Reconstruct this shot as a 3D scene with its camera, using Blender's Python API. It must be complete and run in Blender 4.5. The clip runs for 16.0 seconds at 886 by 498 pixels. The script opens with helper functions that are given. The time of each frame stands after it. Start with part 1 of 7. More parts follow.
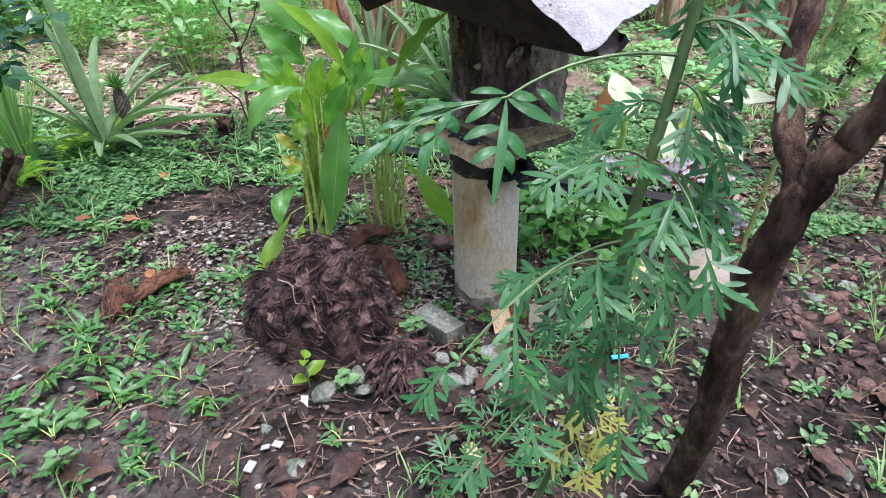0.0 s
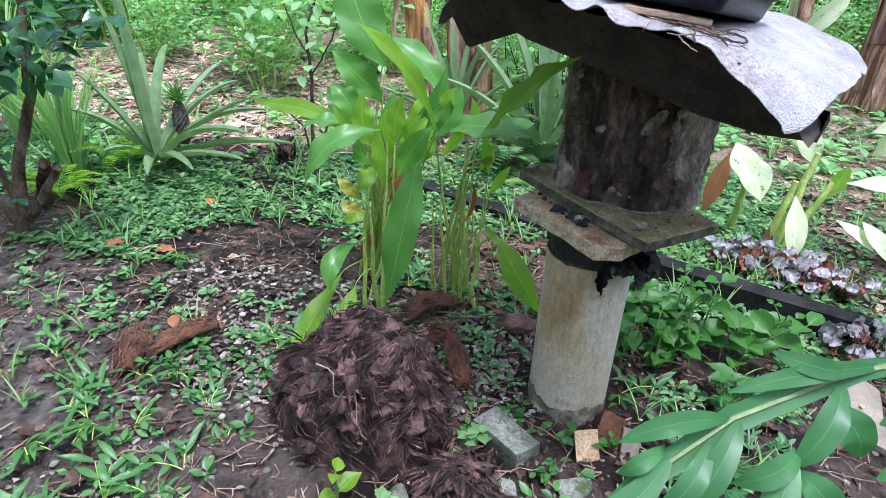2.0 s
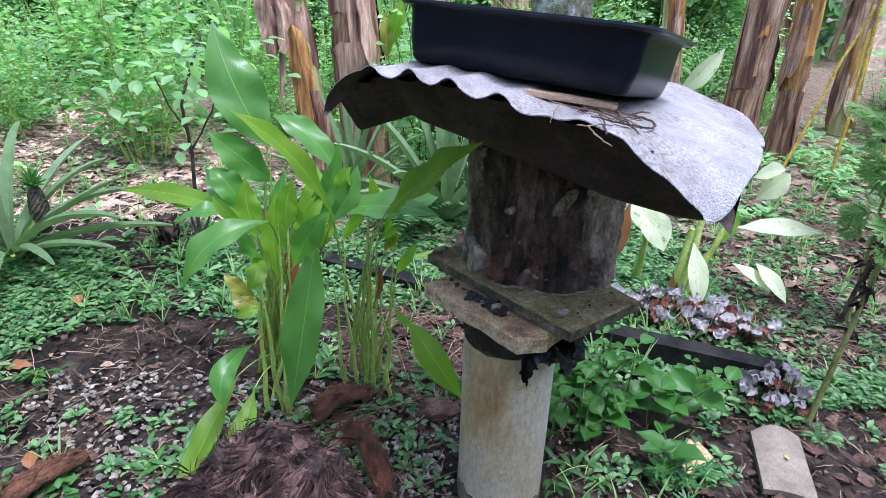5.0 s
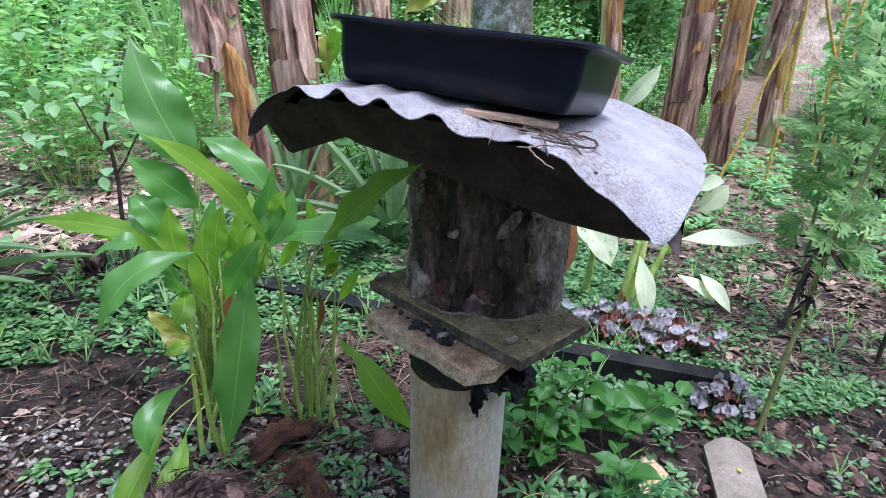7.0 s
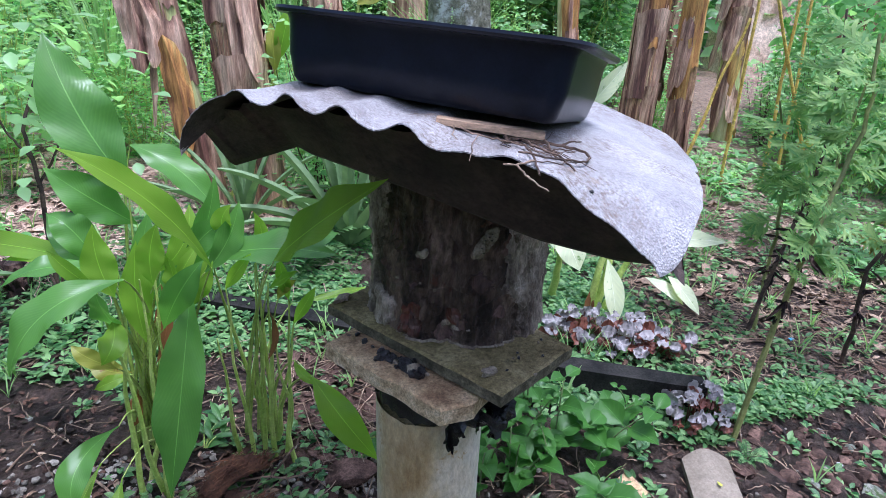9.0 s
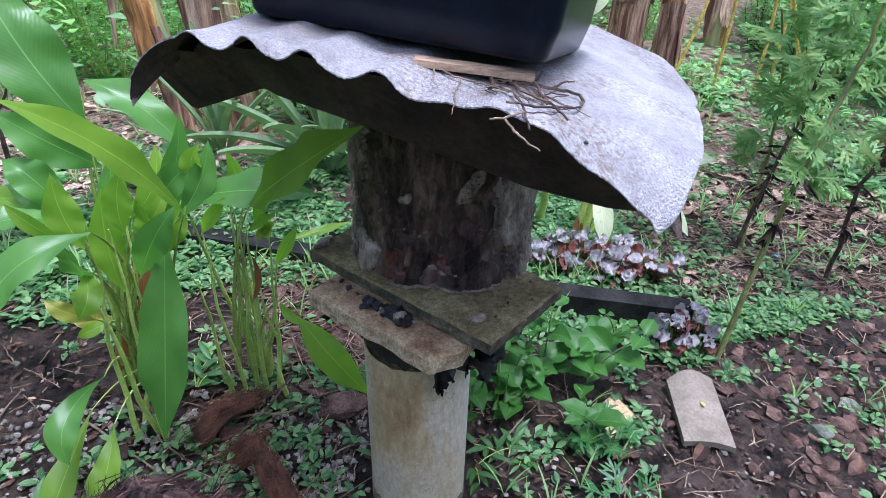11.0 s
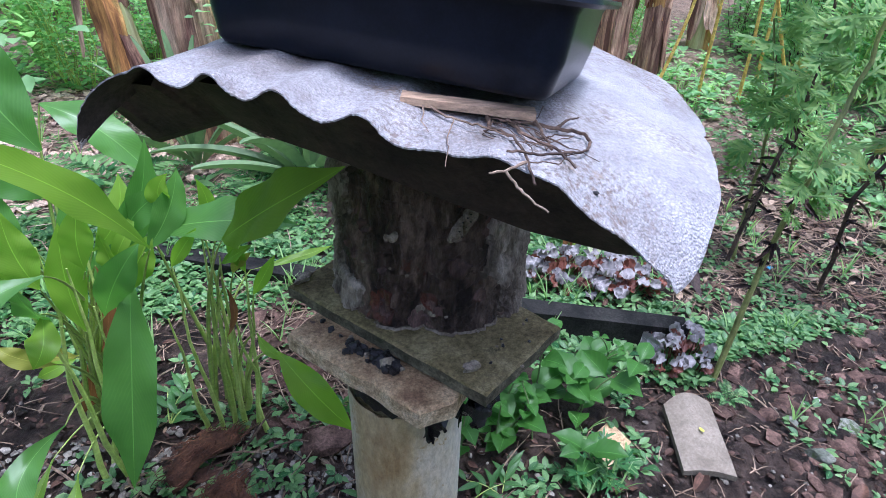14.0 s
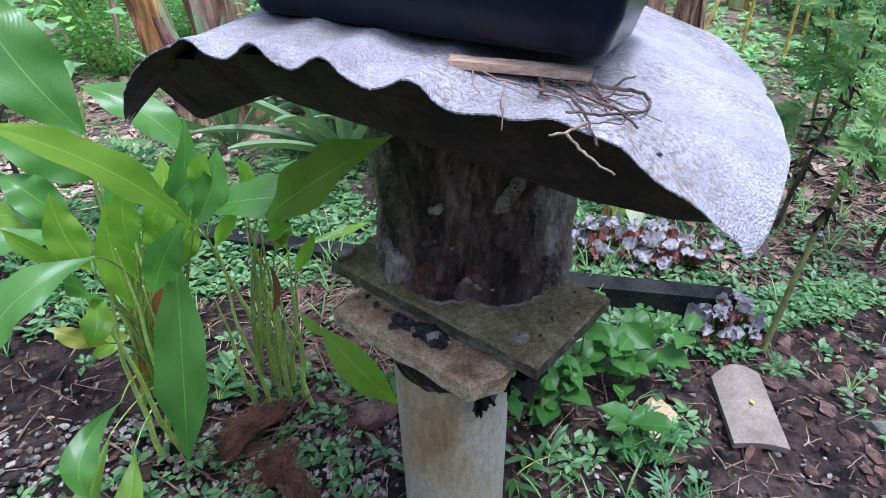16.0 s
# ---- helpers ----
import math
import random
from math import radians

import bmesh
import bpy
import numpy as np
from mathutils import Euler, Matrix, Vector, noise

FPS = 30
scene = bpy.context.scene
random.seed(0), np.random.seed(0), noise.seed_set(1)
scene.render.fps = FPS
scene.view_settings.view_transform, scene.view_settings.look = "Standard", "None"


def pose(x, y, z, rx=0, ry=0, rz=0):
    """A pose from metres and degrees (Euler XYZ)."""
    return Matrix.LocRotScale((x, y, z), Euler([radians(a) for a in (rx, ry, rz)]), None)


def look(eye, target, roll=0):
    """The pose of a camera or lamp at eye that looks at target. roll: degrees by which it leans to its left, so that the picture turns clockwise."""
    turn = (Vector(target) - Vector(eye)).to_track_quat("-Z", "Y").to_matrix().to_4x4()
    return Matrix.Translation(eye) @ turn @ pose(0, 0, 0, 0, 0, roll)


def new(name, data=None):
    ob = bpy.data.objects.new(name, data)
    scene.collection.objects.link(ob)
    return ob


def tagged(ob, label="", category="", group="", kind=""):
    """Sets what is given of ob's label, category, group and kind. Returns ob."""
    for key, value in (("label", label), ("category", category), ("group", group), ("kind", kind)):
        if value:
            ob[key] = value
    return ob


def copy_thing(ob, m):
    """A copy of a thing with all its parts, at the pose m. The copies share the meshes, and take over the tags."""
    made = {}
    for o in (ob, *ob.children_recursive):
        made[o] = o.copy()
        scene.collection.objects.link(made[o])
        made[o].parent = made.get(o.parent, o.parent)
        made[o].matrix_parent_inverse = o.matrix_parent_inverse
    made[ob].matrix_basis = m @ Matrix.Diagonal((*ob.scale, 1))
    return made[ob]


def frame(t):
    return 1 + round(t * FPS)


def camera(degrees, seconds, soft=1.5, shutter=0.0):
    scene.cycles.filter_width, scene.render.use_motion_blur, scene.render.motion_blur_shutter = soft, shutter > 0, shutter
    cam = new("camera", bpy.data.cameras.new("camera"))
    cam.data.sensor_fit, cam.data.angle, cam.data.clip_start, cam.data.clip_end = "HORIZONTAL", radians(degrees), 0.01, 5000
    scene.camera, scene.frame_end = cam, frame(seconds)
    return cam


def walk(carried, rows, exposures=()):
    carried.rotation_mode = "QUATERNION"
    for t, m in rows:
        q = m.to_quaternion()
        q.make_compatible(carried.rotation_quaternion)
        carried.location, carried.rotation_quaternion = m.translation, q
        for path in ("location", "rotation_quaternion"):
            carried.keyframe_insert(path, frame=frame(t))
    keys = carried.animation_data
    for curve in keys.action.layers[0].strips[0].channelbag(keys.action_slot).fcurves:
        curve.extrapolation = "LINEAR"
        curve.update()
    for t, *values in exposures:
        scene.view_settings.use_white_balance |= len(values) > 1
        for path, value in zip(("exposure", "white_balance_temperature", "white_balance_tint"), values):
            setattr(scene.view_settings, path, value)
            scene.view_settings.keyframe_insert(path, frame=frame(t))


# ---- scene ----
cam = camera(74.3, 16.0, soft=0.6)
PATH = [
    (0, (0.066, 0.02, 0.989), (-0.028, 1.72, -0.061), -2.3),
    (0.5, (0.064, 0.102, 0.934), (-0.069, 1.817, -0.086), -0.9),
    (1, (0.041, 0.192, 0.905), (-0.212, 1.914, -0.079), 0.1),
    (1.5, (0.01, 0.252, 0.905), (-0.308, 1.976, -0.057), 1.3),
    (2, (-0.023, 0.291, 0.949), (-0.28, 2.026, -0.012), 2.0),
    (2.5, (-0.047, 0.339, 0.951), (-0.218, 2.095, 0.009), 2.9),
    (3, (-0.036, 0.385, 0.957), (-0.12, 2.164, 0.048), 3.1),
    (3.5, (-0.041, 0.399, 0.962), (-0.043, 2.208, 0.108), 2.8),
    (3.7, (-0.037, 0.406, 0.966), (-0.014, 2.225, 0.136), 2.4),
    (5.8, (-0.029, 0.417, 0.98), (0.033, 2.244, 0.169), 0.8),
    (6, (-0.022, 0.429, 0.98), (0.062, 2.261, 0.182), 0.7),
    (6.5, (-0.014, 0.442, 0.986), (0.125, 2.281, 0.212), 0.6),
    (7, (-0.016, 0.458, 0.977), (0.192, 2.292, 0.207), 1.6),
    (7.5, (-0.019, 0.449, 0.999), (0.229, 2.277, 0.226), 2.0),
    (8, (-0.022, 0.438, 0.993), (0.271, 2.256, 0.213), 2.2),
    (8.5, (-0.016, 0.504, 0.973), (0.324, 2.316, 0.196), 2.4),
    (9, (-0.021, 0.553, 0.974), (0.336, 2.359, 0.192), 2.2),
    (9.5, (-0.029, 0.541, 0.963), (0.319, 2.331, 0.142), 2.5),
    (9.7, (-0.027, 0.536, 0.975), (0.324, 2.312, 0.125), 2.7),
    (11.8, (-0.002, 0.647, 0.996), (0.385, 2.272, -0.105), 0.2),
    (12, (-0.001, 0.653, 0.995), (0.385, 2.277, -0.106), -0.0),
    (12.5, (0.001, 0.666, 0.991), (0.39, 2.288, -0.112), -0.6),
    (13, (-0.009, 0.655, 0.978), (0.331, 2.253, -0.177), -0.2),
    (13.5, (0.001, 0.674, 0.989), (0.327, 2.266, -0.177), 0.4),
    (14, (0.0, 0.671, 1.005), (0.432, 2.319, -0.042), 1.7),
    (14.5, (0.005, 0.659, 1.026), (0.407, 2.331, 0.004), 0.3),
    (15, (-0.003, 0.661, 1.021), (0.349, 2.333, -0.018), -1.0),
    (15.5, (-0.012, 0.675, 1.007), (0.273, 2.312, -0.105), -2.7),
    (16, (-0.014, 0.683, 0.994), (0.306, 2.312, -0.121), -1.5),
]
walk(cam, [(t, look(eye, target, roll)) for t, eye, target, roll in PATH], [(0.0, 0.02, 5650, 18.0), (1.5, 0.06, 5440, 15.0), (3.5, 0.0, 5350, 16.0), (6.0, -0.18, 5280, 20.0), (9.5, -0.21, 5260, 20.0), (12.0, -0.13, 5220, 20.0), (16.0, -0.20, 5160, 20.0)])


# ---- light ----
scene.view_settings.exposure = 0.0
world = bpy.data.worlds.new("overcast_sky")
scene.world = world
world.use_nodes = True
_n, _l = world.node_tree.nodes, world.node_tree.links
_sky = _n.new("ShaderNodeTexSky")
_sky.sky_type = "NISHITA"
_sky.sun_disc = False
_sky.sun_elevation, _sky.sun_rotation = radians(76), radians(124)
_sky.dust_density, _sky.air_density = 4.0, 1.0
_hsv = _n.new("ShaderNodeHueSaturation")
_hsv.inputs["Saturation"].default_value = 0.75
_l.new(_sky.outputs[0], _hsv.inputs["Color"])
_l.new(_hsv.outputs[0], _n["Background"].inputs["Color"])
_n["Background"].inputs["Strength"].default_value = 0.36
sun = new("sun", bpy.data.lights.new("sun", "SUN"))
sun.data.energy, sun.data.angle, sun.data.color = 4.2, radians(13), (1.0, 0.985, 0.95)
sun.matrix_world = look((1.2, -0.8, 6.0), (0, 0, 0))


# ---- materials ----
def shader(name):
    m = bpy.data.materials.new(name)
    m.use_nodes = True
    nt = m.node_tree
    return m, nt, nt.nodes["Principled BSDF"]


def ramp(nt, fac, stops):
    r = nt.nodes.new("ShaderNodeValToRGB")
    el = r.color_ramp.elements
    while len(el) < len(stops):
        el.new(0.5)
    for e, (p, c) in zip(el, stops):
        e.position, e.color = p, (*c, 1)
    nt.links.new(fac, r.inputs[0])
    return r.outputs[0]


def tex(nt, scale, detail=6, rough=0.6, stretch=(1, 1, 1), kind="noise", coord="Object"):
    tc = nt.nodes.new("ShaderNodeTexCoord")
    mp = nt.nodes.new("ShaderNodeMapping")
    mp.inputs["Scale"].default_value = stretch
    nt.links.new(tc.outputs[coord], mp.inputs[0])
    if kind == "noise":
        t = nt.nodes.new("ShaderNodeTexNoise")
        t.inputs["Detail"].default_value, t.inputs["Roughness"].default_value = detail, rough
    else:
        t = nt.nodes.new("ShaderNodeTexVoronoi")
    t.inputs["Scale"].default_value = scale
    nt.links.new(mp.outputs[0], t.inputs["Vector"])
    return t.outputs[0]


def mix(nt, fac, a, b, mode="MIX"):
    m = nt.nodes.new("ShaderNodeMix")
    m.data_type, m.blend_type = "RGBA", mode
    for sock, v in ((m.inputs[0], fac), (m.inputs[6], a), (m.inputs[7], b)):
        if isinstance(v, (int, float)):
            sock.default_value = v
        elif isinstance(v, tuple):
            sock.default_value = (*v, 1)
        else:
            nt.links.new(v, sock)
    return m.outputs[2]


def bump(nt, bsdf, height, strength, dist=0.01):
    b = nt.nodes.new("ShaderNodeBump")
    b.inputs["Strength"].default_value, b.inputs["Distance"].default_value = strength, dist
    nt.links.new(height, b.inputs["Height"])
    nt.links.new(b.outputs[0], bsdf.inputs["Normal"])


def surface(name, stops, scale=20, rough=0.7, fine=150, relief=0.4, dist=0.004, stretch=(1, 1, 1), spots=None, spec=0.4, isle=0.0, cells=0, cut=0.85):
    """A mottled solid: coarse colour, a grain at two finer scales, optional stains, cells and relief."""
    m, nt, b = shader(name)
    coarse = tex(nt, scale, 8, 0.65, stretch)
    col = ramp(nt, coarse, [(0.5 + (q - 0.5) * 0.62, k) for q, k in stops])
    grain = tex(nt, fine, 6, 0.8, stretch)
    g = ramp(nt, grain, [(0.34, (0.32, 0.32, 0.32)), (0.5, (0.9, 0.9, 0.9)), (0.66, (1.5, 1.5, 1.5))])
    col = mix(nt, cut, col, g, "MULTIPLY")
    if spots:
        f = ramp(nt, tex(nt, spots[0], 6, 0.75), [(spots[1], (0, 0, 0)), (min(spots[1] + 0.05, 1), (1, 1, 1))])
        col = mix(nt, f, col, spots[2])
    if isle:
        ge = nt.nodes.new("ShaderNodeNewGeometry")
        v = ramp(nt, ge.outputs["Random Per Island"], [(0, (1 - isle,) * 3), (1, (1 + isle,) * 3)])
        col = mix(nt, 1.0, col, v, "MULTIPLY")
    if cells:
        vo = tex(nt, cells, stretch=stretch, kind="cells")
        col = mix(nt, 0.5, col, ramp(nt, vo, [(0.2, (1.08, 1.08, 1.08)), (0.8, (0.62, 0.58, 0.55))]), "MULTIPLY")
    nt.links.new(col, b.inputs["Base Color"])
    b.inputs["Roughness"].default_value = rough
    b.inputs["Specular IOR Level"].default_value = spec
    if relief:
        add = nt.nodes.new("ShaderNodeMath")
        add.operation = "MULTIPLY_ADD"
        add.inputs[1].default_value = 0.8
        nt.links.new(grain, add.inputs[0])
        nt.links.new(coarse, add.inputs[2])
        h = add.outputs[0]
        if cells:
            s2 = nt.nodes.new("ShaderNodeMath")
            s2.operation = "SUBTRACT"
            nt.links.new(h, s2.inputs[0])
            nt.links.new(vo, s2.inputs[1])
            h = s2.outputs[0]
        bump(nt, b, h, relief, dist)
    return m


def foliage(name, dark, light, rough=0.4, through_light=0.35, ribs=0.0, blotch=None, spec=0.5, tip=None, patch=9.0):
    """A leaf: colour by leaf and by blotch, ribs along its own length, light shining through it."""
    m, nt, b = shader(name)
    ge = nt.nodes.new("ShaderNodeNewGeometry")
    col = ramp(nt, ge.outputs["Random Per Island"], [(0, dark), (1, light)])
    n = tex(nt, patch, 3, 0.5)
    col = mix(nt, 0.6, col, ramp(nt, n, [(0.3, (0.65, 0.7, 0.65)), (0.7, (1.3, 1.25, 1.2))]), "MULTIPLY")
    uv = nt.nodes.new("ShaderNodeUVMap")
    sep = nt.nodes.new("ShaderNodeSeparateXYZ")
    nt.links.new(uv.outputs[0], sep.inputs[0])
    if blotch:
        f = ramp(nt, tex(nt, blotch[0], 6, 0.75), [(blotch[1], (0, 0, 0)), (blotch[1] + 0.06, (1, 1, 1))])
        col = mix(nt, f, col, blotch[2])
    if tip:
        f = ramp(nt, sep.outputs[1], [(tip[0], (0, 0, 0)), (1, (1, 1, 1))])
        col = mix(nt, f, col, tip[1])
    if ribs:
        # side ribs slant from the midrib to the edge
        ab = nt.nodes.new("ShaderNodeMath"); ab.operation = "ABSOLUTE"
        su = nt.nodes.new("ShaderNodeMath"); su.operation = "SUBTRACT"; su.inputs[1].default_value = 0.5
        nt.links.new(sep.outputs[0], su.inputs[0]); nt.links.new(su.outputs[0], ab.inputs[0])
        mu = nt.nodes.new("ShaderNodeMath"); mu.operation = "MULTIPLY_ADD"; mu.inputs[1].default_value = -0.55
        nt.links.new(ab.outputs[0], mu.inputs[0]); nt.links.new(sep.outputs[1], mu.inputs[2])
        wob = nt.nodes.new("ShaderNodeMath"); wob.operation = "MULTIPLY_ADD"; wob.inputs[1].default_value = 0.07
        nt.links.new(tex(nt, 26, 4, 0.7), wob.inputs[0]); nt.links.new(mu.outputs[0], wob.inputs[2])
        fr = nt.nodes.new("ShaderNodeMath"); fr.operation = "MULTIPLY"; fr.inputs[1].default_value = ribs * 6.283
        nt.links.new(wob.outputs[0], fr.inputs[0])
        si = nt.nodes.new("ShaderNodeMath"); si.operation = "SINE"
        nt.links.new(fr.outputs[0], si.inputs[0])
        wear = ramp(nt, tex(nt, 17, 4, 0.7), [(0.35, (0.1, 0.1, 0.1)), (0.65, (0.9, 0.9, 0.9))])
        col = mix(nt, wear, col, ramp(nt, si.outputs[0], [(0.0, (0.95, 0.96, 0.95)), (1, (1.06, 1.05, 1.03))]), "MULTIPLY")
        f = ramp(nt, ab.outputs[0], [(0.0, (1, 1, 1)), (0.016, (0, 0, 0))])
        col = mix(nt, f, col, tuple(min(1, c * 1.5 + 0.01) for c in light))
        pl = nt.nodes.new("ShaderNodeMath"); pl.operation = "MULTIPLY"
        nt.links.new(si.outputs[0], pl.inputs[0]); nt.links.new(tex(nt, 22, 3, 0.6), pl.inputs[1])
        bump(nt, b, pl.outputs[0], 0.08, 0.0016)
    nt.links.new(col, b.inputs["Base Color"])
    b.inputs["Roughness"].default_value = rough
    b.inputs["Specular IOR Level"].default_value = spec
    tr = nt.nodes.new("ShaderNodeBsdfTranslucent")
    warm = mix(nt, 1.0, col, (1.15, 1.3, 0.75), "MULTIPLY")
    nt.links.new(warm, tr.inputs[0])
    ms = nt.nodes.new("ShaderNodeMixShader")
    ms.inputs[0].default_value = through_light
    nt.links.new(b.outputs[0], ms.inputs[1])
    nt.links.new(tr.outputs[0], ms.inputs[2])
    nt.links.new(ms.outputs[0], nt.nodes["Material Output"].inputs[0])
    return m


def soil():
    m = surface("wet_soil", [(0.30, (0.016, 0.011, 0.0085)), (0.5, (0.050, 0.034, 0.026)), (0.72, (0.120, 0.083, 0.064))], 14, 0.5, 85, 1.0, 0.02, spots=(2.6, 0.56, (0.115, 0.085, 0.068)), spec=0.3)
    nt = m.node_tree
    b = nt.nodes["Principled BSDF"]
    col = b.inputs["Base Color"].links[0].from_socket
    tc = nt.nodes.new("ShaderNodeTexCoord")
    sp = nt.nodes.new("ShaderNodeSeparateXYZ")
    nt.links.new(tc.outputs["Object"], sp.inputs[0])
    ad = nt.nodes.new("ShaderNodeMath")
    ad.operation = "MULTIPLY_ADD"
    ad.inputs[1].default_value = 1.1
    nt.links.new(tex(nt, 3.0), ad.inputs[0])
    nt.links.new(sp.outputs[1], ad.inputs[2])
    mr = nt.nodes.new("ShaderNodeMapRange")
    mr.inputs[1].default_value, mr.inputs[2].default_value = 2.75, 3.1
    nt.links.new(ad.outputs[0], mr.inputs[0])
    dry = ramp(nt, tex(nt, 26, 8, 0.75), [(0.35, (0.10, 0.062, 0.045)), (0.65, (0.42, 0.29, 0.22))])
    # paler, drier soil in the open part of the bed
    ax = nt.nodes.new("ShaderNodeMath")
    ax.operation = "MULTIPLY_ADD"
    ax.inputs[1].default_value = 3.4
    nt.links.new(tex(nt, 1.7, 9, 0.72), ax.inputs[0])
    ay = nt.nodes.new("ShaderNodeMath")
    ay.operation = "MULTIPLY_ADD"
    ay.inputs[1].default_value = 1.2
    nt.links.new(sp.outputs[1], ay.inputs[0])
    nt.links.new(sp.outputs[0], ay.inputs[2])
    nt.links.new(ay.outputs[0], ax.inputs[2])
    mx = nt.nodes.new("ShaderNodeMapRange")
    mx.inputs[1].default_value, mx.inputs[2].default_value = 2.6, 1.95
    mx.inputs[3].default_value, mx.inputs[4].default_value = 0.0, 0.85
    nt.links.new(ax.outputs[0], mx.inputs[0])
    open_soil = ramp(nt, tex(nt, 30, 8, 0.75), [(0.35, (0.046, 0.035, 0.030)), (0.5, (0.140, 0.112, 0.097)), (0.65, (0.29, 0.245, 0.215))])
    col = mix(nt, mx.outputs[0], col, open_soil)
    nt.links.new(mix(nt, mr.outputs[0], col, dry), b.inputs["Base Color"])
    return m


SOIL = soil()
LITTER = surface("dead_leaf_brown", [(0.3, (0.022, 0.011, 0.009)), (0.7, (0.10, 0.052, 0.033))], 14, 0.55, 120, 0.5, isle=0.6, spec=0.25)
CLOD = surface("red_brown_clod", [(0.3, (0.0437, 0.0255, 0.0187)), (0.7, (0.156, 0.0945, 0.0713))], 30, 0.85, 140, 0.8, isle=0.4, spec=0.2)
BANK = surface("pale_earth", [(0.3, (0.45, 0.3, 0.213)), (0.7, (0.825, 0.675, 0.537))], 3, 0.9, 30, 0.6)
STRAW = surface("dry_straw", [(0.3, (0.15, 0.095, 0.062)), (0.7, (0.37, 0.27, 0.19))], 9, 0.7, 100, 0.2, isle=0.45, spec=0.2)
STONE = surface("grey_pebble", [(0.3, (0.10, 0.088, 0.072)), (0.7, (0.33, 0.295, 0.245))], 40, 0.7, 300, 0.4, isle=0.5, spec=0.2, cut=0.5)
ROCK = surface("mossy_rock", [(0.3, (0.09, 0.10, 0.07)), (0.7, (0.26, 0.26, 0.21))], 22, 0.8, 160, 0.7, spots=(18, 0.55, (0.05, 0.075, 0.02)))
SLAB = surface("weathered_concrete", [(0.3, (0.14, 0.105, 0.045)), (0.55, (0.265, 0.208, 0.095)), (0.75, (0.39, 0.315, 0.165))], 17, 0.8, 200, 0.9, 0.006, spots=(14, 0.60, (0.072, 0.0603, 0.03)), spec=0.25)
SLAB_RED = surface("stained_concrete", [(0.3, (0.26, 0.150, 0.078)), (0.5, (0.47, 0.315, 0.170)), (0.72, (0.66, 0.49, 0.29))], 22, 0.85, 260, 0.9, spots=(13, 0.60, (0.101, 0.0618, 0.0461)))
SLAB_SAND = surface("sandy_broken_concrete", [(0.3, (0.36, 0.25, 0.14)), (0.5, (0.60, 0.45, 0.27)), (0.72, (0.74, 0.60, 0.40))], 60, 0.9, 320, 1.0, 0.004, spots=(26, 0.62, (0.16, 0.11, 0.07)), spec=0.2)
SLAB_DARK = surface("dark_concrete_edge", [(0.3, (0.07, 0.060, 0.036)), (0.55, (0.145, 0.125, 0.078)), (0.75, (0.26, 0.225, 0.145))], 40, 0.8, 260, 1.0, 0.004, spec=0.25)
EDGING = surface("dark_edging_concrete", [(0.3, (0.0100, 0.0100, 0.0095)), (0.7, (0.034, 0.032, 0.028))], 12, 0.8, 180, 0.5, spec=0.15)
PIPE = surface("old_pipe", [(0.22, (0.30, 0.19, 0.08)), (0.40, (0.47, 0.36, 0.20)), (0.56, (0.56, 0.48, 0.345)), (0.78, (0.59, 0.545, 0.455))], 7, 0.6, 150, 0.4, 0.003, stretch=(1, 1, 0.45), spots=(20, 0.60, (0.36, 0.25, 0.12)), spec=0.25, cut=0.42)
MOSS = surface("pipe_foot_grime", [(0.3, (0.10, 0.095, 0.05)), (0.5, (0.24, 0.21, 0.14)), (0.7, (0.42, 0.38, 0.29))], 22, 0.85, 130, 0.5)
BARK = surface("log_bark", [(0.3, (0.030, 0.019, 0.015)), (0.5, (0.125, 0.080, 0.058)), (0.72, (0.34, 0.23, 0.17))], 30, 0.55, 90, 1.0, 0.024, stretch=(1, 1, 0.35), spots=(15, 0.62, (0.162, 0.0617, 0.039)))
BARK_GREY = surface("loose_grey_bark", [(0.3, (0.16, 0.118, 0.090)), (0.5, (0.40, 0.315, 0.245)), (0.75, (0.66, 0.55, 0.45))], 26, 0.75, 130, 1.0, 0.010, stretch=(1, 1, 0.3), spec=0.25)
FLAKE = surface("grey_bark_flake", [(0.3, (0.0504, 0.0285, 0.0229)), (0.7, (0.19, 0.109, 0.088))], 30, 0.7, 160, 0.9, stretch=(1, 1, 0.4), isle=0.5)
BARK_RED = surface("bare_inner_wood", [(0.3, (0.055, 0.019, 0.013)), (0.7, (0.16, 0.054, 0.034))], 25, 0.5, 160, 0.6, stretch=(1, 1, 0.3))
MUD = surface("dried_mud_plug", [(0.3, (0.19, 0.145, 0.10)), (0.7, (0.39, 0.32, 0.24))], 40, 0.9, 260, 0.7)
RESIN = surface("dark_resin_lump", [(0.3, (0.008, 0.0065, 0.007)), (0.7, (0.030, 0.025, 0.026))], 40, 0.35, 200, 0.6)
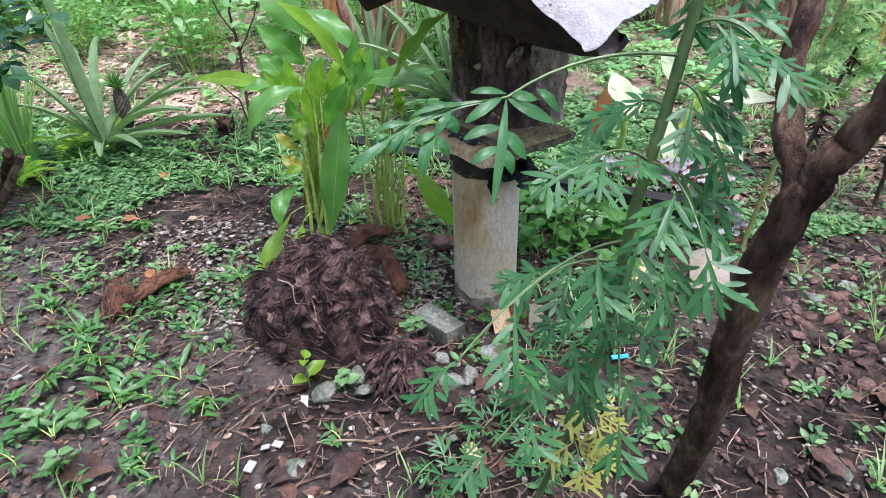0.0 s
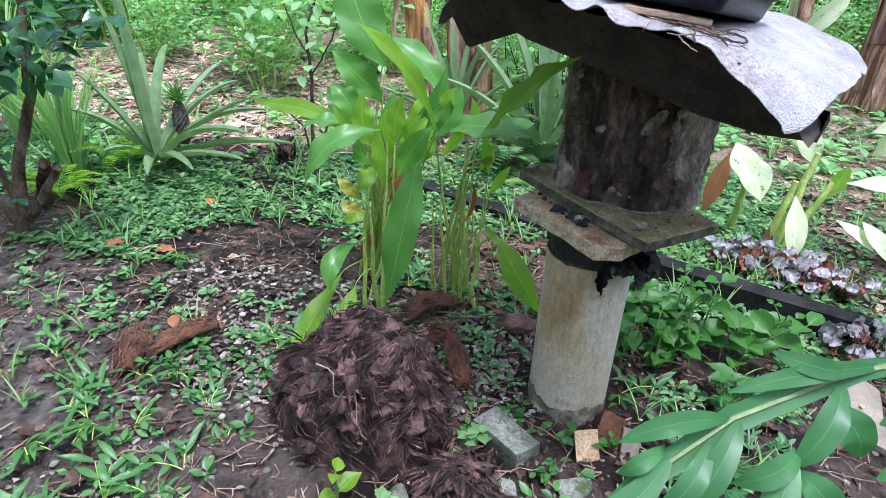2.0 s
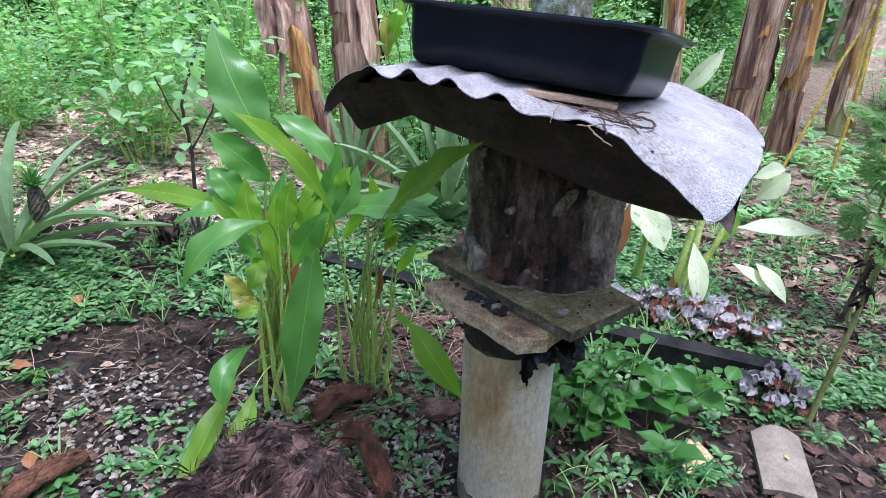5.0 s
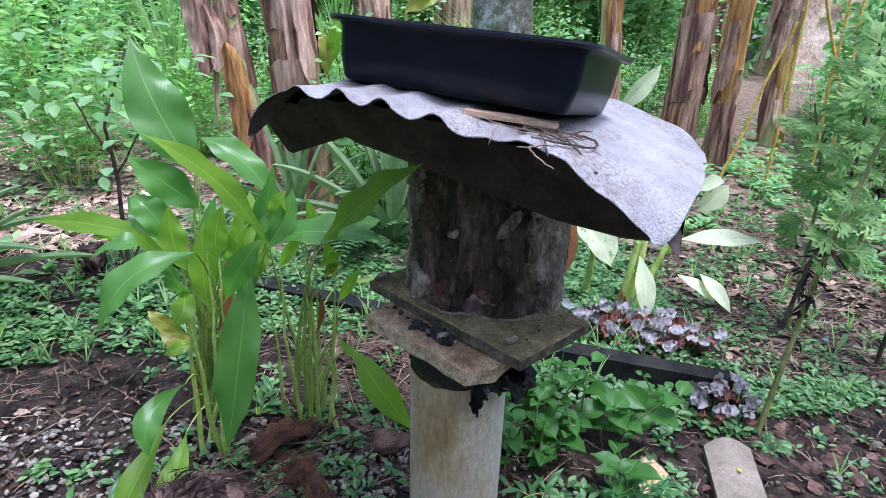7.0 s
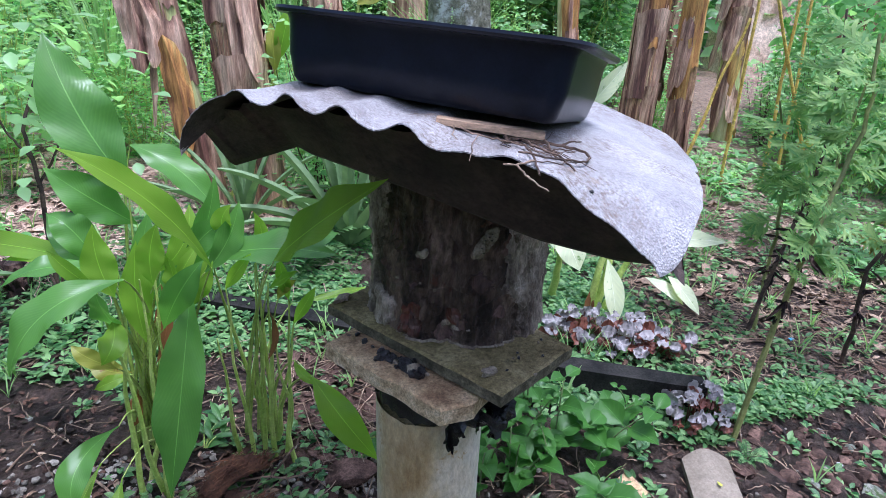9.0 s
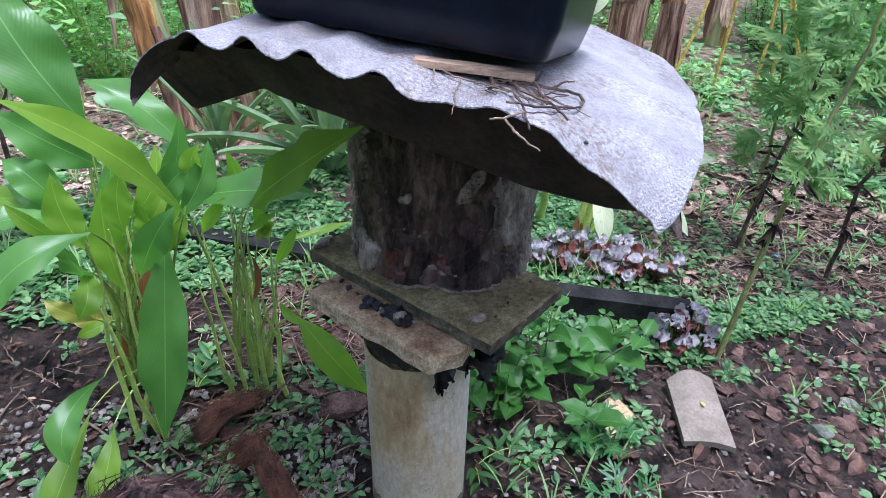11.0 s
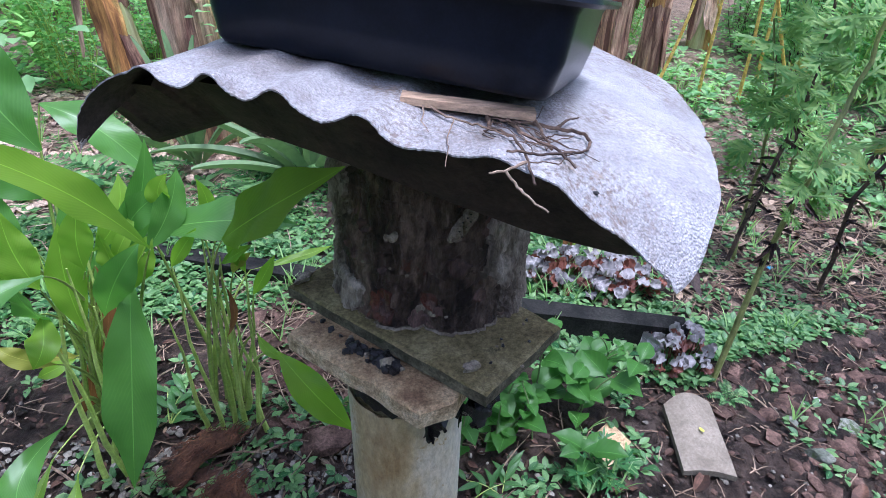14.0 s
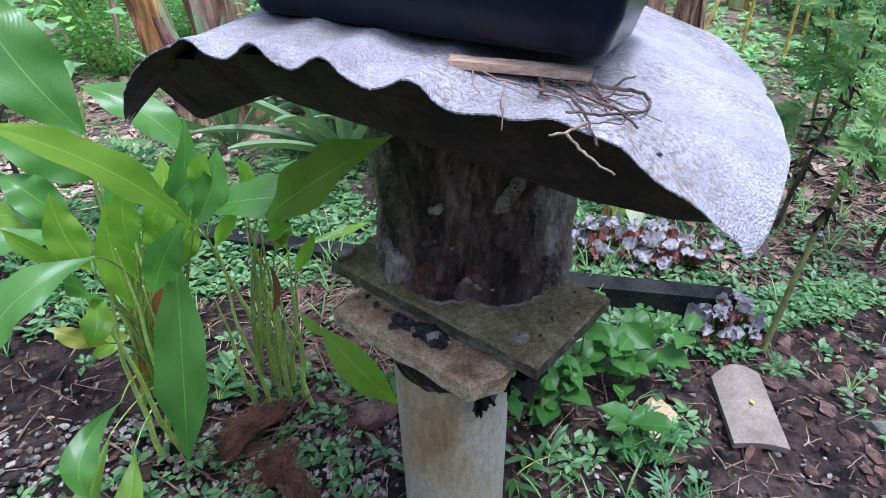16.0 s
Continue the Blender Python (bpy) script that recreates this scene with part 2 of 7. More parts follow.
def roofing():
    """Pebbled white paint with drifts of brown grime."""
    m = surface("white_painted_iron", [(0.3, (0.26, 0.235, 0.225)), (0.5, (0.385, 0.368, 0.372)), (0.72, (0.50, 0.485, 0.495))], 9, 0.5, 300, 0.8, 0.0022, spots=(13, 0.62, (0.33, 0.26, 0.20)), spec=0.45, cut=0.5, cells=420)
    nt = m.node_tree
    b = nt.nodes["Principled BSDF"]
    col = b.inputs["Base Color"].links[0].from_socket
    drift = ramp(nt, tex(nt, 6.5, 5, 0.6), [(0.42, (0, 0, 0)), (0.60, (1, 1, 1))])
    speck = ramp(nt, tex(nt, 170, 4, 0.8), [(0.46, (0, 0, 0)), (0.60, (0.85, 0.85, 0.85))])
    f = mix(nt, 1.0, drift, speck, "MULTIPLY")
    nt.links.new(mix(nt, f, col, (0.15, 0.105, 0.072)), b.inputs["Base Color"])
    return m


ROOFING = roofing()
UNDERSHEET = surface("dark_brown_sheet", [(0.3, (0.020, 0.013, 0.011)), (0.7, (0.068, 0.042, 0.034))], 9, 0.75, 120, 0.4)
UNDERSIDE = surface("dirty_shaded_underside", [(0.3, (0.035, 0.025, 0.02)), (0.7, (0.10, 0.075, 0.06))], 9, 0.7, 120, 0.4)
TUB = surface("black_plastic", [(0.3, (0.004, 0.006, 0.012)), (0.7, (0.008, 0.011, 0.02))], 25, 0.28, 400, 0.06, spots=(85, 0.74, (0.05, 0.055, 0.06)), spec=0.22, cut=0.3)
BAG = surface("black_bag_film", [(0.3, (0.008, 0.008, 0.009)), (0.7, (0.02, 0.02, 0.022))], 30, 0.22, 150, 0.5, spec=0.6)
WOOD = surface("sawn_wood", [(0.3, (0.32, 0.19, 0.11)), (0.7, (0.55, 0.38, 0.25))], 14, 0.7, 120, 0.3, stretch=(0.2, 1, 1))
TWIG = surface("dry_twig", [(0.3, (0.045, 0.026, 0.018)), (0.7, (0.17, 0.11, 0.075))], 40, 0.8, 200, 0.4)
FIBRE = surface("palm_fibre", [(0.32, (0.013, 0.00637, 0.0057)), (0.5, (0.054, 0.0274, 0.0228)), (0.72, (0.184, 0.108, 0.0855))], 24, 0.7, 260, 0.8, isle=0.7)
HUSK = surface("coconut_husk", [(0.3, (0.054, 0.0192, 0.0096)), (0.7, (0.162, 0.069, 0.033))], 18, 0.8, 220, 0.7, stretch=(1, 1, 1), isle=0.35)
TRUNK = surface("grey_brown_bark", [(0.3, (0.04, 0.02, 0.013)), (0.5, (0.14, 0.078, 0.048)), (0.75, (0.31, 0.20, 0.13))], 30, 0.8, 110, 1.0, 0.02, stretch=(1, 1, 0.3), spec=0.2)
BANANA = surface("banana_stem", [(0.30, (0.177, 0.0739, 0.0444)), (0.42, (0.68, 0.384, 0.222)), (0.49, (0.355, 0.177, 0.111)), (0.57, (0.887, 0.62, 0.355)), (0.70, (0.813, 0.813, 0.267)), (0.80, (0.62, 0.325, 0.162))], 22, 0.6, 90, 1.0, 0.02, stretch=(1, 1, 0.05), spots=(7, 0.62, (0.236, 0.111, 0.0665)))
BANANA_GREEN = surface("pale_banana_core", [(0.30, (0.30, 0.17, 0.08)), (0.45, (0.55, 0.58, 0.22)), (0.6, (0.66, 0.66, 0.34)), (0.75, (0.50, 0.36, 0.15))], 9, 0.5, 60, 0.5, stretch=(1, 1, 0.07), cut=0.4)
SHEATH_ORANGE = surface("orange_banana_sheath", [(0.3, (0.16, 0.06, 0.03)), (0.5, (0.50, 0.24, 0.07)), (0.7, (0.62, 0.42, 0.14))], 16, 0.6, 70, 0.8, stretch=(1, 1, 0.08), isle=0.3)
SHEATH = surface("dry_banana_sheath", [(0.35, (0.139, 0.0621, 0.0466)), (0.5, (0.404, 0.233, 0.155)), (0.65, (0.652, 0.435, 0.31))], 18, 0.65, 70, 0.8, stretch=(1, 1, 0.08), isle=0.4)
STEMG = surface("green_stem", [(0.3, (0.32, 0.44, 0.08)), (0.7, (0.56, 0.65, 0.19))], 14, 0.45, 120, 0.2, isle=0.3, cut=0.4)
STEM_WEED = surface("ribbed_weed_stem", [(0.3, (0.085, 0.14, 0.045)), (0.7, (0.17, 0.235, 0.085))], 14, 0.5, 120, 0.2, cut=0.4)
CANE_GREEN = surface("yellow_green_stem", [(0.3, (0.15, 0.17, 0.05)), (0.7, (0.32, 0.33, 0.11))], 14, 0.5, 120, 0.2, cut=0.4)
STEMB = surface("dark_woody_stem", [(0.3, (0.04, 0.025, 0.02)), (0.7, (0.13, 0.085, 0.06))], 20, 0.7, 120, 0.4)
SHARD = surface("white_shard", [(0.3, (0.357, 0.346, 0.323)), (0.7, (0.461, 0.455, 0.438))], 20, 0.5, 200, 0.1)
CARDB = surface("pale_board", [(0.3, (0.46, 0.29, 0.14)), (0.7, (0.60, 0.43, 0.25))], 15, 0.8, 180, 0.2)
TILE = surface("grey_roof_tile", [(0.3, (0.165, 0.135, 0.100)), (0.7, (0.275, 0.232, 0.178))], 9, 0.85, 160, 0.3, spots=(21, 0.66, (0.09, 0.08, 0.06)), cut=0.4, spec=0.12)
BLUE = surface("blue_plastic_scrap", [(0.3, (0.03, 0.27, 0.50)), (0.7, (0.08, 0.42, 0.66))], 20, 0.4, 100, 0.1)
PINEFRUIT = surface("young_pineapple", [(0.3, (0.035, 0.030, 0.022)), (0.7, (0.13, 0.10, 0.075))], 40, 0.7, 160, 0.6)

LF_TURM = foliage("turmeric_leaf", (0.160, 0.335, 0.0267), (0.320, 0.490, 0.0533), 0.42, 0.60, 26, patch=10, blotch=(75, 0.70, (0.123, 0.121, 0.0333)))
LF_TURMD = foliage("deep_green_leaf", (0.085, 0.245, 0.045), (0.165, 0.350, 0.072), 0.30, 0.50, 26, patch=12, spec=0.45, blotch=(75, 0.72, (0.0475, 0.0634, 0.019)))
LF_YELLOW = foliage("yellowing_leaf", (0.28, 0.30, 0.045), (0.42, 0.40, 0.08), 0.45, 0.4, 16, blotch=(14, 0.6, (0.22, 0.10, 0.03)))
LF_DEAD = foliage("dead_leaf", (0.16, 0.055, 0.02), (0.32, 0.14, 0.05), 0.6, 0.15, 12)
LF_WEED = foliage("weed_leaf", (0.036, 0.128, 0.042), (0.245, 0.405, 0.160), 0.42, 0.40, 5, spec=0.35)
LF_LOW = foliage("low_weed_leaf", (0.036, 0.125, 0.030), (0.125, 0.270, 0.075), 0.36, 0.40, 5, spec=0.45)
LF_BUSH = foliage("broad_weed_leaf", (0.024, 0.098, 0.015), (0.090, 0.230, 0.040), 0.42, 0.40, 7, spec=0.32)
LF_BACK = foliage("shrub_leaf", (0.165, 0.380, 0.145), (0.460, 0.670, 0.335), 0.40, 0.55, spec=0.55)
MULCH = surface("pale_dry_mulch", [(0.3, (0.34, 0.215, 0.155)), (0.7, (0.70, 0.52, 0.40))], 9, 0.75, 100, 0.2, isle=0.35)
TRUNK_MOSSY = surface("mossy_grey_bark", [(0.3, (0.10, 0.10, 0.065)), (0.5, (0.22, 0.21, 0.15)), (0.7, (0.42, 0.42, 0.38))], 16, 0.85, 90, 0.8, spots=(9, 0.58, (0.50, 0.51, 0.47)), spec=0.15)
TRUNK_GREY = surface("grey_bark", [(0.3, (0.10, 0.066, 0.042)), (0.55, (0.25, 0.175, 0.12)), (0.75, (0.42, 0.32, 0.23))], 30, 0.85, 110, 1.0, 0.015, stretch=(1, 1, 0.35), spec=0.15)
LF_BACKD = foliage("shade_leaf", (0.06, 0.16, 0.045), (0.20, 0.35, 0.11), 0.45, 0.40, spec=0.3)
LF_DARK = foliage("dark_glossy_leaf", (0.018, 0.075, 0.022), (0.045, 0.14, 0.04), 0.22, 0.25, 6, spec=0.6)
LF_GRASS = foliage("grass_blade", (0.20, 0.37, 0.12), (0.42, 0.60, 0.27), 0.5, 0.45, spec=0.25)
LF_MUG = foliage("lobed_leaf", (0.034, 0.132, 0.040), (0.086, 0.222, 0.074), 0.36, 0.42, 1.5, spec=0.32, patch=45)
LF_FERNY = foliage("ferny_leaf", (0.113, 0.265, 0.0749), (0.333, 0.466, 0.16), 0.5, 0.48, spec=0.25)
LF_PINE = foliage("pineapple_leaf", (0.095, 0.18, 0.075), (0.21, 0.30, 0.15), 0.42, 0.2, spec=0.28, patch=30)
LF_DIEFF = foliage("cream_variegated_leaf", (0.58, 0.63, 0.36), (0.78, 0.79, 0.58), 0.45, 0.35, 9, blotch=(38, 0.60, (0.20, 0.36, 0.09)), spec=0.25)
LF_SILVER = foliage("silver_leaf", (0.13, 0.115, 0.115), (0.36, 0.33, 0.34), 0.42, 0.12, 4, blotch=(90, 0.57, (0.15, 0.13, 0.13)))
CANE = surface("yellow_cane", [(0.3, (0.494, 0.312, 0.052)), (0.7, (0.806, 0.598, 0.143))], 12, 0.5, 80, 0.3)
LF_RED = foliage("wine_red_leaf", (0.085, 0.026, 0.018), (0.22, 0.075, 0.050), 0.45, 0.25)


# ---- mesh helpers ----
class Mesh:
    """Gathers faces with a UV at each corner, and links them as one object."""

    def __init__(self):
        self.v, self.f, self.uv = [], [], []

    def add(self, verts, faces, uvs=None):
        n = len(self.v)
        self.v += [tuple(p) for p in verts]
        self.f += [tuple(i + n for i in f) for f in faces]
        self.uv += list(uvs) if uvs else [(0.5, 0.5)] * len(verts)

    def build(self, name, material, smooth=True):
        me = bpy.data.meshes.new(name)
        me.from_pydata(self.v, [], self.f)
        me.materials.append(material)
        lay = me.uv_layers.new(name="UVMap")
        idx = np.empty(len(me.loops), dtype=np.int32)
        me.loops.foreach_get("vertex_index", idx)
        lay.data.foreach_set("uv", np.array(self.uv, dtype=np.float32)[idx].ravel())
        if smooth:
            me.polygons.foreach_set("use_smooth", np.ones(len(me.polygons), dtype=bool))
        me.update()
        if smooth:
            me.set_sharp_from_angle(angle=radians(48))
        return me


def thing(name, label, category, group="", kind="", at=(0, 0, 0)):
    ob = new(name)
    ob.location = at
    ob.empty_display_size = 0.02
    return tagged(ob, label, category, group, kind)


def part(name, mesh, material, parent, label="", smooth=True, kind=""):
    """One mesh object under a thing or a part. Its vertices are given in the parent thing's own space."""
    ob = new(name, mesh.build(name, material, smooth))
    ob.parent = parent
    return tagged(ob, label, kind=kind)


def solo(name, mesh, material, label, category, group="", kind="", smooth=True):
    return tagged(new(name, mesh.build(name, material, smooth)), label, category, group, kind)


def V(*a):
    return Vector(a)


def unit(v, other=(0, 0, 1)):
    v = Vector(v)
    return v.normalized() if v.length > 1e-9 else Vector(other)


def G(x, y):
    """Height of the ground, without its clods."""
    far = max(0.0, y - 3.2)
    return 0.11 + 0.07 * (min(max(y, -3), 9) - 1.1) - 0.04 * min(max(x, -4), 4) + 0.02 * far


def bezier(a, c, b, n):
    a, c, b = Vector(a), Vector(c), Vector(b)
    return [a * (1 - t) ** 2 + c * 2 * t * (1 - t) + b * t * t for t in (i / n for i in range(n + 1))]


def blade(mesh, line, width, up=(0, 0, 1), fold=0.15, peak=0.45, wave=0.0, cross=4, stalk=0.0, twist=0.0, sharp=1.0):
    """A leaf along a line of points: wide at `peak` of its length, folded along the midrib, wavy at the edges."""
    n = len(line) - 1
    verts, faces, uvs = [], [], []
    e = math.log(0.5) / math.log(peak)
    ph = random.uniform(0, 6)
    for i, p in enumerate(line):
        t = i / n
        d = unit(line[min(i + 1, n)] - line[max(i - 1, 0)])
        side = unit(d.cross(Vector(up)), (1, 0, 0))
        if twist:
            side = Matrix.Rotation(twist * t, 3, d) @ side
        nor = side.cross(d)
        tt = max(0.0, (t - stalk) / (1 - stalk))
        w = width * 0.5 * max(0.02, math.sin(math.pi * min(1, tt) ** e)) ** sharp if tt > 0 else width * 0.03
        for k in range(cross + 1):
            s = k / cross * 2 - 1
            lift = abs(s) * fold * w * 2 + wave * w * abs(s) * math.sin(t * 17 + ph + s * 2)
            verts.append(p + side * (s * w) + nor * lift)
            uvs.append(((s + 1) / 2, t))
    for i in range(n):
        for k in range(cross):
            a = i * (cross + 1) + k
            faces.append((a, a + 1, a + cross + 2, a + cross + 1))
    mesh.add(verts, faces, uvs)


def leaf(mesh, base, tip, width, sag=0.0, side=0.0, up=(0, 0, 1), seg=10, **kw):
    """A leaf from base to tip; sag bends the middle upwards, side bends it to its left."""
    b, t = Vector(base), Vector(tip)
    d = t - b
    across = unit(Vector(up).cross(d), (1, 0, 0))
    c = (b + t) / 2 + Vector(up).normalized() * sag * 2 + across * side * 2
    blade(mesh, bezier(b, c, t, seg), width, up, **kw)


def tube(mesh, line, r0, r1=None, sides=6, lump=0.0, cap=True):
    """A tapering stem along a line of points."""
    r1 = r0 if r1 is None else r1
    n = len(line) - 1
    verts, faces, uvs = [], [], []
    ref = Vector((0.31, 0.77, 0.2))
    for i, p in enumerate(line):
        d = unit(Vector(line[min(i + 1, n)]) - Vector(line[max(i - 1, 0)]))
        a = unit(d.cross(ref), (1, 0, 0))
        b = d.cross(a)
        r = r0 + (r1 - r0) * i / n
        for k in range(sides):
            q = 2 * math.pi * k / sides
            rr = r * (1 + lump * noise.noise(Vector(p) * 30 + Vector((k * 1.7, 0, 0))))
            verts.append(Vector(p) + (a * math.cos(q) + b * math.sin(q)) * rr)
            uvs.append((k / sides, i / n))
    for i in range(n):
        for k in range(sides):
            a, b = i * sides + k, i * sides + (k + 1) % sides
            faces.append((a, b, b + sides, a + sides))
    if cap:
        faces += [tuple(range(sides))[::-1], tuple(n * sides + k for k in range(sides))]
    mesh.add(verts, faces, uvs)


def wander(a, b, n, amp, seed=0):
    """A crooked line of points from a to b."""
    a, b = Vector(a), Vector(b)
    out = []
    for i in range(n + 1):
        t = i / n
        k = amp * math.sin(math.pi * t) ** 0.5 if 0 < t < 1 else 0
        out.append(a.lerp(b, t) + noise.noise_vector(Vector((t * 3.1 + seed * 7.3, seed * 1.9, 0.3))) * k)
    return out


def rock(mesh, centre, size, seed, flat=0.7, sub=2, rough=0.35, facets=0):
    """A lumpy stone; facets: how many flat breaks it has."""
    bm = bmesh.new()
    bmesh.ops.create_icosphere(bm, subdivisions=sub, radius=1)
    sx, sy, sz = size if isinstance(size, tuple) else (size, size, size * flat)
    turn = Matrix.Rotation(seed * 2.4, 3, "Z")
    rnd = random.Random(int(seed * 1000) + 7)
    cuts = [(unit((rnd.gauss(0, 1), rnd.gauss(0, 1), rnd.gauss(0, 0.8))), rnd.uniform(0.55, 0.85)) for _ in range(facets)]
    verts = []
    for v in bm.verts:
        k = 1 + rough * noise.noise(v.co * 1.3 + Vector((seed * 3.7, seed, 0))) + rough * 0.4 * noise.noise(v.co * 3.1 + Vector((seed, 5, 2)))
        q = v.co * k
        for nor, h in cuts:
            over = q.dot(nor) - h
            if over > 0:
                q = q - nor * over
        verts.append(Vector(centre) + turn @ Vector((q.x * sx, q.y * sy, q.z * sz)))
    mesh.add(verts, [[v.index for v in f.verts] for f in bm.faces])
    bm.free()


def plate(mesh, corners, bottom, top, jitter=0.0, seed=0, cuts=10, chip=0.0, rim=None):
    """A slab with worn edges: corners in plan, z at bottom and top (numbers, or one number per corner). rim: a mesh for its upright faces."""
    pts = []
    m = len(corners)
    zb = bottom if isinstance(bottom, (list, tuple)) else [bottom] * m
    zt = top if isinstance(top, (list, tuple)) else [top] * m
    for i in range(m):
        a, b = Vector((*corners[i], 0)), Vector((*corners[(i + 1) % m], 0))
        for k in range(cuts):
            t = k / cuts
            pts.append((a.lerp(b, t), zb[i] + (zb[(i + 1) % m] - zb[i]) * t, zt[i] + (zt[(i + 1) % m] - zt[i]) * t))
    c = sum((p for p, _, _ in pts), Vector()) / len(pts)
    rings = []
    q = min(1.0, min((c - p).length for p, _, _ in pts) / 0.09)
    for inset, w in ((0.012 * q, 0.0), (0.0, 0.12), (0.0, 0.88), (0.0035 * q, 1.0), (0.02 * q, 1.0), (0.06 * q, 1.0)):
        ring = []
        for k, (p, z0, z1) in enumerate(pts):
            d = (c - p).normalized()
            j = jitter * noise.noise(Vector((p.x * 45, p.y * 45, seed + (2 if w > 0.5 else 0)))) + chip * max(0, noise.noise(Vector((p.x * 17, p.y * 17, seed + 9))) - 0.15)
            o = p + d * (inset + j * q)
            ring.append((o.x, o.y, z0 + (z1 - z0) * w + jitter * 0.5 * q * noise.noise(Vector((o.x * 30, o.y * 30, seed + 5)))))
        rings.append(ring)
    n = len(pts)
    verts = [p for r in rings for p in r]
    faces, upright = [], []
    for r in range(len(rings) - 1):
        for k in range(n):
            a, b = r * n + k, r * n + (k + 1) % n
            (upright if rim and r < 2 else faces).append((a, b, b + n, a + n))
    faces += [tuple(range(n))[::-1], tuple((len(rings) - 1) * n + k for k in range(n))]
    mesh.add(verts, faces)
    if rim:
        rim.add(verts, upright)


# ---- ground ----
def ground():
    def axis(lo, hi, step, far):
        fine = list(np.arange(lo, hi + 1e-6, step))
        out, d = [], step
        p = hi
        while p < far:
            d *= 1.35
            p += d
            out.append(p)
        back, d, p = [], step, lo
        while p > -far:
            d *= 1.35
            p -= d
            back.append(p)
        return back[::-1] + fine + out
    xs, ys = axis(-1.6, 1.9, 0.0095, 150), axis(0.3, 2.3, 0.0095, 150)
    m = Mesh()
    verts = []
    for y in ys:
        for x in xs:
            p = Vector((x, y, 0))
            near = 1.0 if abs(x) < 6 and -3 < y < 8 else 0.0
            z = G(x, y) + near * (0.016 * noise.noise(p * 3.1) + 0.009 * noise.noise(p * 11) + 0.010 * noise.noise(p * 27) + 0.007 * noise.noise(p * 61))
            # turned clods beside the tile
            k = max(0.0, 1 - ((x - 1.15) / 0.5) ** 2 - ((y - 1.3) / 0.45) ** 2)
            z += 0.03 * k * abs(noise.noise(p * 17))
            verts.append((x, y, z))
    w = len(xs)
    faces = [(j * w + i, j * w + i + 1, (j + 1) * w + i + 1, (j + 1) * w + i) for j in range(len(ys) - 1) for i in range(w - 1)]
    m.add(verts, faces)
    return solo("ground", m, SOIL, "damp brown garden soil with worn bare patches", "ground", kind="structure")


ground()


# ---- the hive stand ----
U, W, O = V(0.8713, -0.4907, 0), V(0.4907, 0.8713, 0), V(0.035, 1.067, 0)


def R(s, v, z):
    """A place in the roof's own directions: s along its front edge, v away from it."""
    p = O + U * s + W * v
    return V(p.x, p.y, z)


def post():
    t = thing("pipe_post", "upright cement-filled plastic pipe post, cream and rust-stained", "post")
    cx, cy, r = 0.1025, 1.234, 0.0768
    m = Mesh()
    n, rows = 40, 26
    verts, faces = [], []
    for j in range(rows + 1):
        z = 0.06 + (0.458 - 0.06) * j / rows
        for k in range(n):
            a = 2 * math.pi * k / n
            q = V(math.cos(a), math.sin(a), z)
            rr = r + 0.0012 * noise.noise(q * 4)
            lip = 0.018 * max(0, noise.noise(V(math.cos(a) * 2, math.sin(a) * 2, 4))) if j == rows else 0
            verts.append((cx + q.x * rr, cy + q.y * rr, z - lip))
    for k in range(n):
        a = 2 * math.pi * k / n
        verts.append((cx + math.cos(a) * (r - 0.005), cy + math.sin(a) * (r - 0.005), 0.450))
    for j in range(rows + 1):
        for k in range(n):
            a, b = j * n + k, j * n + (k + 1) % n
            faces.append((a, b, b + n, a + n))
    m.add(verts, faces)
    part("pipe", m, PIPE, t)
    m = Mesh()
    verts, faces = [], []
    for j in range(7):
        for k in range(n):
            a = 2 * math.pi * k / n
            z = 0.07 + j * 0.0135 * (1 + 0.5 * noise.noise(V(math.cos(a) * 1.5, math.sin(a) * 1.5, 1)) + 0.35 * noise.noise(V(math.cos(a) * 7, math.sin(a) * 7, 2)))
            rr = r + (0.0012 if j < 6 else 0.0002) + 0.0006 * noise.noise(V(math.cos(a) * 5, math.sin(a) * 5, j * 0.7))
            verts.append((cx + math.cos(a) * rr, cy + math.sin(a) * rr, z))
    for j in range(6):
        for k in range(n):
            a, b = j * n + k, j * n + (k + 1) % n
            faces.append((a, b, b + n, a + n))
    m.add(verts, faces)
    part("grime_band", m, MOSS, t, "mossy grime at the foot of the pipe")
    m = Mesh()
    verts = [(cx + math.cos(2 * math.pi * k / n) * (r - 0.006), cy + math.sin(2 * math.pi * k / n) * (r - 0.006), z) for z in (0.40, 0.452) for k in range(n)]
    m.add(verts, [(k, (k + 1) % n, n + (k + 1) % n, n + k) for k in range(n)] + [tuple(n + k for k in range(n))])
    part("cement_core", m, SLAB, t, "grey cement filling")


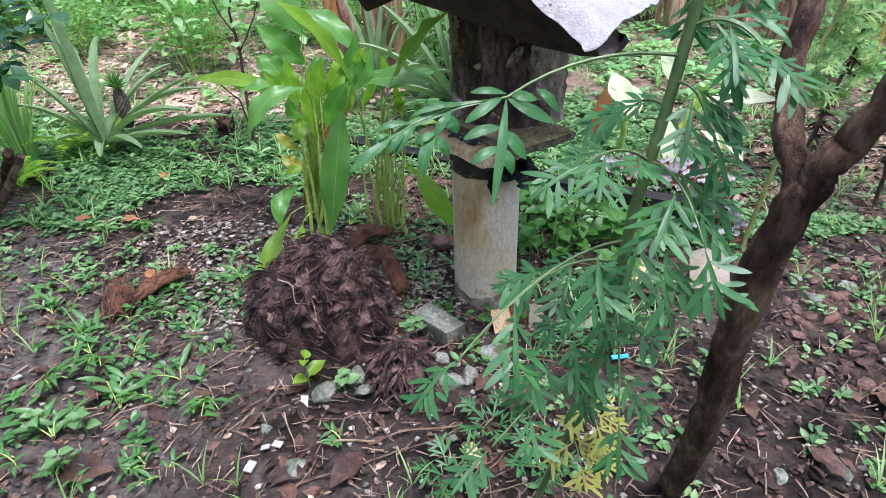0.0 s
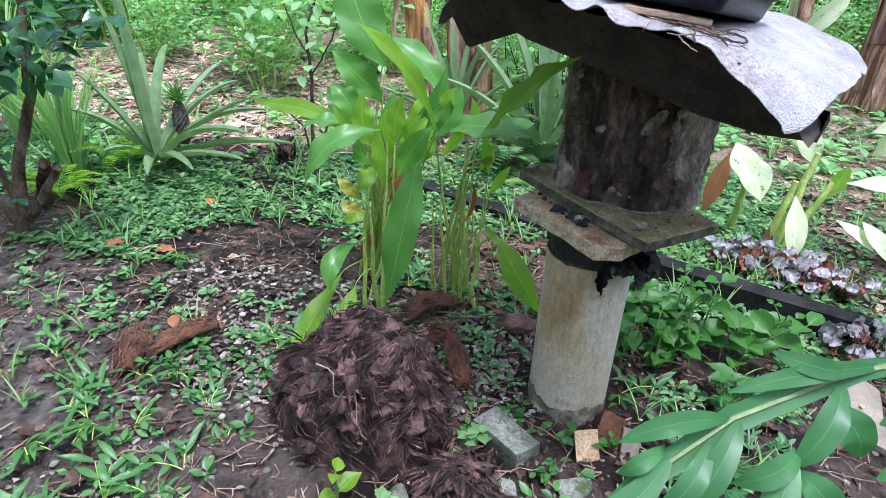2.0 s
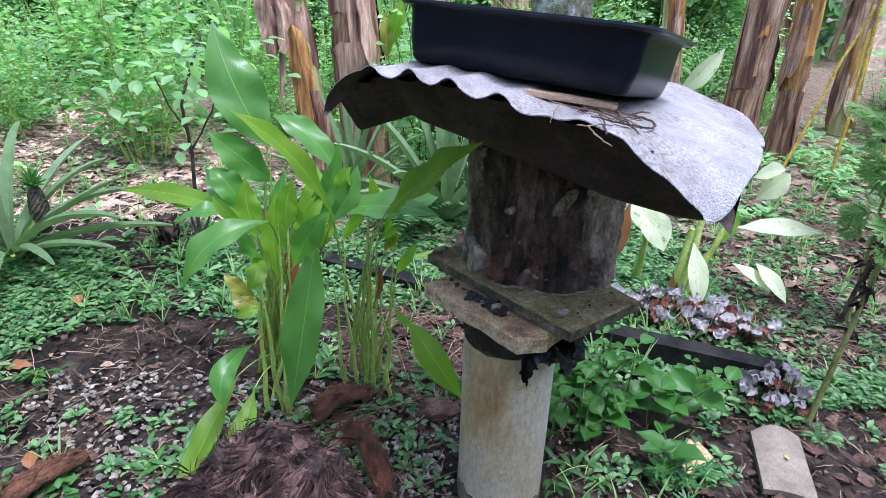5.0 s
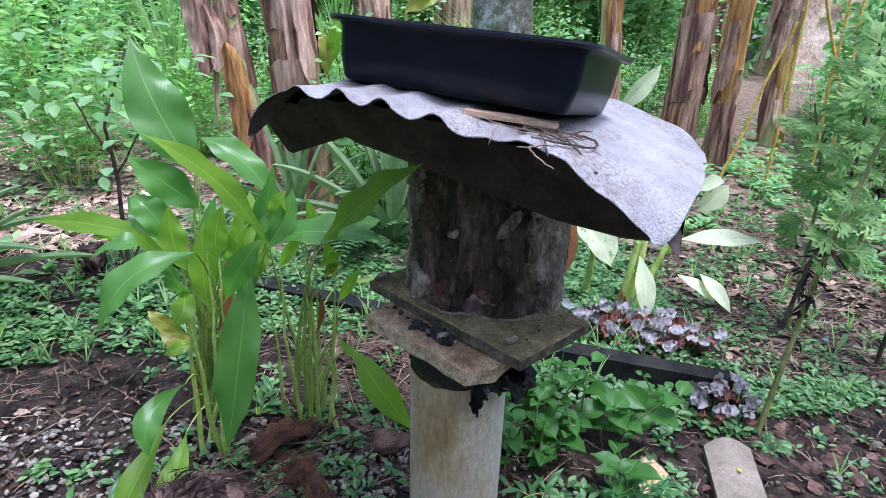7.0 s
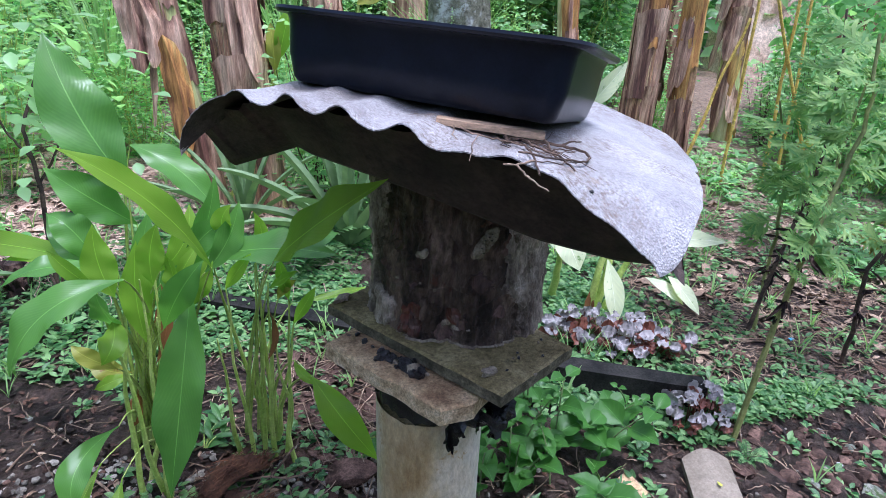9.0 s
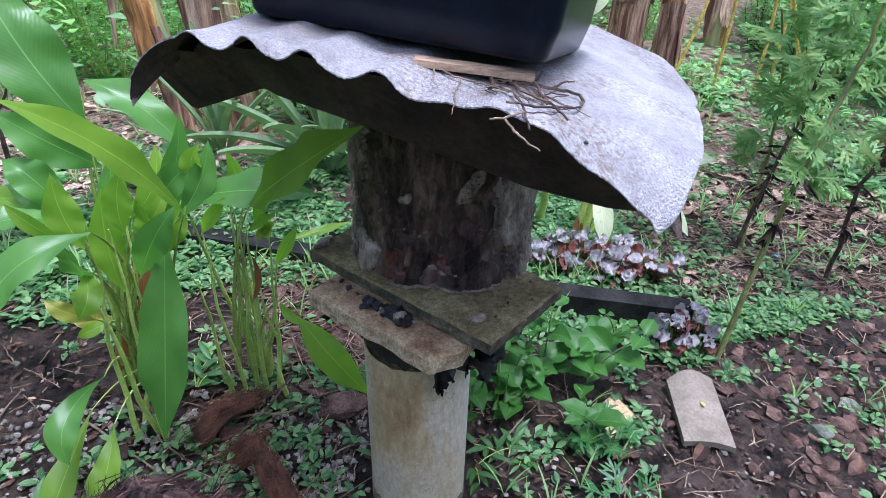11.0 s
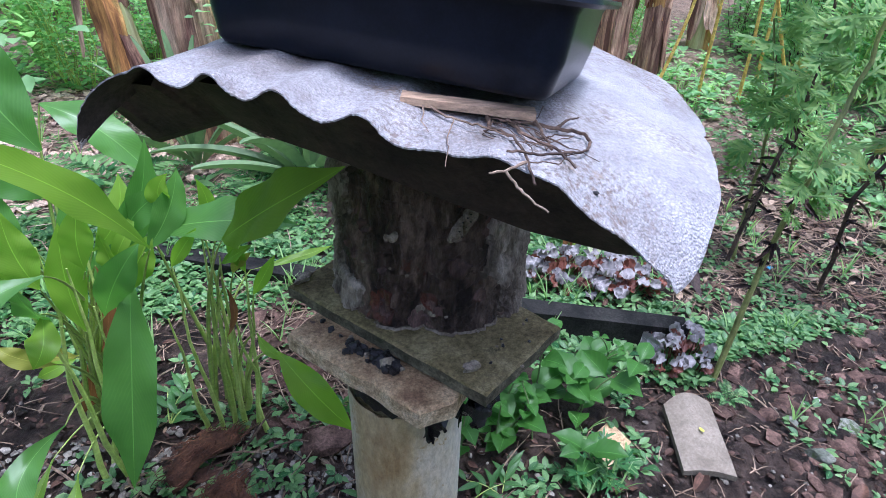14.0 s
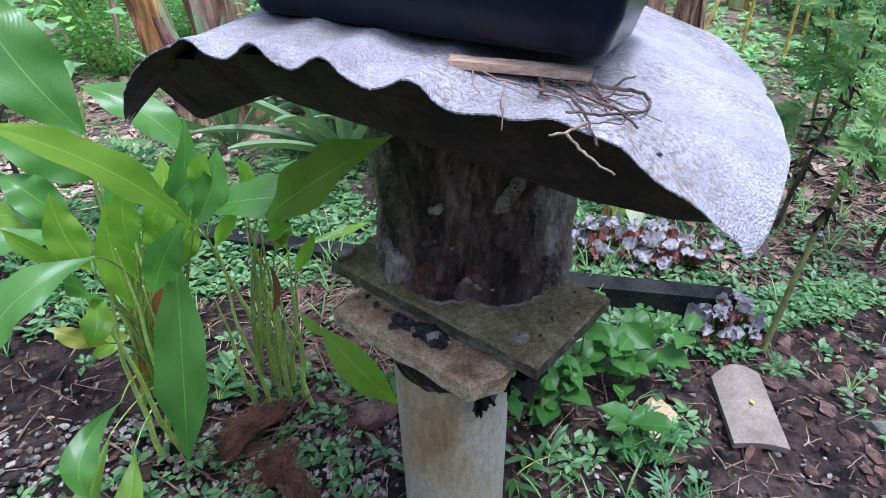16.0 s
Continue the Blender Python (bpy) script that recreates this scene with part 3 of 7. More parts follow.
def bag():
    """A black film pressed between pipe and slab, knotted at the front."""
    t = thing("plastic_bag", "torn black plastic bag squeezed over the pipe top", "plastic bag")
    cx, cy, r = 0.1025, 1.234, 0.0790
    m = Mesh()
    n, rows = 64, 8
    verts, faces = [], []
    for j in range(rows + 1):
        for k in range(n):
            a = 2 * math.pi * k / n
            p = V(math.cos(a), math.sin(a), 0)
            drop = 0.052 + 0.018 * p.x + 0.012 * noise.noise(p * 2.6 + V(3, 0, 0)) + 0.012 * noise.noise(p * 8)
            z = 0.512 - drop * j / rows
            rr = r + 0.004 * noise.noise(p * 9 + V(0, 0, j * 0.5)) + 0.002 * math.sin(k * 1.9)
            verts.append((cx + p.x * rr, cy + p.y * rr, z))
    for j in range(rows):
        for k in range(n):
            a, b = j * n + k, j * n + (k + 1) % n
            faces.append((a, b, b + n, a + n))
    m.add(verts, faces)
    part("film", m, BAG, t)
    rnd = random.Random(6)
    # the tail that hangs over the front, and crumpled folds beside it
    for line, w in (([V(0.128, 1.130, 0.500), V(0.116, 1.138, 0.482), V(0.111, 1.146, 0.460), V(0.114, 1.150, 0.435), V(0.121, 1.151, 0.414)], 0.026), ([V(0.150, 1.132, 0.500), V(0.150, 1.140, 0.478), V(0.154, 1.150, 0.458)], 0.026), ([V(0.168, 1.145, 0.498), V(0.172, 1.152, 0.476), V(0.168, 1.164, 0.455)], 0.024)):
        m = Mesh()
        pts = [p for a, b in zip(line, line[1:]) for p in wander(a, b, 4, 0.003, w * 90)[:-1]] + [line[-1]]
        blade(m, pts, w, up=(0.2, -1, 0.2), fold=0.7, peak=0.3, wave=0.35, cross=6)
        part("tail", m, BAG, t)
    m = Mesh()
    for i in range(18):
        a = -1.15 + 0.75 * rnd.random()
        rr = 0.086 + rnd.uniform(0.0, 0.020)
        p = V(cx + math.cos(a) * rr, cy + math.sin(a) * rr, rnd.uniform(0.468, 0.506))
        d = V(rnd.gauss(0, 0.4), rnd.gauss(0, 0.3), rnd.gauss(-0.8, 0.3)).normalized() * rnd.uniform(0.018, 0.034)
        leaf(m, p, p + d, rnd.uniform(0.018, 0.030), 0.006, rnd.gauss(0, 0.004), (math.cos(a), math.sin(a), rnd.gauss(0, 0.4)), 9, fold=rnd.choice((-0.7, 0.5, 0.8)), peak=0.5, wave=0.3, cross=6, sharp=0.5)
    part("crumpled_fold", m, BAG, t)


def slabs():
    t = thing("lower_slab", "broken reddish concrete slab lying on the pipe", "slab")
    m, e = Mesh(), Mesh()
    plate(m, [(-0.041, 1.248), (0.090, 1.094), (0.134, 1.104), (0.215, 1.195), (0.09, 1.375)], [0.514, 0.509, 0.507, 0.509, 0.512], [0.5415, 0.536, 0.534, 0.534, 0.538], 0.0016, 3, 26, 0.006, e)
    top = part("slab", m, SLAB_RED, t, smooth=False)
    part("broken_edge", e, SLAB_SAND, top, "pale sandy broken edge", smooth=False)
    t = thing("upper_slab", "grey square-edged concrete slab under the log", "slab")
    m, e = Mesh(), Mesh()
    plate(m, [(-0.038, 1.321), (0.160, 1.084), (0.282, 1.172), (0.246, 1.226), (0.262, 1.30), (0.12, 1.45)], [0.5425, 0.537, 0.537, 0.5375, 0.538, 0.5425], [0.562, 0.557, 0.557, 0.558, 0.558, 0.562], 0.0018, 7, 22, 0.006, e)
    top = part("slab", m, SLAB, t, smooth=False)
    # upright faces take a darker concrete than the top
    part("broken_edge", e, SLAB_DARK, top, "edge of the slab, darker than its top", smooth=False)


def log():
    t = thing("log_hive", "upright bark-covered log housing a bee nest", "log")
    cx, cy, r0 = 0.148, 1.312, 0.121
    z0, z1 = 0.556, 0.80

    def radius(a, z):
        p = V(math.cos(a), math.sin(a), z * 5)
        d = noise.voronoi(V(p.x * 4.2, p.y * 4.2, z * 17) + noise.noise_vector(p * 4) * 0.5)[0]
        crack = max(0.0, 1 - (d[1] - d[0]) / 0.16)
        rr = r0 + 0.005 * noise.noise(p * 1.6) + 0.004 * noise.noise(p * 5) + 0.0016 * noise.noise(V(p.x * 17, p.y * 17, p.z * 2)) + 0.0034 * noise.noise(p * 13) + 0.0022 * noise.noise(p * 29)
        smooth = min(1.0, max(0.0, 1 - abs(a + 1.35) / 0.22))
        rr += 0.003 * (noise.cell(V(p.x * 4, p.y * 4, z * 22)) - 0.5) * (1 - smooth) - 0.0028 * crack * crack * (1 - 0.8 * smooth)
        # a crooked groove between two lobes, and a swelling beside it
        g = -1.86 + 0.07 * noise.noise(V(0, 3, z * 26))
        rr -= 0.012 * max(0, 1 - abs(a - g) / 0.17) ** 1.4 - 0.005 * max(0, 1 - abs(a + 1.42) / 0.45)
        return rr + 0.006 * max(0, 1 - (z - z0) / 0.022)

    def on_log(a, z, out=0.0, rad=None):
        rr = radius(a, z) if rad is None else rad
        return V(cx + (z - z0) * 0.04 + math.cos(a) * (rr + out), cy + math.sin(a) * (rr + out), z)

    n, rows = 220, 110
    m = Mesh()
    verts, faces = [], []
    for q in range(rows + 1):
        z = z0 + (z1 - z0) * q / rows
        verts += [on_log(2 * math.pi * k / n - math.pi, z) for k in range(n)]
    for q in range(rows):
        for k in range(n):
            a, b = q * n + k, q * n + (k + 1) % n
            faces.append((a, b, b + n, a + n))
    faces.append(tuple(rows * n + k for k in range(n)))
    m.add(verts, faces)
    part("bark", m, BARK, t)

    def patch(name, mat, box, inside, lift, label="", dome=0.0, fine=1.0):
        """A raised or bare piece of the surface, ragged where `inside` ends."""
        a0, a1, b0, b1 = box
        na, nz = max(6, int((a1 - a0) * r0 / 0.0018 * fine)), max(6, int((b1 - b0) / 0.0018 * fine))
        val = [[inside(a0 + (a1 - a0) * k / na, b0 + (b1 - b0) * q / nz) for k in range(na + 1)] for q in range(nz + 1)]
        used, vs, fs = {}, [], []

        def vertex(q, k):
            if (q, k) not in used:
                a, z, f = a0 + (a1 - a0) * k / na, b0 + (b1 - b0) * q / nz, val[q][k]
                e = min(1.0, max(0.0, f / 0.10))
                used[q, k] = len(vs)
                vs.append(on_log(a, z, -0.0022 + (lift + 0.0022) * e ** 0.5 + dome * max(0.0, min(1.0, f)) + 0.0006 * noise.noise(V(a * 60, z * 400, 3))))
            return used[q, k]
        for q in range(nz):
            for k in range(na):
                if max(val[q][k], val[q + 1][k], val[q][k + 1], val[q + 1][k + 1]) > 0:
                    fs.append((vertex(q, k), vertex(q, k + 1), vertex(q + 1, k + 1), vertex(q + 1, k)))
        if fs:
            mm = Mesh()
            mm.add(vs, fs)
            part(name, mm, mat, t, label)

    def rag(a, z, seed, amp=1.0):
        return amp * (0.6 * noise.noise(V(a * 9, z * 70, seed)) + 0.4 * noise.noise(V(a * 26, z * 210, seed + 4)))

    def spot(a, z, w, h, seed, lean=0.0, amp=0.35):
        return lambda b, y: 1 - math.hypot((b - a - lean * (y - z)) * r0 / w, (y - z) / h) + amp * rag(b, y, seed)

    # loose grey bark left standing at both sides
    def right_bark(a, z):
        f = float(np.interp(z, [0.556, 0.600, 0.622, 0.640, 0.690, 0.722, 0.80], [-0.99, -1.02, -1.16, -1.28, -1.30, -1.24, -1.20]))
        return (a - f) * 3 + rag(a, z, 2, 0.7)

    def left_bark(a, z):
        f = float(np.interp(z, [0.556, 0.585, 0.605, 0.615, 0.650, 0.71, 0.80], [-2.62, -2.52, -2.56, -2.88, -2.98, -2.76, -2.72]))
        return (f - a) * 3 + rag(a, z, 8, 0.6)
    patch("bark_plate", BARK_GREY, (-1.45, -0.25, 0.557, 0.78), right_bark, 0.0080, "greyish loose bark plate")
    patch("bark_plate", BARK_GREY, (-3.6, -2.40, 0.557, 0.78), left_bark, 0.0070, "greyish loose bark plate")
    patch("bare_patch", BARK_RED, (-2.52, -2.08, 0.553, 0.625), lambda a, z: min(1, 6 * min(a + 2.43 + (z - 0.585) * -1.2, -2.15 - a, (z - 0.562) * 8, (0.612 - z) * 8)) + rag(a, z, 3, 0.10), 0.0020, "bare red-brown wood where bark fell")
    patch("bare_patch", BARK_RED, (-1.95, -1.66, 0.570, 0.620), spot(-1.80, 0.597, 0.013, 0.013, 9), 0.0018, "bare red-brown wood where bark fell")
    patch("mud_plug", MUD, (-1.74, -1.34, 0.675, 0.735), spot(-1.545, 0.704, 0.0115, 0.0205, 1, 4.6, 0.12), 0.0030, "grey dried mud plug with small holes", 0.005, 1.6)
    patch("mud_plug", MUD, (-2.32, -2.06, 0.664, 0.700), spot(-2.19, 0.682, 0.0085, 0.0085, 2, 3.0, 0.2), 0.0022, "small grey mud plug", 0.002, 1.6)
    for a, z, w in ((-1.885, 0.583, 0.0075), (-1.765, 0.581, 0.0048), (-2.02, 0.634, 0.0032), (-1.80, 0.634, 0.0030), (-2.48, 0.640, 0.0022), (-1.62, 0.580, 0.0026), (-2.20, 0.640, 0.0024)):
        patch("mud_spot", MUD, (a - 0.12, a + 0.12, z - 0.013, z + 0.013), spot(a, z, w, w * 0.8, a * 7, 0, 0.5), 0.0014, "pale mud spot on the bark", 0.0012, 1.8)
    for da, dz in ((-0.03, 0.008), (0.05, 0.005), (-0.03, -0.009), (0.05, 0.013), (0.01, -0.001), (-0.05, -0.003), (0.02, 0.010)):
        mm = Mesh()
        rock(mm, on_log(-1.545 + da, 0.704 + dz, 0.0062), 0.0013, dz * 300, sub=1, flat=0.6)
        part("bee_hole", mm, RESIN, t, "small dark hole in the mud plug")
    rnd = random.Random(23)
    for q in range(46):
        a, z = rnd.uniform(-2.75, -1.05), rnd.uniform(0.565, 0.76)
        w, h = rnd.uniform(0.005, 0.014), rnd.uniform(0.006, 0.017)
        patch("bark_flake", rnd.choice((BARK, BARK, FLAKE)), (a - 0.22, a + 0.22, z - 0.026, z + 0.026), spot(a, z, w, h, q * 1.7, rnd.uniform(-4, 4), 1.1), rnd.uniform(0.0012, 0.0034), "", 0.0, 0.7)
    # crumbled mud along the joint with the slab
    mm = Mesh()
    line = [on_log(-3.3 + 3.1 * k / 70, 0.5585 + 0.0012 * noise.noise(V(k * 0.7, 2, 1)), 0.0012) for k in range(71)]
    tube(mm, line, 0.0024, 0.0024, 6, 0.9)
    part("mud_seam", mm, MUD, t, "pale crumbled mud along the log's foot")


def roof_z(s, v):
    """Height of the sheet: waves on the left, a battered corner drooping at the right."""
    base = np.interp(s, [-0.25, -0.17, -0.13, -0.08, -0.03, 0.0, 0.03, 0.055, 0.075, 0.1, 0.13, 0.15, 0.28], [0.884, 0.8825, 0.8850, 0.8835, 0.8765, 0.8705, 0.8660, 0.8590, 0.8550, 0.8550, 0.8500, 0.8460, 0.8330])
    edge = 0.238 + 0.038 * (1 - math.exp(-max(0, v) / 0.055))
    k = max(0.0, (s - 0.146) / (edge - 0.146))
    f = min(1.0, max(0.0, (0.10 - v) / 0.095))
    drop = (0.034 + 0.040 * f * f * (3 - 2 * f)) * k ** 1.15 * (1.0 + 0.12 * math.sin(k * 6.3))
    flat = min(1.0, max(0.16, (0.085 - s) / 0.055))
    ph = 2 * math.pi * (s + 0.050 - 0.008 * min(1, max(0, (-s - 0.06) / 0.05))) / 0.0610
    # pressed flatter under the tub than at the free edge
    press = 1 - 0.6 * min(1.0, max(0.0, (v + 0.004) / 0.045))
    wave = 0.0066 * flat * press * (math.cos(ph) + 0.12 * math.cos(2 * ph))
    right = min(1, max(0, (s - 0.02) / 0.1))
    wave += 0.0042 * noise.noise(V(s * 15, v * 13, 4)) * right + 0.0010 * noise.noise(V(s * 45, v * 45, 6))
    wave += 0.004 * right * math.exp(-((s - 0.104) / 0.016) ** 2 - (v / 0.05) ** 2)
    return float(base) - drop + wave - 0.035 * max(0, v - 0.24)


def roof():
    t = thing("iron_roof", "corrugated iron roof sheet, painted white and weathered, over the log", "roof sheet")
    nu, nv = 260, 60
    m = Mesh()

    def sheet(off):
        vs = []
        for j in range(nv + 1):
            for i in range(nu + 1):
                u, w = i / nu, j / nv
                s0 = -0.238 + u * (0.238 + 0.238)
                front = -0.0125 + 0.008 * max(0, -s0 - 0.06) / 0.11 + 0.0025 * noise.noise(V(s0 * 30, 0, 2)) + 0.002 * noise.noise(V(s0 * 90, 0, 5)) + 0.0016 * noise.noise(V(s0 * 330, 0, 9))
                front += 0.019 * max(0, (s0 - 0.145) / 0.093)
                front -= 0.020 * max(0, (-s0 - 0.182) / 0.05)
                back = 0.42 + 0.01 * noise.noise(V(s0 * 12, 1, 7))
                v = front + (back - front) * w
                # the right-hand edge swings out, with a nick part of the way back
                vv = max(0, v - 0.005)
                edge = 0.238 + 0.038 * (1 - math.exp(-vv / 0.055)) - 0.007 * math.exp(-((v - 0.245) / 0.014) ** 2) + 0.003 * noise.noise(V(v * 22, 3, 1)) - 0.05 * max(0, (v - 0.27) / 0.15) ** 2
                s = s0 + (edge - 0.238) * max(0, (u - 0.72) / 0.28) ** 1.3
                ss, z = s, roof_z(s, v)
                c = max(0, -s - 0.176) / 0.062
                if c > 0:
                    # curled flange at the left, deep at the front corner and narrowing towards the back
                    keep = max(0.0, 1 - v / 0.16) ** 1.2
                    c = min(c, 1) * (0.22 + 0.78 * keep)
                    ss = -0.176 - 0.047 * math.sin(c * 1.5)
                    z = roof_z(-0.176, v) - 0.050 * c ** 1.55
                vs.append(R(ss, v, z + off))
        return vs
    top, under = sheet(0.0), sheet(-0.0013)
    n1 = len(top)
    w = nu + 1
    faces = []
    for j in range(nv):
        for i in range(nu):
            a = j * w + i
            faces.append((a, a + 1, a + w + 1, a + w))
    rim = list(range(w)) + [j * w + nu for j in range(1, nv + 1)] + [nv * w + i for i in range(nu - 1, -1, -1)] + [j * w for j in range(nv - 1, 0, -1)]
    for a, b in zip(rim, rim[1:] + rim[:1]):
        faces.append((b, a, n1 + a, n1 + b))
    m.add(top + under, faces)
    part("sheet", m, ROOFING, t)
    # the underside's dark colour holds both its dirt and its shade
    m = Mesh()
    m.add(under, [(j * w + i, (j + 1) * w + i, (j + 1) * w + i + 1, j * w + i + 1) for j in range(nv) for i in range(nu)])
    part("underside", m, UNDERSIDE, t, "brown dirty underside of the sheet, coloured darker for shade")
    # dark brown second layer below, hanging as a skirt under the front edge
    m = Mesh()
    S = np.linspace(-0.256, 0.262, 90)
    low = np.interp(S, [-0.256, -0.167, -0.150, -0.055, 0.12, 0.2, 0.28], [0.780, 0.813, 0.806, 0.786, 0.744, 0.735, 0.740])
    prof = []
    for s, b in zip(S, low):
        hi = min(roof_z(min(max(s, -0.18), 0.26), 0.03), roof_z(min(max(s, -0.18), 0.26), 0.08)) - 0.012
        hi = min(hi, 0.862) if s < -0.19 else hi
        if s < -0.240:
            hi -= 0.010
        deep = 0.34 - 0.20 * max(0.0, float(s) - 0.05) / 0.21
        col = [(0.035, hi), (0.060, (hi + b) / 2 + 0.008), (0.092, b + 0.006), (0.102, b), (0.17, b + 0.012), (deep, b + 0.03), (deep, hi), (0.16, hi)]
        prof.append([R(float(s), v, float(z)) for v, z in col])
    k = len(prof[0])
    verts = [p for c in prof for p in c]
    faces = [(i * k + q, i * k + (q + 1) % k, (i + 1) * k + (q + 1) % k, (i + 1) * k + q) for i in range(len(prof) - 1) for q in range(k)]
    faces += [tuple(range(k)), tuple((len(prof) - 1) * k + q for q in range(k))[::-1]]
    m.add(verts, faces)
    part("under_sheet", m, UNDERSHEET, t, "dark brown sheet folded under the roof edge", smooth=False)
    for s, v in ((0.172, 0.02),):
        mm = Mesh()
        rock(mm, R(s, v, roof_z(s, v) + 0.001), 0.0022, s * 90, sub=2, flat=0.5)
        part("nail_head", mm, RESIN, t, "dark rusty nail head")


def rounded(hw, hd, r, n=6):
    pts = []
    for cx, cy, a0 in ((hw - r, hd - r, 0), (-hw + r, hd - r, 90), (-hw + r, -hd + r, 180), (hw - r, -hd + r, 270)):
        for k in range(n + 1):
            a = radians(a0 + 90 * k / n)
            pts.append((cx + r * math.cos(a), cy + r * math.sin(a)))
    return pts


def tub():
    t = thing("plastic_tub", "shallow rectangular black plastic tub on the roof", "tub")
    # floor centre, and the tub's own tilted axes
    a, b, back = R(-0.1659, 0.090, 0.8884), R(0.1273, 0.0617, 0.8725), R(0.1424, 0.2318, 0.8480)
    ex = unit(b - a)
    ey = unit((back - b) - ex * (back - b).dot(ex))
    ez = ex.cross(ey)
    hw, hd = (b - a).length / 2, 0.0863
    c = (a + b) / 2 + ey * hd

    def at(x, y, z):
        return c + ex * x + ey * y + ez * z

    h = 0.0745
    fl = 0.0115
    prof = [(0.012, 0.0), (0.004, 0.0015), (0.0, 0.006), (-0.006, 0.030), (-fl + 0.003, h - 0.012), (-fl, h - 0.006), (-fl - 0.010, h - 0.006), (-fl - 0.0125, h - 0.003), (-fl - 0.0115, h), (-fl + 0.001, h + 0.0008), (-fl + 0.005, h - 0.002), (-0.003, 0.030), (0.005, 0.004), (0.014, 0.003)]
    rings = []
    for off, z in prof:
        rings.append([at(x, y, z) for x, y in rounded(hw - off, hd - off, max(0.005, 0.013 - off), 7)])
    n = len(rings[0])
    m = Mesh()
    faces = [(r * n + k, r * n + (k + 1) % n, (r + 1) * n + (k + 1) % n, (r + 1) * n + k) for r in range(len(rings) - 1) for k in range(n)]
    faces += [tuple(range(n))[::-1], tuple((len(rings) - 1) * n + k for k in range(n))]
    m.add([p for r in rings for p in r], faces)
    part("body", m, TUB, t)
    # raised ledges on the back rim with a gap between
    for x0, x1 in ((-0.125, -0.005), (0.012, 0.14)):
        m = Mesh()
        y0, y1 = hd + fl + 0.001, hd + fl + 0.0105
        q = [(x0, y0), (x1, y0), (x1, y1), (x0, y1)]
        m.add([at(x, y, h + 0.0002) for x, y in q] + [at(x + (0.002 if x == x0 else -0.002), y, h + 0.008) for x, y in q], [(0, 1, 5, 4), (1, 2, 6, 5), (2, 3, 7, 6), (3, 0, 4, 7), (4, 5, 6, 7), (3, 2, 1, 0)])
        part("rim_ledge", m, TUB, t, smooth=False)


def stick_and_roots():
    m = Mesh()
    a, b = R(0.018, 0.054, 0.8695), R(0.118, 0.078, 0.8600)
    d = unit(b - a)
    side = unit(d.cross(V(0, 0, 1)))
    up = side.cross(d)
    ws = []
    for i in range(9):
        p = a.lerp(b, i / 8)
        for sx, sz in ((-1, -1), (1, -1), (1, 1), (-1, 1)):
            j = 0.0006 * noise.noise(p * 90 + V(sx, sz, 0))
            ws.append(p + side * sx * (0.008 + j) + up * sz * (0.0030 + j))
    m.add(ws, [(i * 4 + k, i * 4 + (k + 1) % 4, i * 4 + 4 + (k + 1) % 4, i * 4 + 4 + k) for i in range(8) for k in range(4)] + [(3, 2, 1, 0), (32, 33, 34, 35)])
    solo("wood_strip", m, WOOD, "short sawn wood strip wedged under the tub", "wood strip", smooth=False)
    t = thing("root_tangle", "tangle of dry brown roots and twigs on the roof edge", "twigs")

    def lie(s, v, h):
        return R(s, v, roof_z(s, v) + h)
    # (s, v) bends of each twig along the sheet
    runs = [[(0.036, 0.056), (0.061, 0.043), (0.086, 0.036), (0.108, 0.019)],
            [(0.039, 0.064), (0.084, 0.066), (0.120, 0.070), (0.137, 0.070), (0.157, 0.083), (0.163, 0.074), (0.161, 0.055), (0.148, 0.030), (0.131, 0.005), (0.112, -0.010)],
            [(0.137, 0.072), (0.143, 0.090), (0.150, 0.108)],
            [(0.083, 0.066), (0.090, 0.038), (0.111, 0.021), (0.125, -0.004), (0.134, -0.028)],
            [(0.099, 0.066), (0.117, 0.035), (0.140, 0.028), (0.156, 0.020)],
            [(0.119, 0.072), (0.126, 0.058), (0.138, 0.026)],
            [(0.125, -0.008), (0.114, -0.027), (0.106, -0.037)],
            [(0.115, -0.026), (0.129, -0.044), (0.146, -0.054)],
            [(0.063, 0.043), (0.067, 0.015), (0.077, -0.032)],
            [(0.036, 0.054), (0.043, 0.025), (0.055, 0.004)],
            [(0.139, 0.021), (0.147, 0.028), (0.155, 0.041)],
            [(0.090, 0.064), (0.107, 0.054), (0.127, 0.007)],
            [(0.125, -0.008), (0.145, 0.003), (0.148, 0.027)]]
    rnd = random.Random(8)
    for _ in range(12):
        p = (rnd.uniform(0.085, 0.135), rnd.uniform(0.03, 0.068))
        runs.append([p, (p[0] + rnd.gauss(0.008, 0.012), p[1] + rnd.gauss(-0.008, 0.012)), (p[0] + rnd.gauss(0.02, 0.02), p[1] + rnd.gauss(-0.015, 0.02))])
    for i, bends in enumerate(runs):
        m = Mesh()
        pts = []
        for k, (a, b) in enumerate(bends):
            hang = 0.0 if b > -0.012 else 0.010
            s0, v0 = a, max(b, -0.012)
            p = lie(s0, v0, 0.0035 + 0.0045 * abs(noise.noise(V(i * 1.7, k * 0.9, 2)))) + W * (b - v0)
            pts.append(p - V(0, 0, hang * 0.4))
        line = []
        for a, b in zip(pts, pts[1:]):
            line += wander(a, b, 6, (a - b).length * 0.10, i * 5 + len(line))[:-1]
        line.append(pts[-1])
        r = 0.0016 if i in (1, 3, 4, 5) else 0.0011 if i < 8 else 0.0006
        tube(m, line, r, r * 0.55, 6, 0.45)
        part("twig", m, TWIG if i not in (0, 6, 7, 8, 9) else STRAW, t)


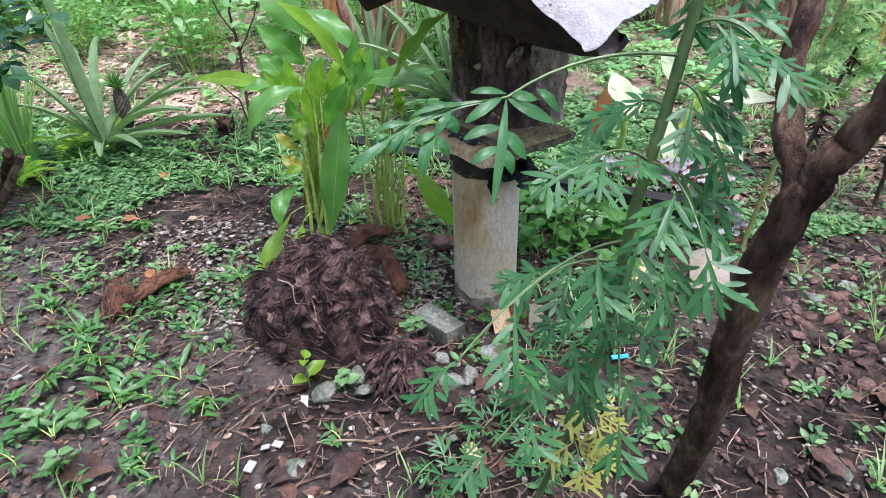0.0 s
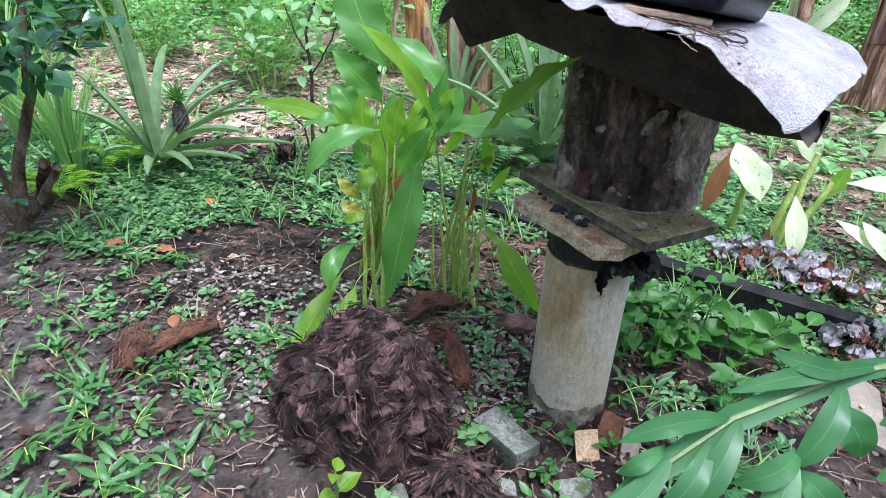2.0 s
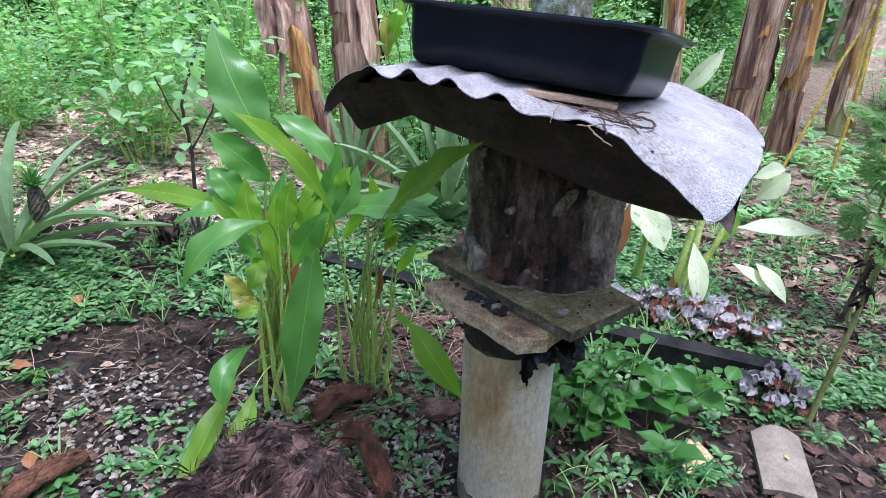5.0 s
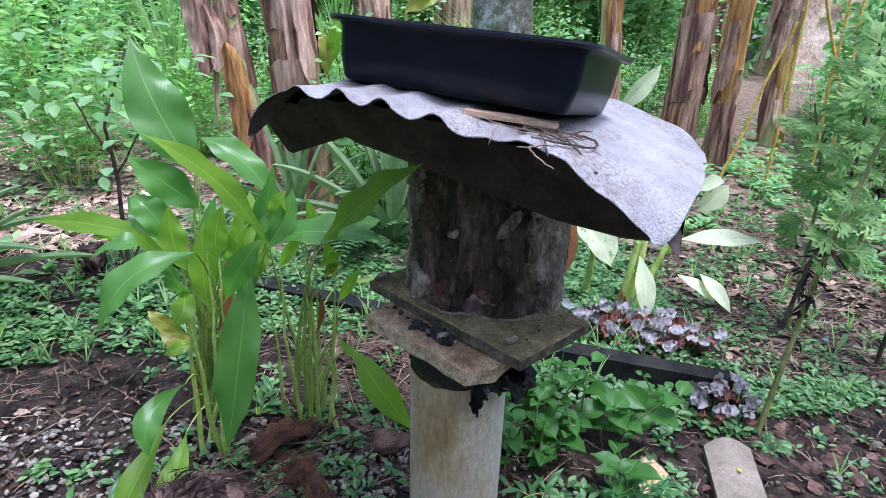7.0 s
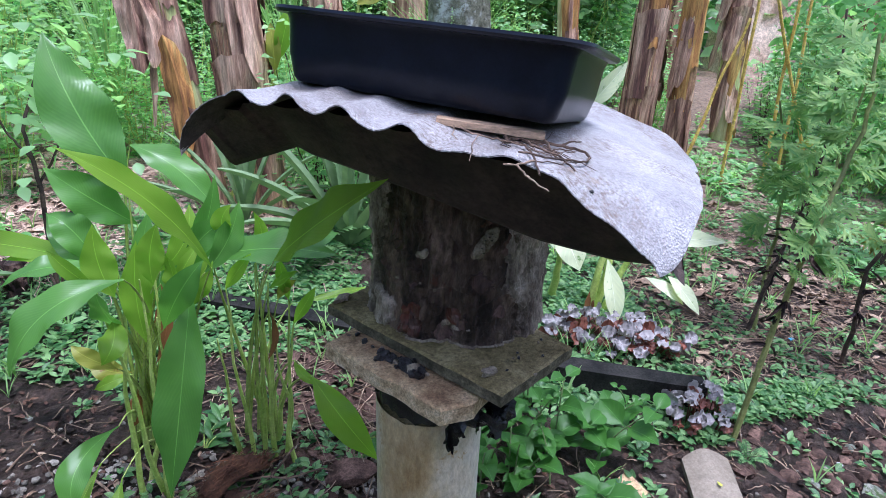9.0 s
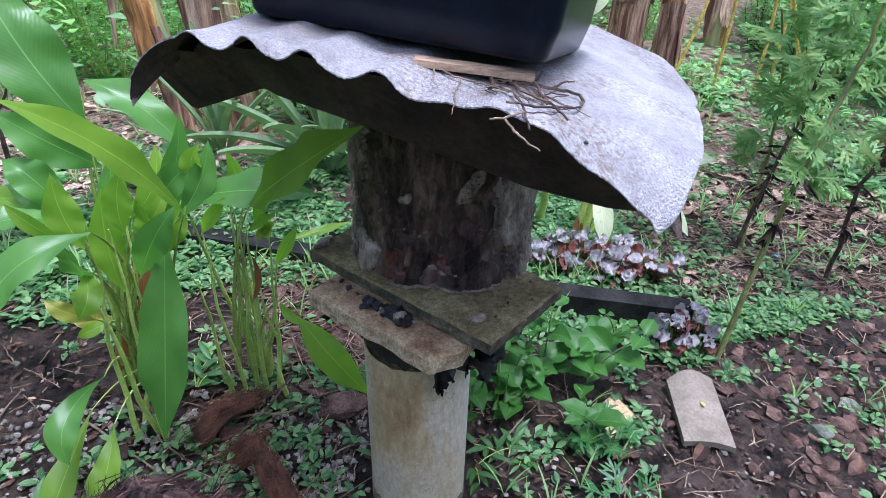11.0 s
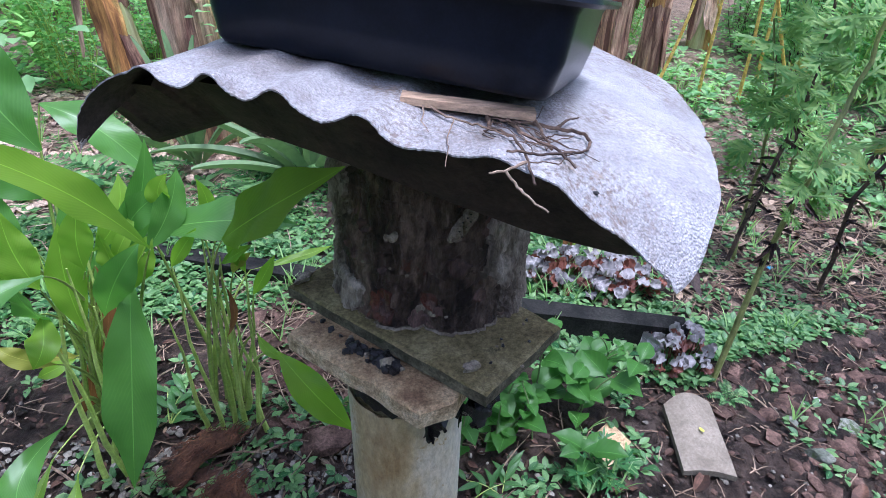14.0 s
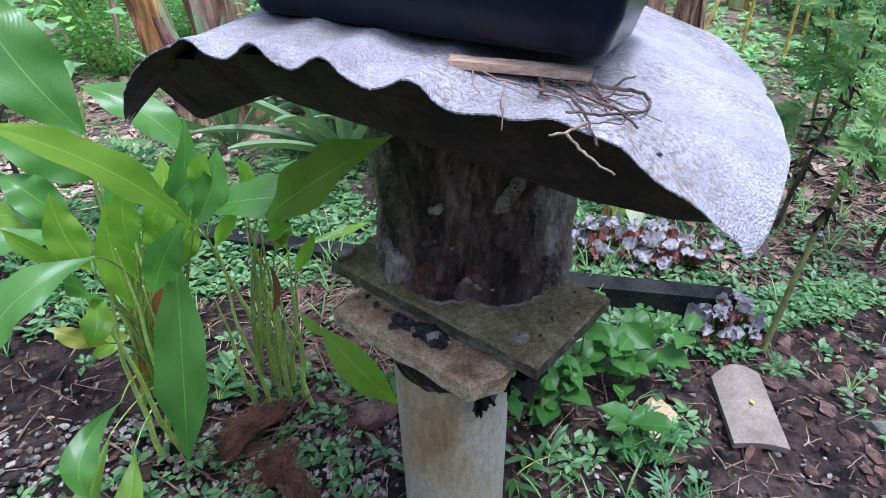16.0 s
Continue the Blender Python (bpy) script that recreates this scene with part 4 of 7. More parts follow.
def crumbs():
    spots = [((-0.016, 1.327), 0.5635, (0.016, 0.011, 0.007), MUD, "pale mud crumb lying on the upper slab"), ((0.155, 1.122), 0.5605, (0.012, 0.010, 0.008), MUD, "pale mud crumb lying on the upper slab"), ((0.085, 1.16), 0.5365, (0.005, 0.005, 0.003), MUD, "pale mud crumb lying on the lower slab"), ((0.035, 1.205), 0.540, (0.010, 0.009, 0.007), RESIN, "dark resin lump on the lower slab"), ((0.062, 1.185), 0.540, (0.010, 0.010, 0.008), RESIN, "dark resin lump on the lower slab"), ((0.012, 1.243), 0.539, (0.008, 0.006, 0.005), RESIN, "dark resin lump on the lower slab"), ((0.076, 1.172), 0.538, (0.008, 0.009, 0.006), RESIN, "dark resin lump on the lower slab"), ((0.048, 1.19), 0.539, (0.005, 0.005, 0.004), MUD, "pale mud crumb lying on the lower slab"), ((0.002, 1.262), 0.539, (0.005, 0.005, 0.004), RESIN, "dark resin lump on the lower slab"), ((0.20, 1.15), 0.558, (0.003, 0.003, 0.002), RESIN, "dark resin lump on the upper slab")]
    rnd = random.Random(12)
    for i in range(52):
        k = rnd.random() ** 0.7
        x, y = 0.022 + 0.052 * k + rnd.gauss(0, 0.006), 1.222 - 0.060 * k + rnd.gauss(0, 0.006)
        s = rnd.uniform(0.003, 0.0095) * (0.6 + 0.7 * k)
        spots.append(((x, y), 0.537 + s * 0.3, (s, s, s * 0.9), RESIN if rnd.random() < 0.93 else MUD, "dark resin lump on the lower slab"))
    for i in range(10):
        x, y = rnd.uniform(0.16, 0.25), rnd.uniform(1.11, 1.19)
        spots.append(((x, y), 0.5585, (0.0025, 0.0025, 0.002), rnd.choice((MUD, RESIN)), "tiny crumb lying on the upper slab"))
    for i, ((x, y), z, size, mat, lab) in enumerate(spots):
        m = Mesh()
        rock(m, (x, y, z + 0.0035 - size[2] * 0.1), tuple(q * 0.85 for q in size), i + 3, sub=2, rough=0.9, facets=6)
        solo("crumb", m, mat, lab, "crumb", "crumbs on the slabs")


post()
bag()
slabs()
log()
roof()
tub()
stick_and_roots()
crumbs()


# ---- turmeric clumps ----
def turmeric(label, foot, leaves, stems, group="turmeric clumps"):
    t = thing("turmeric_plant", label, "plant", group)
    f = V(foot[0], foot[1], G(*foot))
    for i, (mat, base, tip, width, sag, side, up, peak) in enumerate(leaves):
        m = Mesh()
        leaf(m, base, tip, width, sag * 1.3, side + random.uniform(-0.014, 0.014), up, 24, fold=0.10, peak=peak, wave=0.17, cross=8, twist=random.uniform(-0.5, 0.5), sharp=1.1)
        part("leaf", m, mat, t)
        m = Mesh()
        b = Vector(base)
        s = f + V(random.uniform(-0.035, 0.035), random.uniform(-0.03, 0.03), -0.01)
        d = unit(b - Vector(tip))
        c = V(s.x * 0.5 + b.x * 0.5, s.y * 0.5 + b.y * 0.5, max(b.z * 0.75 + s.z * 0.25, s.z + 0.04)) + d * 0.03
        line = bezier(s, c, b, 12)
        tube(m, line, 0.0055 if b.z > 0.3 else 0.0032, 0.0008, 7)
        part("stem", m, STEMG, t)
    for i, (a, b) in enumerate(stems):
        m = Mesh()
        a = Vector(a) + V(random.gauss(0, 0.012), random.gauss(0, 0.012), 0)
        tube(m, wander(a, b, 8, 0.016, i + foot[0] * 9), random.uniform(0.0046, 0.0064), 0.0012, 7)
        part("stem", m, STEMG, t)
        if i % 3 == 0:
            m = Mesh()
            d = V(random.uniform(-0.05, 0.05), random.uniform(-0.04, 0.03), random.uniform(0.05, 0.10))
            leaf(m, b, Vector(b) + d, 0.022, 0.01, 0, (0, -1, 0.4), 10, peak=0.5)
            part("leaf", m, LF_TURM, t, "narrow young leaf")
    return t


turmeric("tall bright green turmeric clump with broad ribbed leaves", (-0.390, 1.560), [
    (LF_TURMD, (-0.343, 1.520, 0.690), (-0.448, 1.590, 0.910), 0.098, 0.010, 0.006, (0.25, -1, 0.3), 0.45),
    (LF_TURM, (-0.205, 1.387, 0.598), (-0.312, 1.224, 0.818), 0.051, 0.024, 0.0, (0.5, -0.55, 0.7), 0.5),
    (LF_TURMD, (-0.345, 1.569, 0.740), (-0.209, 1.535, 0.618), 0.062, 0.016, 0.0, (0.2, -0.6, 0.8), 0.45),
    (LF_TURMD, (-0.350, 1.550, 0.610), (-0.450, 1.500, 0.722), 0.068, 0.012, 0.0, (0.4, -0.8, 0.5), 0.5),
    (LF_TURMD, (-0.242, 1.405, 0.560), (-0.294, 1.313, 0.236), 0.076, 0.014, 0.004, (0, -1, 0.15), 0.50),
    (LF_TURMD, (-0.300, 1.310, 0.620), (-0.424, 1.238, 0.528), 0.054, 0.030, 0.0, (-0.2, -0.7, 0.7), 0.5),
    (LF_TURM, (-0.400, 1.520, 0.545), (-0.700, 1.620, 0.564), 0.045, 0.016, 0.0, (0, -0.5, 0.9), 0.5),
    (LF_TURM, (-0.400, 1.510, 0.535), (-0.566, 1.550, 0.553), 0.039, 0.010, 0.0, (0, -0.5, 0.9), 0.5),
    (LF_TURM, (-0.338, 1.370, 0.565), (-0.351, 1.379, 0.674), 0.045, 0.0, 0.006, (0.2, -1, 0.1), 0.45),
    (LF_TURMD, (-0.395, 1.500, 0.540), (-0.484, 1.550, 0.634), 0.053, 0.012, 0.0, (0.3, -0.8, 0.5), 0.5),
    (LF_TURMD, (-0.225, 1.430, 0.570), (-0.172, 1.484, 0.668), 0.044, 0.004, 0.0, (0.4, -0.9, 0.2), 0.5),
    (LF_TURM, (-0.404, 1.360, 0.275), (-0.470, 1.168, 0.137), 0.053, 0.022, 0.0, (-0.1, -0.7, 0.6), 0.55),
    (LF_TURM, (-0.365, 1.330, 0.268), (-0.396, 1.230, 0.180), 0.045, 0.018, 0.0, (0, -0.8, 0.5), 0.55),
    (LF_YELLOW, (-0.385, 1.500, 0.350), (-0.446, 1.495, 0.388), 0.038, 0.006, 0.0, (0, -0.9, 0.5), 0.5),
    (LF_TURM, (-0.385, 1.490, 0.352), (-0.441, 1.475, 0.336), 0.024, 0.010, 0.0, (0, -0.7, 0.6), 0.5),
    (LF_DEAD, (-0.386, 1.520, 0.312), (-0.412, 1.500, 0.222), 0.036, 0.0, 0.0, (0.4, -1, 0.2), 0.5),
    (LF_DEAD, (-0.330, 1.530, 0.480), (-0.345, 1.520, 0.400), 0.030, 0.0, 0.0, (0.4, -1, 0.2), 0.5),
    (LF_TURMD, (-0.320, 1.500, 0.470), (-0.322, 1.540, 0.640), 0.042, 0.0, 0.010, (0.5, -1, 0.1), 0.5),
    (LF_TURMD, (-0.300, 1.480, 0.450), (-0.268, 1.500, 0.605), 0.042, 0.0, 0.0, (0.3, -1, 0.1), 0.5),
    (LF_TURM, (-0.265, 1.440, 0.500), (-0.212, 1.440, 0.592), 0.046, 0.006, 0.0, (0.4, -0.9, 0.3), 0.5),
    (LF_TURM, (-0.294, 1.403, 0.565), (-0.275, 1.403, 0.664), 0.039, 0.0, 0.01, (0.3, -1, 0.1), 0.5),
    (LF_DEAD, (-0.297, 1.446, 0.546), (-0.320, 1.426, 0.409), 0.018, 0.0, 0.0, (0.4, -1, 0.2), 0.5),
    (LF_TURM, (-0.191, 1.465, 0.612), (-0.179, 1.456, 0.672), 0.032, 0.0, 0.0, (0.2, -1, 0.2), 0.5),
    (LF_TURMD, (-0.281, 1.473, 0.523), (-0.206, 1.494, 0.709), 0.046, 0.01, 0.0, (0.5, -0.8, 0.2), 0.5),
    (LF_TURM, (-0.297, 1.454, 0.565), (-0.249, 1.491, 0.663), 0.041, 0.01, 0.0, (0.4, -0.9, 0.2), 0.5),
    (LF_TURMD, (-0.266, 1.474, 0.566), (-0.188, 1.465, 0.642), 0.044, 0.012, 0.0, (0.2, -0.7, 0.6), 0.5),
    (LF_TURM, (-0.341, 1.356, 0.537), (-0.343, 1.295, 0.499), 0.037, 0.012, 0.0, (0, -0.9, 0.4), 0.5),
    (LF_TURMD, (-0.386, 1.479, 0.555), (-0.454, 1.488, 0.652), 0.054, 0.02, 0.0, (0, -0.6, 0.8), 0.5),
    (LF_TURM, (-0.318, 1.401, 0.469), (-0.312, 1.417, 0.632), 0.046, 0.0, 0.01, (0.5, -1, 0.1), 0.5),
    (LF_TURMD, (-0.290, 1.404, 0.489), (-0.213, 1.377, 0.614), 0.046, 0.015, 0.0, (0.4, -0.8, 0.4), 0.5),
    (LF_TURM, (-0.275, 1.440, 0.515), (-0.286, 1.455, 0.596), 0.037, 0.0, 0.0, (-0.3, -1, 0.1), 0.5),
    (LF_TURMD, (-0.333, 1.374, 0.501), (-0.352, 1.346, 0.592), 0.046, 0.012, 0.0, (-0.4, -0.9, 0.3), 0.5),
    (LF_YELLOW, (-0.351, 1.363, 0.448), (-0.397, 1.342, 0.505), 0.026, 0.012, 0.0, (0, -0.7, 0.6), 0.5),
    (LF_TURMD, (-0.352, 1.326, 0.371), (-0.381, 1.215, 0.316), 0.041, 0.03, 0.0, (0, -0.7, 0.6), 0.55),
    (LF_TURMD, (-0.373, 1.438, 0.574), (-0.489, 1.385, 0.580), 0.041, 0.02, 0.0, (0, -0.5, 0.9), 0.5),
], [((-0.330, 1.419, 0.141), (-0.354, 1.354, 0.588)), ((-0.357, 1.408, 0.141), (-0.338, 1.398, 0.610)), ((-0.339, 1.445, 0.141), (-0.299, 1.453, 0.619)), ((-0.366, 1.433, 0.140), (-0.274, 1.448, 0.545)), ((-0.322, 1.403, 0.141), (-0.303, 1.376, 0.588)), ((-0.339, 1.401, 0.141), (-0.292, 1.386, 0.519))])

turmeric("slender turmeric clump with many upright green stalks", (-0.182, 1.545), [
    (LF_TURM, (-0.112, 1.362, 0.615), (0.034, 1.135, 0.803), 0.070, 0.012, 0.0, (-0.5, -0.6, 0.6), 0.5),
    (LF_TURMD, (-0.222, 1.470, 0.580), (-0.016, 1.432, 0.588), 0.070, 0.018, 0.0, (0.1, -0.6, 0.8), 0.5),
    (LF_TURM, (-0.072, 1.428, 0.362), (0.039, 1.368, 0.214), 0.056, 0.012, 0.0, (0.2, -0.8, 0.6), 0.45),
    (LF_TURM, (-0.156, 1.489, 0.560), (-0.152, 1.489, 0.648), 0.024, 0.0, 0.0, (0.2, -1, 0.2), 0.5),
    (LF_TURM, (-0.110, 1.575, 0.430), (0.036, 1.630, 0.430), 0.018, 0.010, 0.0, (0, -0.5, 0.9), 0.6),
    (LF_TURM, (-0.133, 1.439, 0.533), (-0.083, 1.419, 0.571), 0.023, 0.01, 0.0, (0, -0.6, 0.8), 0.5),
    (LF_DEAD, (-0.139, 1.473, 0.470), (-0.150, 1.462, 0.378), 0.012, 0.0, 0.0, (0, -1, 0.1), 0.5),
    (LF_YELLOW, (-0.122, 1.458, 0.501), (-0.088, 1.445, 0.543), 0.018, 0.0, 0.0, (0, -1, 0.1), 0.5),
    (LF_TURMD, (-0.134, 1.465, 0.567), (-0.017, 1.525, 0.592), 0.046, 0.015, 0.0, (0.1, -0.6, 0.8), 0.5),
    (LF_TURM, (-0.104, 1.477, 0.367), (-0.054, 1.429, 0.342), 0.017, 0.015, 0.0, (0, -0.7, 0.6), 0.5),
], [((-0.188, 1.475, 0.143), (-0.201, 1.448, 0.531)), ((-0.170, 1.482, 0.143), (-0.150, 1.437, 0.579)), ((-0.161, 1.483, 0.143), (-0.135, 1.456, 0.536)), ((-0.143, 1.485, 0.143), (-0.105, 1.469, 0.495)), ((-0.134, 1.495, 0.143), (-0.135, 1.482, 0.416)), ((-0.197, 1.478, 0.142), (-0.224, 1.446, 0.440)), ((-0.148, 1.502, 0.143), (-0.102, 1.495, 0.433))])


# ---- pineapple plants ----
def pineapple(label, foot, tips, width, fruit=None):
    t = thing("pineapple_plant", label, "plant", "pineapple plants")
    f = V(foot[0], foot[1], G(*foot) + 0.01)
    for tip in tips:
        m = Mesh()
        tip = Vector(tip)
        d = tip - f
        b = f + V(d.x * 0.04, d.y * 0.04, 0.02)
        leaf(m, b, tip, width * random.uniform(0.8, 1.1), 0.07 * d.length * random.uniform(0.6, 1.8), 0, unit(V(-d.x * 0.6, -d.y * 0.6, 0.8)), 14, fold=0.5, peak=0.34, cross=4, sharp=0.38)
        part("leaf", m, LF_PINE, t)
    if fruit:
        c = Vector(fruit)
        m = Mesh()
        tube(m, wander(f, c, 6, 0.01, 3), 0.014, 0.011, 8)
        part("stalk", m, STEMG, t)
        m = Mesh()
        n, rows = 22, 16
        vs = []
        for j in range(rows + 1):
            w = j / rows
            r = 0.024 * math.sin(math.pi * (0.12 + 0.8 * w)) ** 0.5
            for k in range(n):
                a = 2 * math.pi * (k + 0.5 * (j % 2)) / n
                rr = r * (1 + 0.12 * ((k + j) % 2))
                vs.append(c + V(math.cos(a) * rr, math.sin(a) * rr, 0.135 * w - 0.06))
        fs = [(j * n + k, j * n + (k + 1) % n, (j + 1) * n + (k + 1) % n, (j + 1) * n + k) for j in range(rows) for k in range(n)]
        m.add(vs, fs + [tuple(rows * n + k for k in range(n))])
        body = part("fruit", m, PINEFRUIT, t, "small dark unripe pineapple", smooth=False)
        m = Mesh()
        for i in range(34):
            a, e = i * 2.4, 0.25 + 1.1 * (i / 34)
            d = V(math.cos(a) * math.cos(e), math.sin(a) * math.cos(e), math.sin(e))
            b = c + V(0, 0, 0.072)
            leaf(m, b, b + d * (0.045 + 0.035 * i / 34), 0.011, 0.006, 0, (0, 0, 1), 5, fold=0.4, peak=0.3, cross=2)
        part("crown", m, LF_BACKD, body, "blue-green leafy crown")
    return t


_tips = [(-1.322, 1.95, 0.735), (-1.299, 2.0, 0.830), (-1.435, 2.2, 0.62), (-1.427, 2.25, 0.529), (-1.120, 2.25, 0.515), (-1.016, 2.15, 0.478), (-0.933, 2.05, 0.448), (-0.902, 2.1, 0.400), (-0.759, 1.95, 0.345), (-0.874, 1.85, 0.318), (-1.404, 1.9, 0.527), (-1.292, 1.8, 0.326), (-0.901, 1.95, 0.365), (-1.427, 1.85, 0.429), (-1.349, 2.3, 0.552), (-1.12, 1.74, 0.29), (-1.0, 1.78, 0.30)]
pineapple("grey-green pineapple plant bearing a small fruit", (-1.234, 1.95), _tips, 0.036, (-1.166, 2.02, 0.352))
_c = V(0.02, 2.35, G(0.02, 2.35))
pineapple("spiky grey-green pineapple plant behind the turmeric", (0.02, 2.35), [_c + V(math.cos(a) * r, math.sin(a) * r * 0.8, h) for a, r, h in ((2.9, 0.30, 0.42), (2.5, 0.22, 0.50), (3.3, 0.38, 0.30), (2.0, 0.16, 0.52), (1.4, 0.15, 0.50), (0.8, 0.25, 0.46), (0.2, 0.35, 0.38), (5.8, 0.40, 0.22), (5.2, 0.34, 0.30), (4.7, 0.25, 0.40), (4.2, 0.34, 0.26), (3.8, 0.38, 0.18), (3.0, 0.45, 0.14), (0.5, 0.42, 0.2), (5.5, 0.2, 0.48))], 0.045)


def grass_clump(label, foot, n, length, spread, width, mat=None):
    t = thing("grass_clump", label, "grass", "tall grass clumps")
    f = V(foot[0], foot[1], G(*foot))
    for i in range(n):
        m = Mesh()
        a = random.uniform(0, 6.28)
        l = length * random.uniform(0.55, 1.1)
        k = spread * random.uniform(0.2, 1.0)
        tip = f + V(math.cos(a) * l * k, math.sin(a) * l * k, l * (1 - k * k * 0.6))
        b = f + V(math.cos(a) * 0.03, math.sin(a) * 0.03, -0.005)
        leaf(m, b, tip, width * random.uniform(0.7, 1.2), 0.10 * l, 0, unit(V(-math.cos(a), -math.sin(a), 0.7)), 7, fold=0.3, peak=0.35, cross=2, sharp=0.7)
        part("blade", m, mat or LF_GRASS, t)
    return t


grass_clump("pale green lemongrass tuft beside the pineapple", (-1.442, 1.831, 0.219)[:2], 70, 0.46, 0.55, 0.012)
grass_clump("pale green grass tuft at the bed's far edge", (-1.75, 2.0), 60, 0.5, 0.55, 0.012)
grass_clump("loose pale grass tuft among shrubs", (-1.0, 3.5), 80, 0.8, 0.6, 0.014)
grass_clump("loose pale grass tuft among shrubs", (-0.25, 4.0), 90, 0.9, 0.7, 0.014)
grass_clump("loose pale grass tuft among shrubs", (0.75, 4.3), 90, 0.9, 0.7, 0.014)


# ---- cream-leaved plants behind the stand ----
def dieffenbachia(label, foot, stems, leaves):
    t = thing("dumb_cane", label, "plant", "cream-leaved plants")
    for i, (a, b) in enumerate(stems):
        m = Mesh()
        tube(m, wander(a, b, 7, 0.015, i), 0.013, 0.008, 8)
        part("stem", m, STEMG, t)
    for mat, base, tip, w, sag, up in leaves:
        m = Mesh()
        leaf(m, base, tip, w, sag, 0, up, 14, fold=0.1, peak=0.5, wave=0.06, cross=6)
        part("leaf", m, mat, t)
    return t


dieffenbachia("leafy plant with cream-white variegated leaves", (0.78, 1.99), [
    ((0.684, 1.937, 0.142), (0.712, 1.938, 0.367)), ((0.744, 1.959, 0.140), (0.823, 1.974, 0.359)), ((0.621, 2.045, 0.151), (0.596, 1.982, 0.335)), ((0.713, 1.949, 0.141), (0.757, 1.969, 0.441))], [
    (LF_DIEFF, (0.553, 1.916, 0.444), (0.599, 1.844, 0.338), 0.085, 0.01, (0, -0.8, 0.5)),
    (LF_DIEFF, (0.851, 1.960, 0.365), (1.075, 1.922, 0.367), 0.065, 0.01, (0, -0.5, 0.9)),
    (LF_DIEFF, (0.718, 1.927, 0.328), (0.729, 1.843, 0.165), 0.06, 0.01, (0, -0.9, 0.3)),
    (LF_DIEFF, (0.840, 1.923, 0.269), (0.917, 1.835, 0.221), 0.045, 0.01, (0.2, -0.6, 0.8)),
    (LF_DIEFF, (0.892, 1.894, 0.283), (0.945, 1.799, 0.208), 0.045, 0.012, (-0.2, -0.6, 0.8)),
    (LF_DIEFF, (0.909, 2.001, 0.436), (0.988, 1.999, 0.516), 0.065, 0.01, (0, -0.8, 0.5)),
    (LF_DIEFF, (0.600, 1.960, 0.725), (0.710, 1.968, 0.851), 0.05, 0.01, (0.3, -0.9, 0.3)),
    (LF_DIEFF, (0.777, 1.997, 0.397), (0.696, 2.010, 0.514), 0.07, 0.01, (0, -0.8, 0.4)),
    (LF_DIEFF, (0.898, 2.023, 0.496), (0.945, 1.958, 0.539), 0.06, 0.01, (0, -0.6, 0.7)),
    (LF_DIEFF, (0.528, 1.931, 0.465), (0.563, 1.868, 0.375), 0.075, 0.01, (0, -0.8, 0.5)),
    (LF_TURM, (0.820, 1.970, 0.315), (0.866, 2.002, 0.401), 0.045, 0.0, (0, -0.8, 0.5)),
    (LF_DEAD, (0.534, 1.976, 0.423), (0.490, 1.941, 0.248), 0.055, 0.0, (0, -1, 0.1)),
    (LF_DEAD, (0.682, 1.934, 0.226), (0.682, 1.919, 0.146), 0.03, 0.0, (0, -1, 0.1)),
])


# ---- silver-leaved bedding plants ----
def round_leaf(m, c, r, nor, seed, cup=0.25):
    """A small rounded, slightly cupped leaf."""
    nor = unit(nor)
    a = unit(nor.cross(V(0.3, 0.9, 0.1)))
    b = nor.cross(a)
    vs, uv = [Vector(c)], [(0.5, 0.5)]
    n = 9
    for ring, q in ((1, 0.55), (2, 1.0)):
        for k in range(n):
            t = 2 * math.pi * k / n + seed
            rr = r * q * (1 + 0.20 * math.cos(t - seed) - 0.45 * max(0, -math.cos(t - seed)) ** 8 + 0.14 * noise.noise(V(seed, k * 0.9, 0)))
            vs.append(Vector(c) + a * math.cos(t) * rr + b * math.sin(t) * rr * 0.85 + nor * (cup * rr * q + 0.15 * r * noise.noise(V(seed * 3, t, ring))))
            uv.append((0.5 + 0.5 * q * math.cos(t), 0.5 + 0.5 * q * math.sin(t)))
    fs = [(0, 1 + k, 1 + (k + 1) % n) for k in range(n)] + [(1 + k, 1 + n + k, 1 + n + (k + 1) % n, 1 + (k + 1) % n) for k in range(n)]
    m.add(vs, fs, uv)


def begonia(label, x0, y0, rx, ry, count, slope=0.0):
    t = thing("silver_leaf_plant", label, "plant", "silver-leaved plants")
    stems = Mesh()
    for i in range(count):
        q = math.sqrt(random.random())
        a = random.uniform(0, 6.28)
        x, y = x0 + rx * q * math.cos(a), y0 + ry * q * math.sin(a) + slope * rx * q * math.cos(a)
        z = G(x, y) + random.uniform(0.045, 0.10) * (1.15 - 0.5 * q)
        m = Mesh()
        red = random.random() < 0.44
        nor = V(random.gauss(0, 0.9), random.gauss(-0.9, 0.7), 0.9)
        r = random.uniform(0.013, 0.024)
        h = random.uniform(0, 6.28)
        b = V(x, y, z - (0.018 if red else 0))
        d = V(math.cos(h), math.sin(h), random.uniform(-0.5, 0.2)).normalized() * r * 1.9
        leaf(m, b - d * 0.5, b + d * 0.5, r * random.uniform(1.2, 1.8), random.uniform(-0.003, 0.004), 0, nor, 9, fold=random.uniform(-0.2, 0.3), peak=0.40, wave=0.45, cross=6, sharp=random.uniform(0.55, 0.85))
        part("leaf", m, LF_RED if red else LF_SILVER, t, "wine-red leaf" if red else "")
        tube(stems, [V(x0 + (x - x0) * 0.8, y0 + (y - y0) * 0.8, G(x, y) - 0.01), V(x, y, z)], 0.0016, 0.001, 4)
    part("stalk_mass", stems, LF_RED, t, kind="stuff")


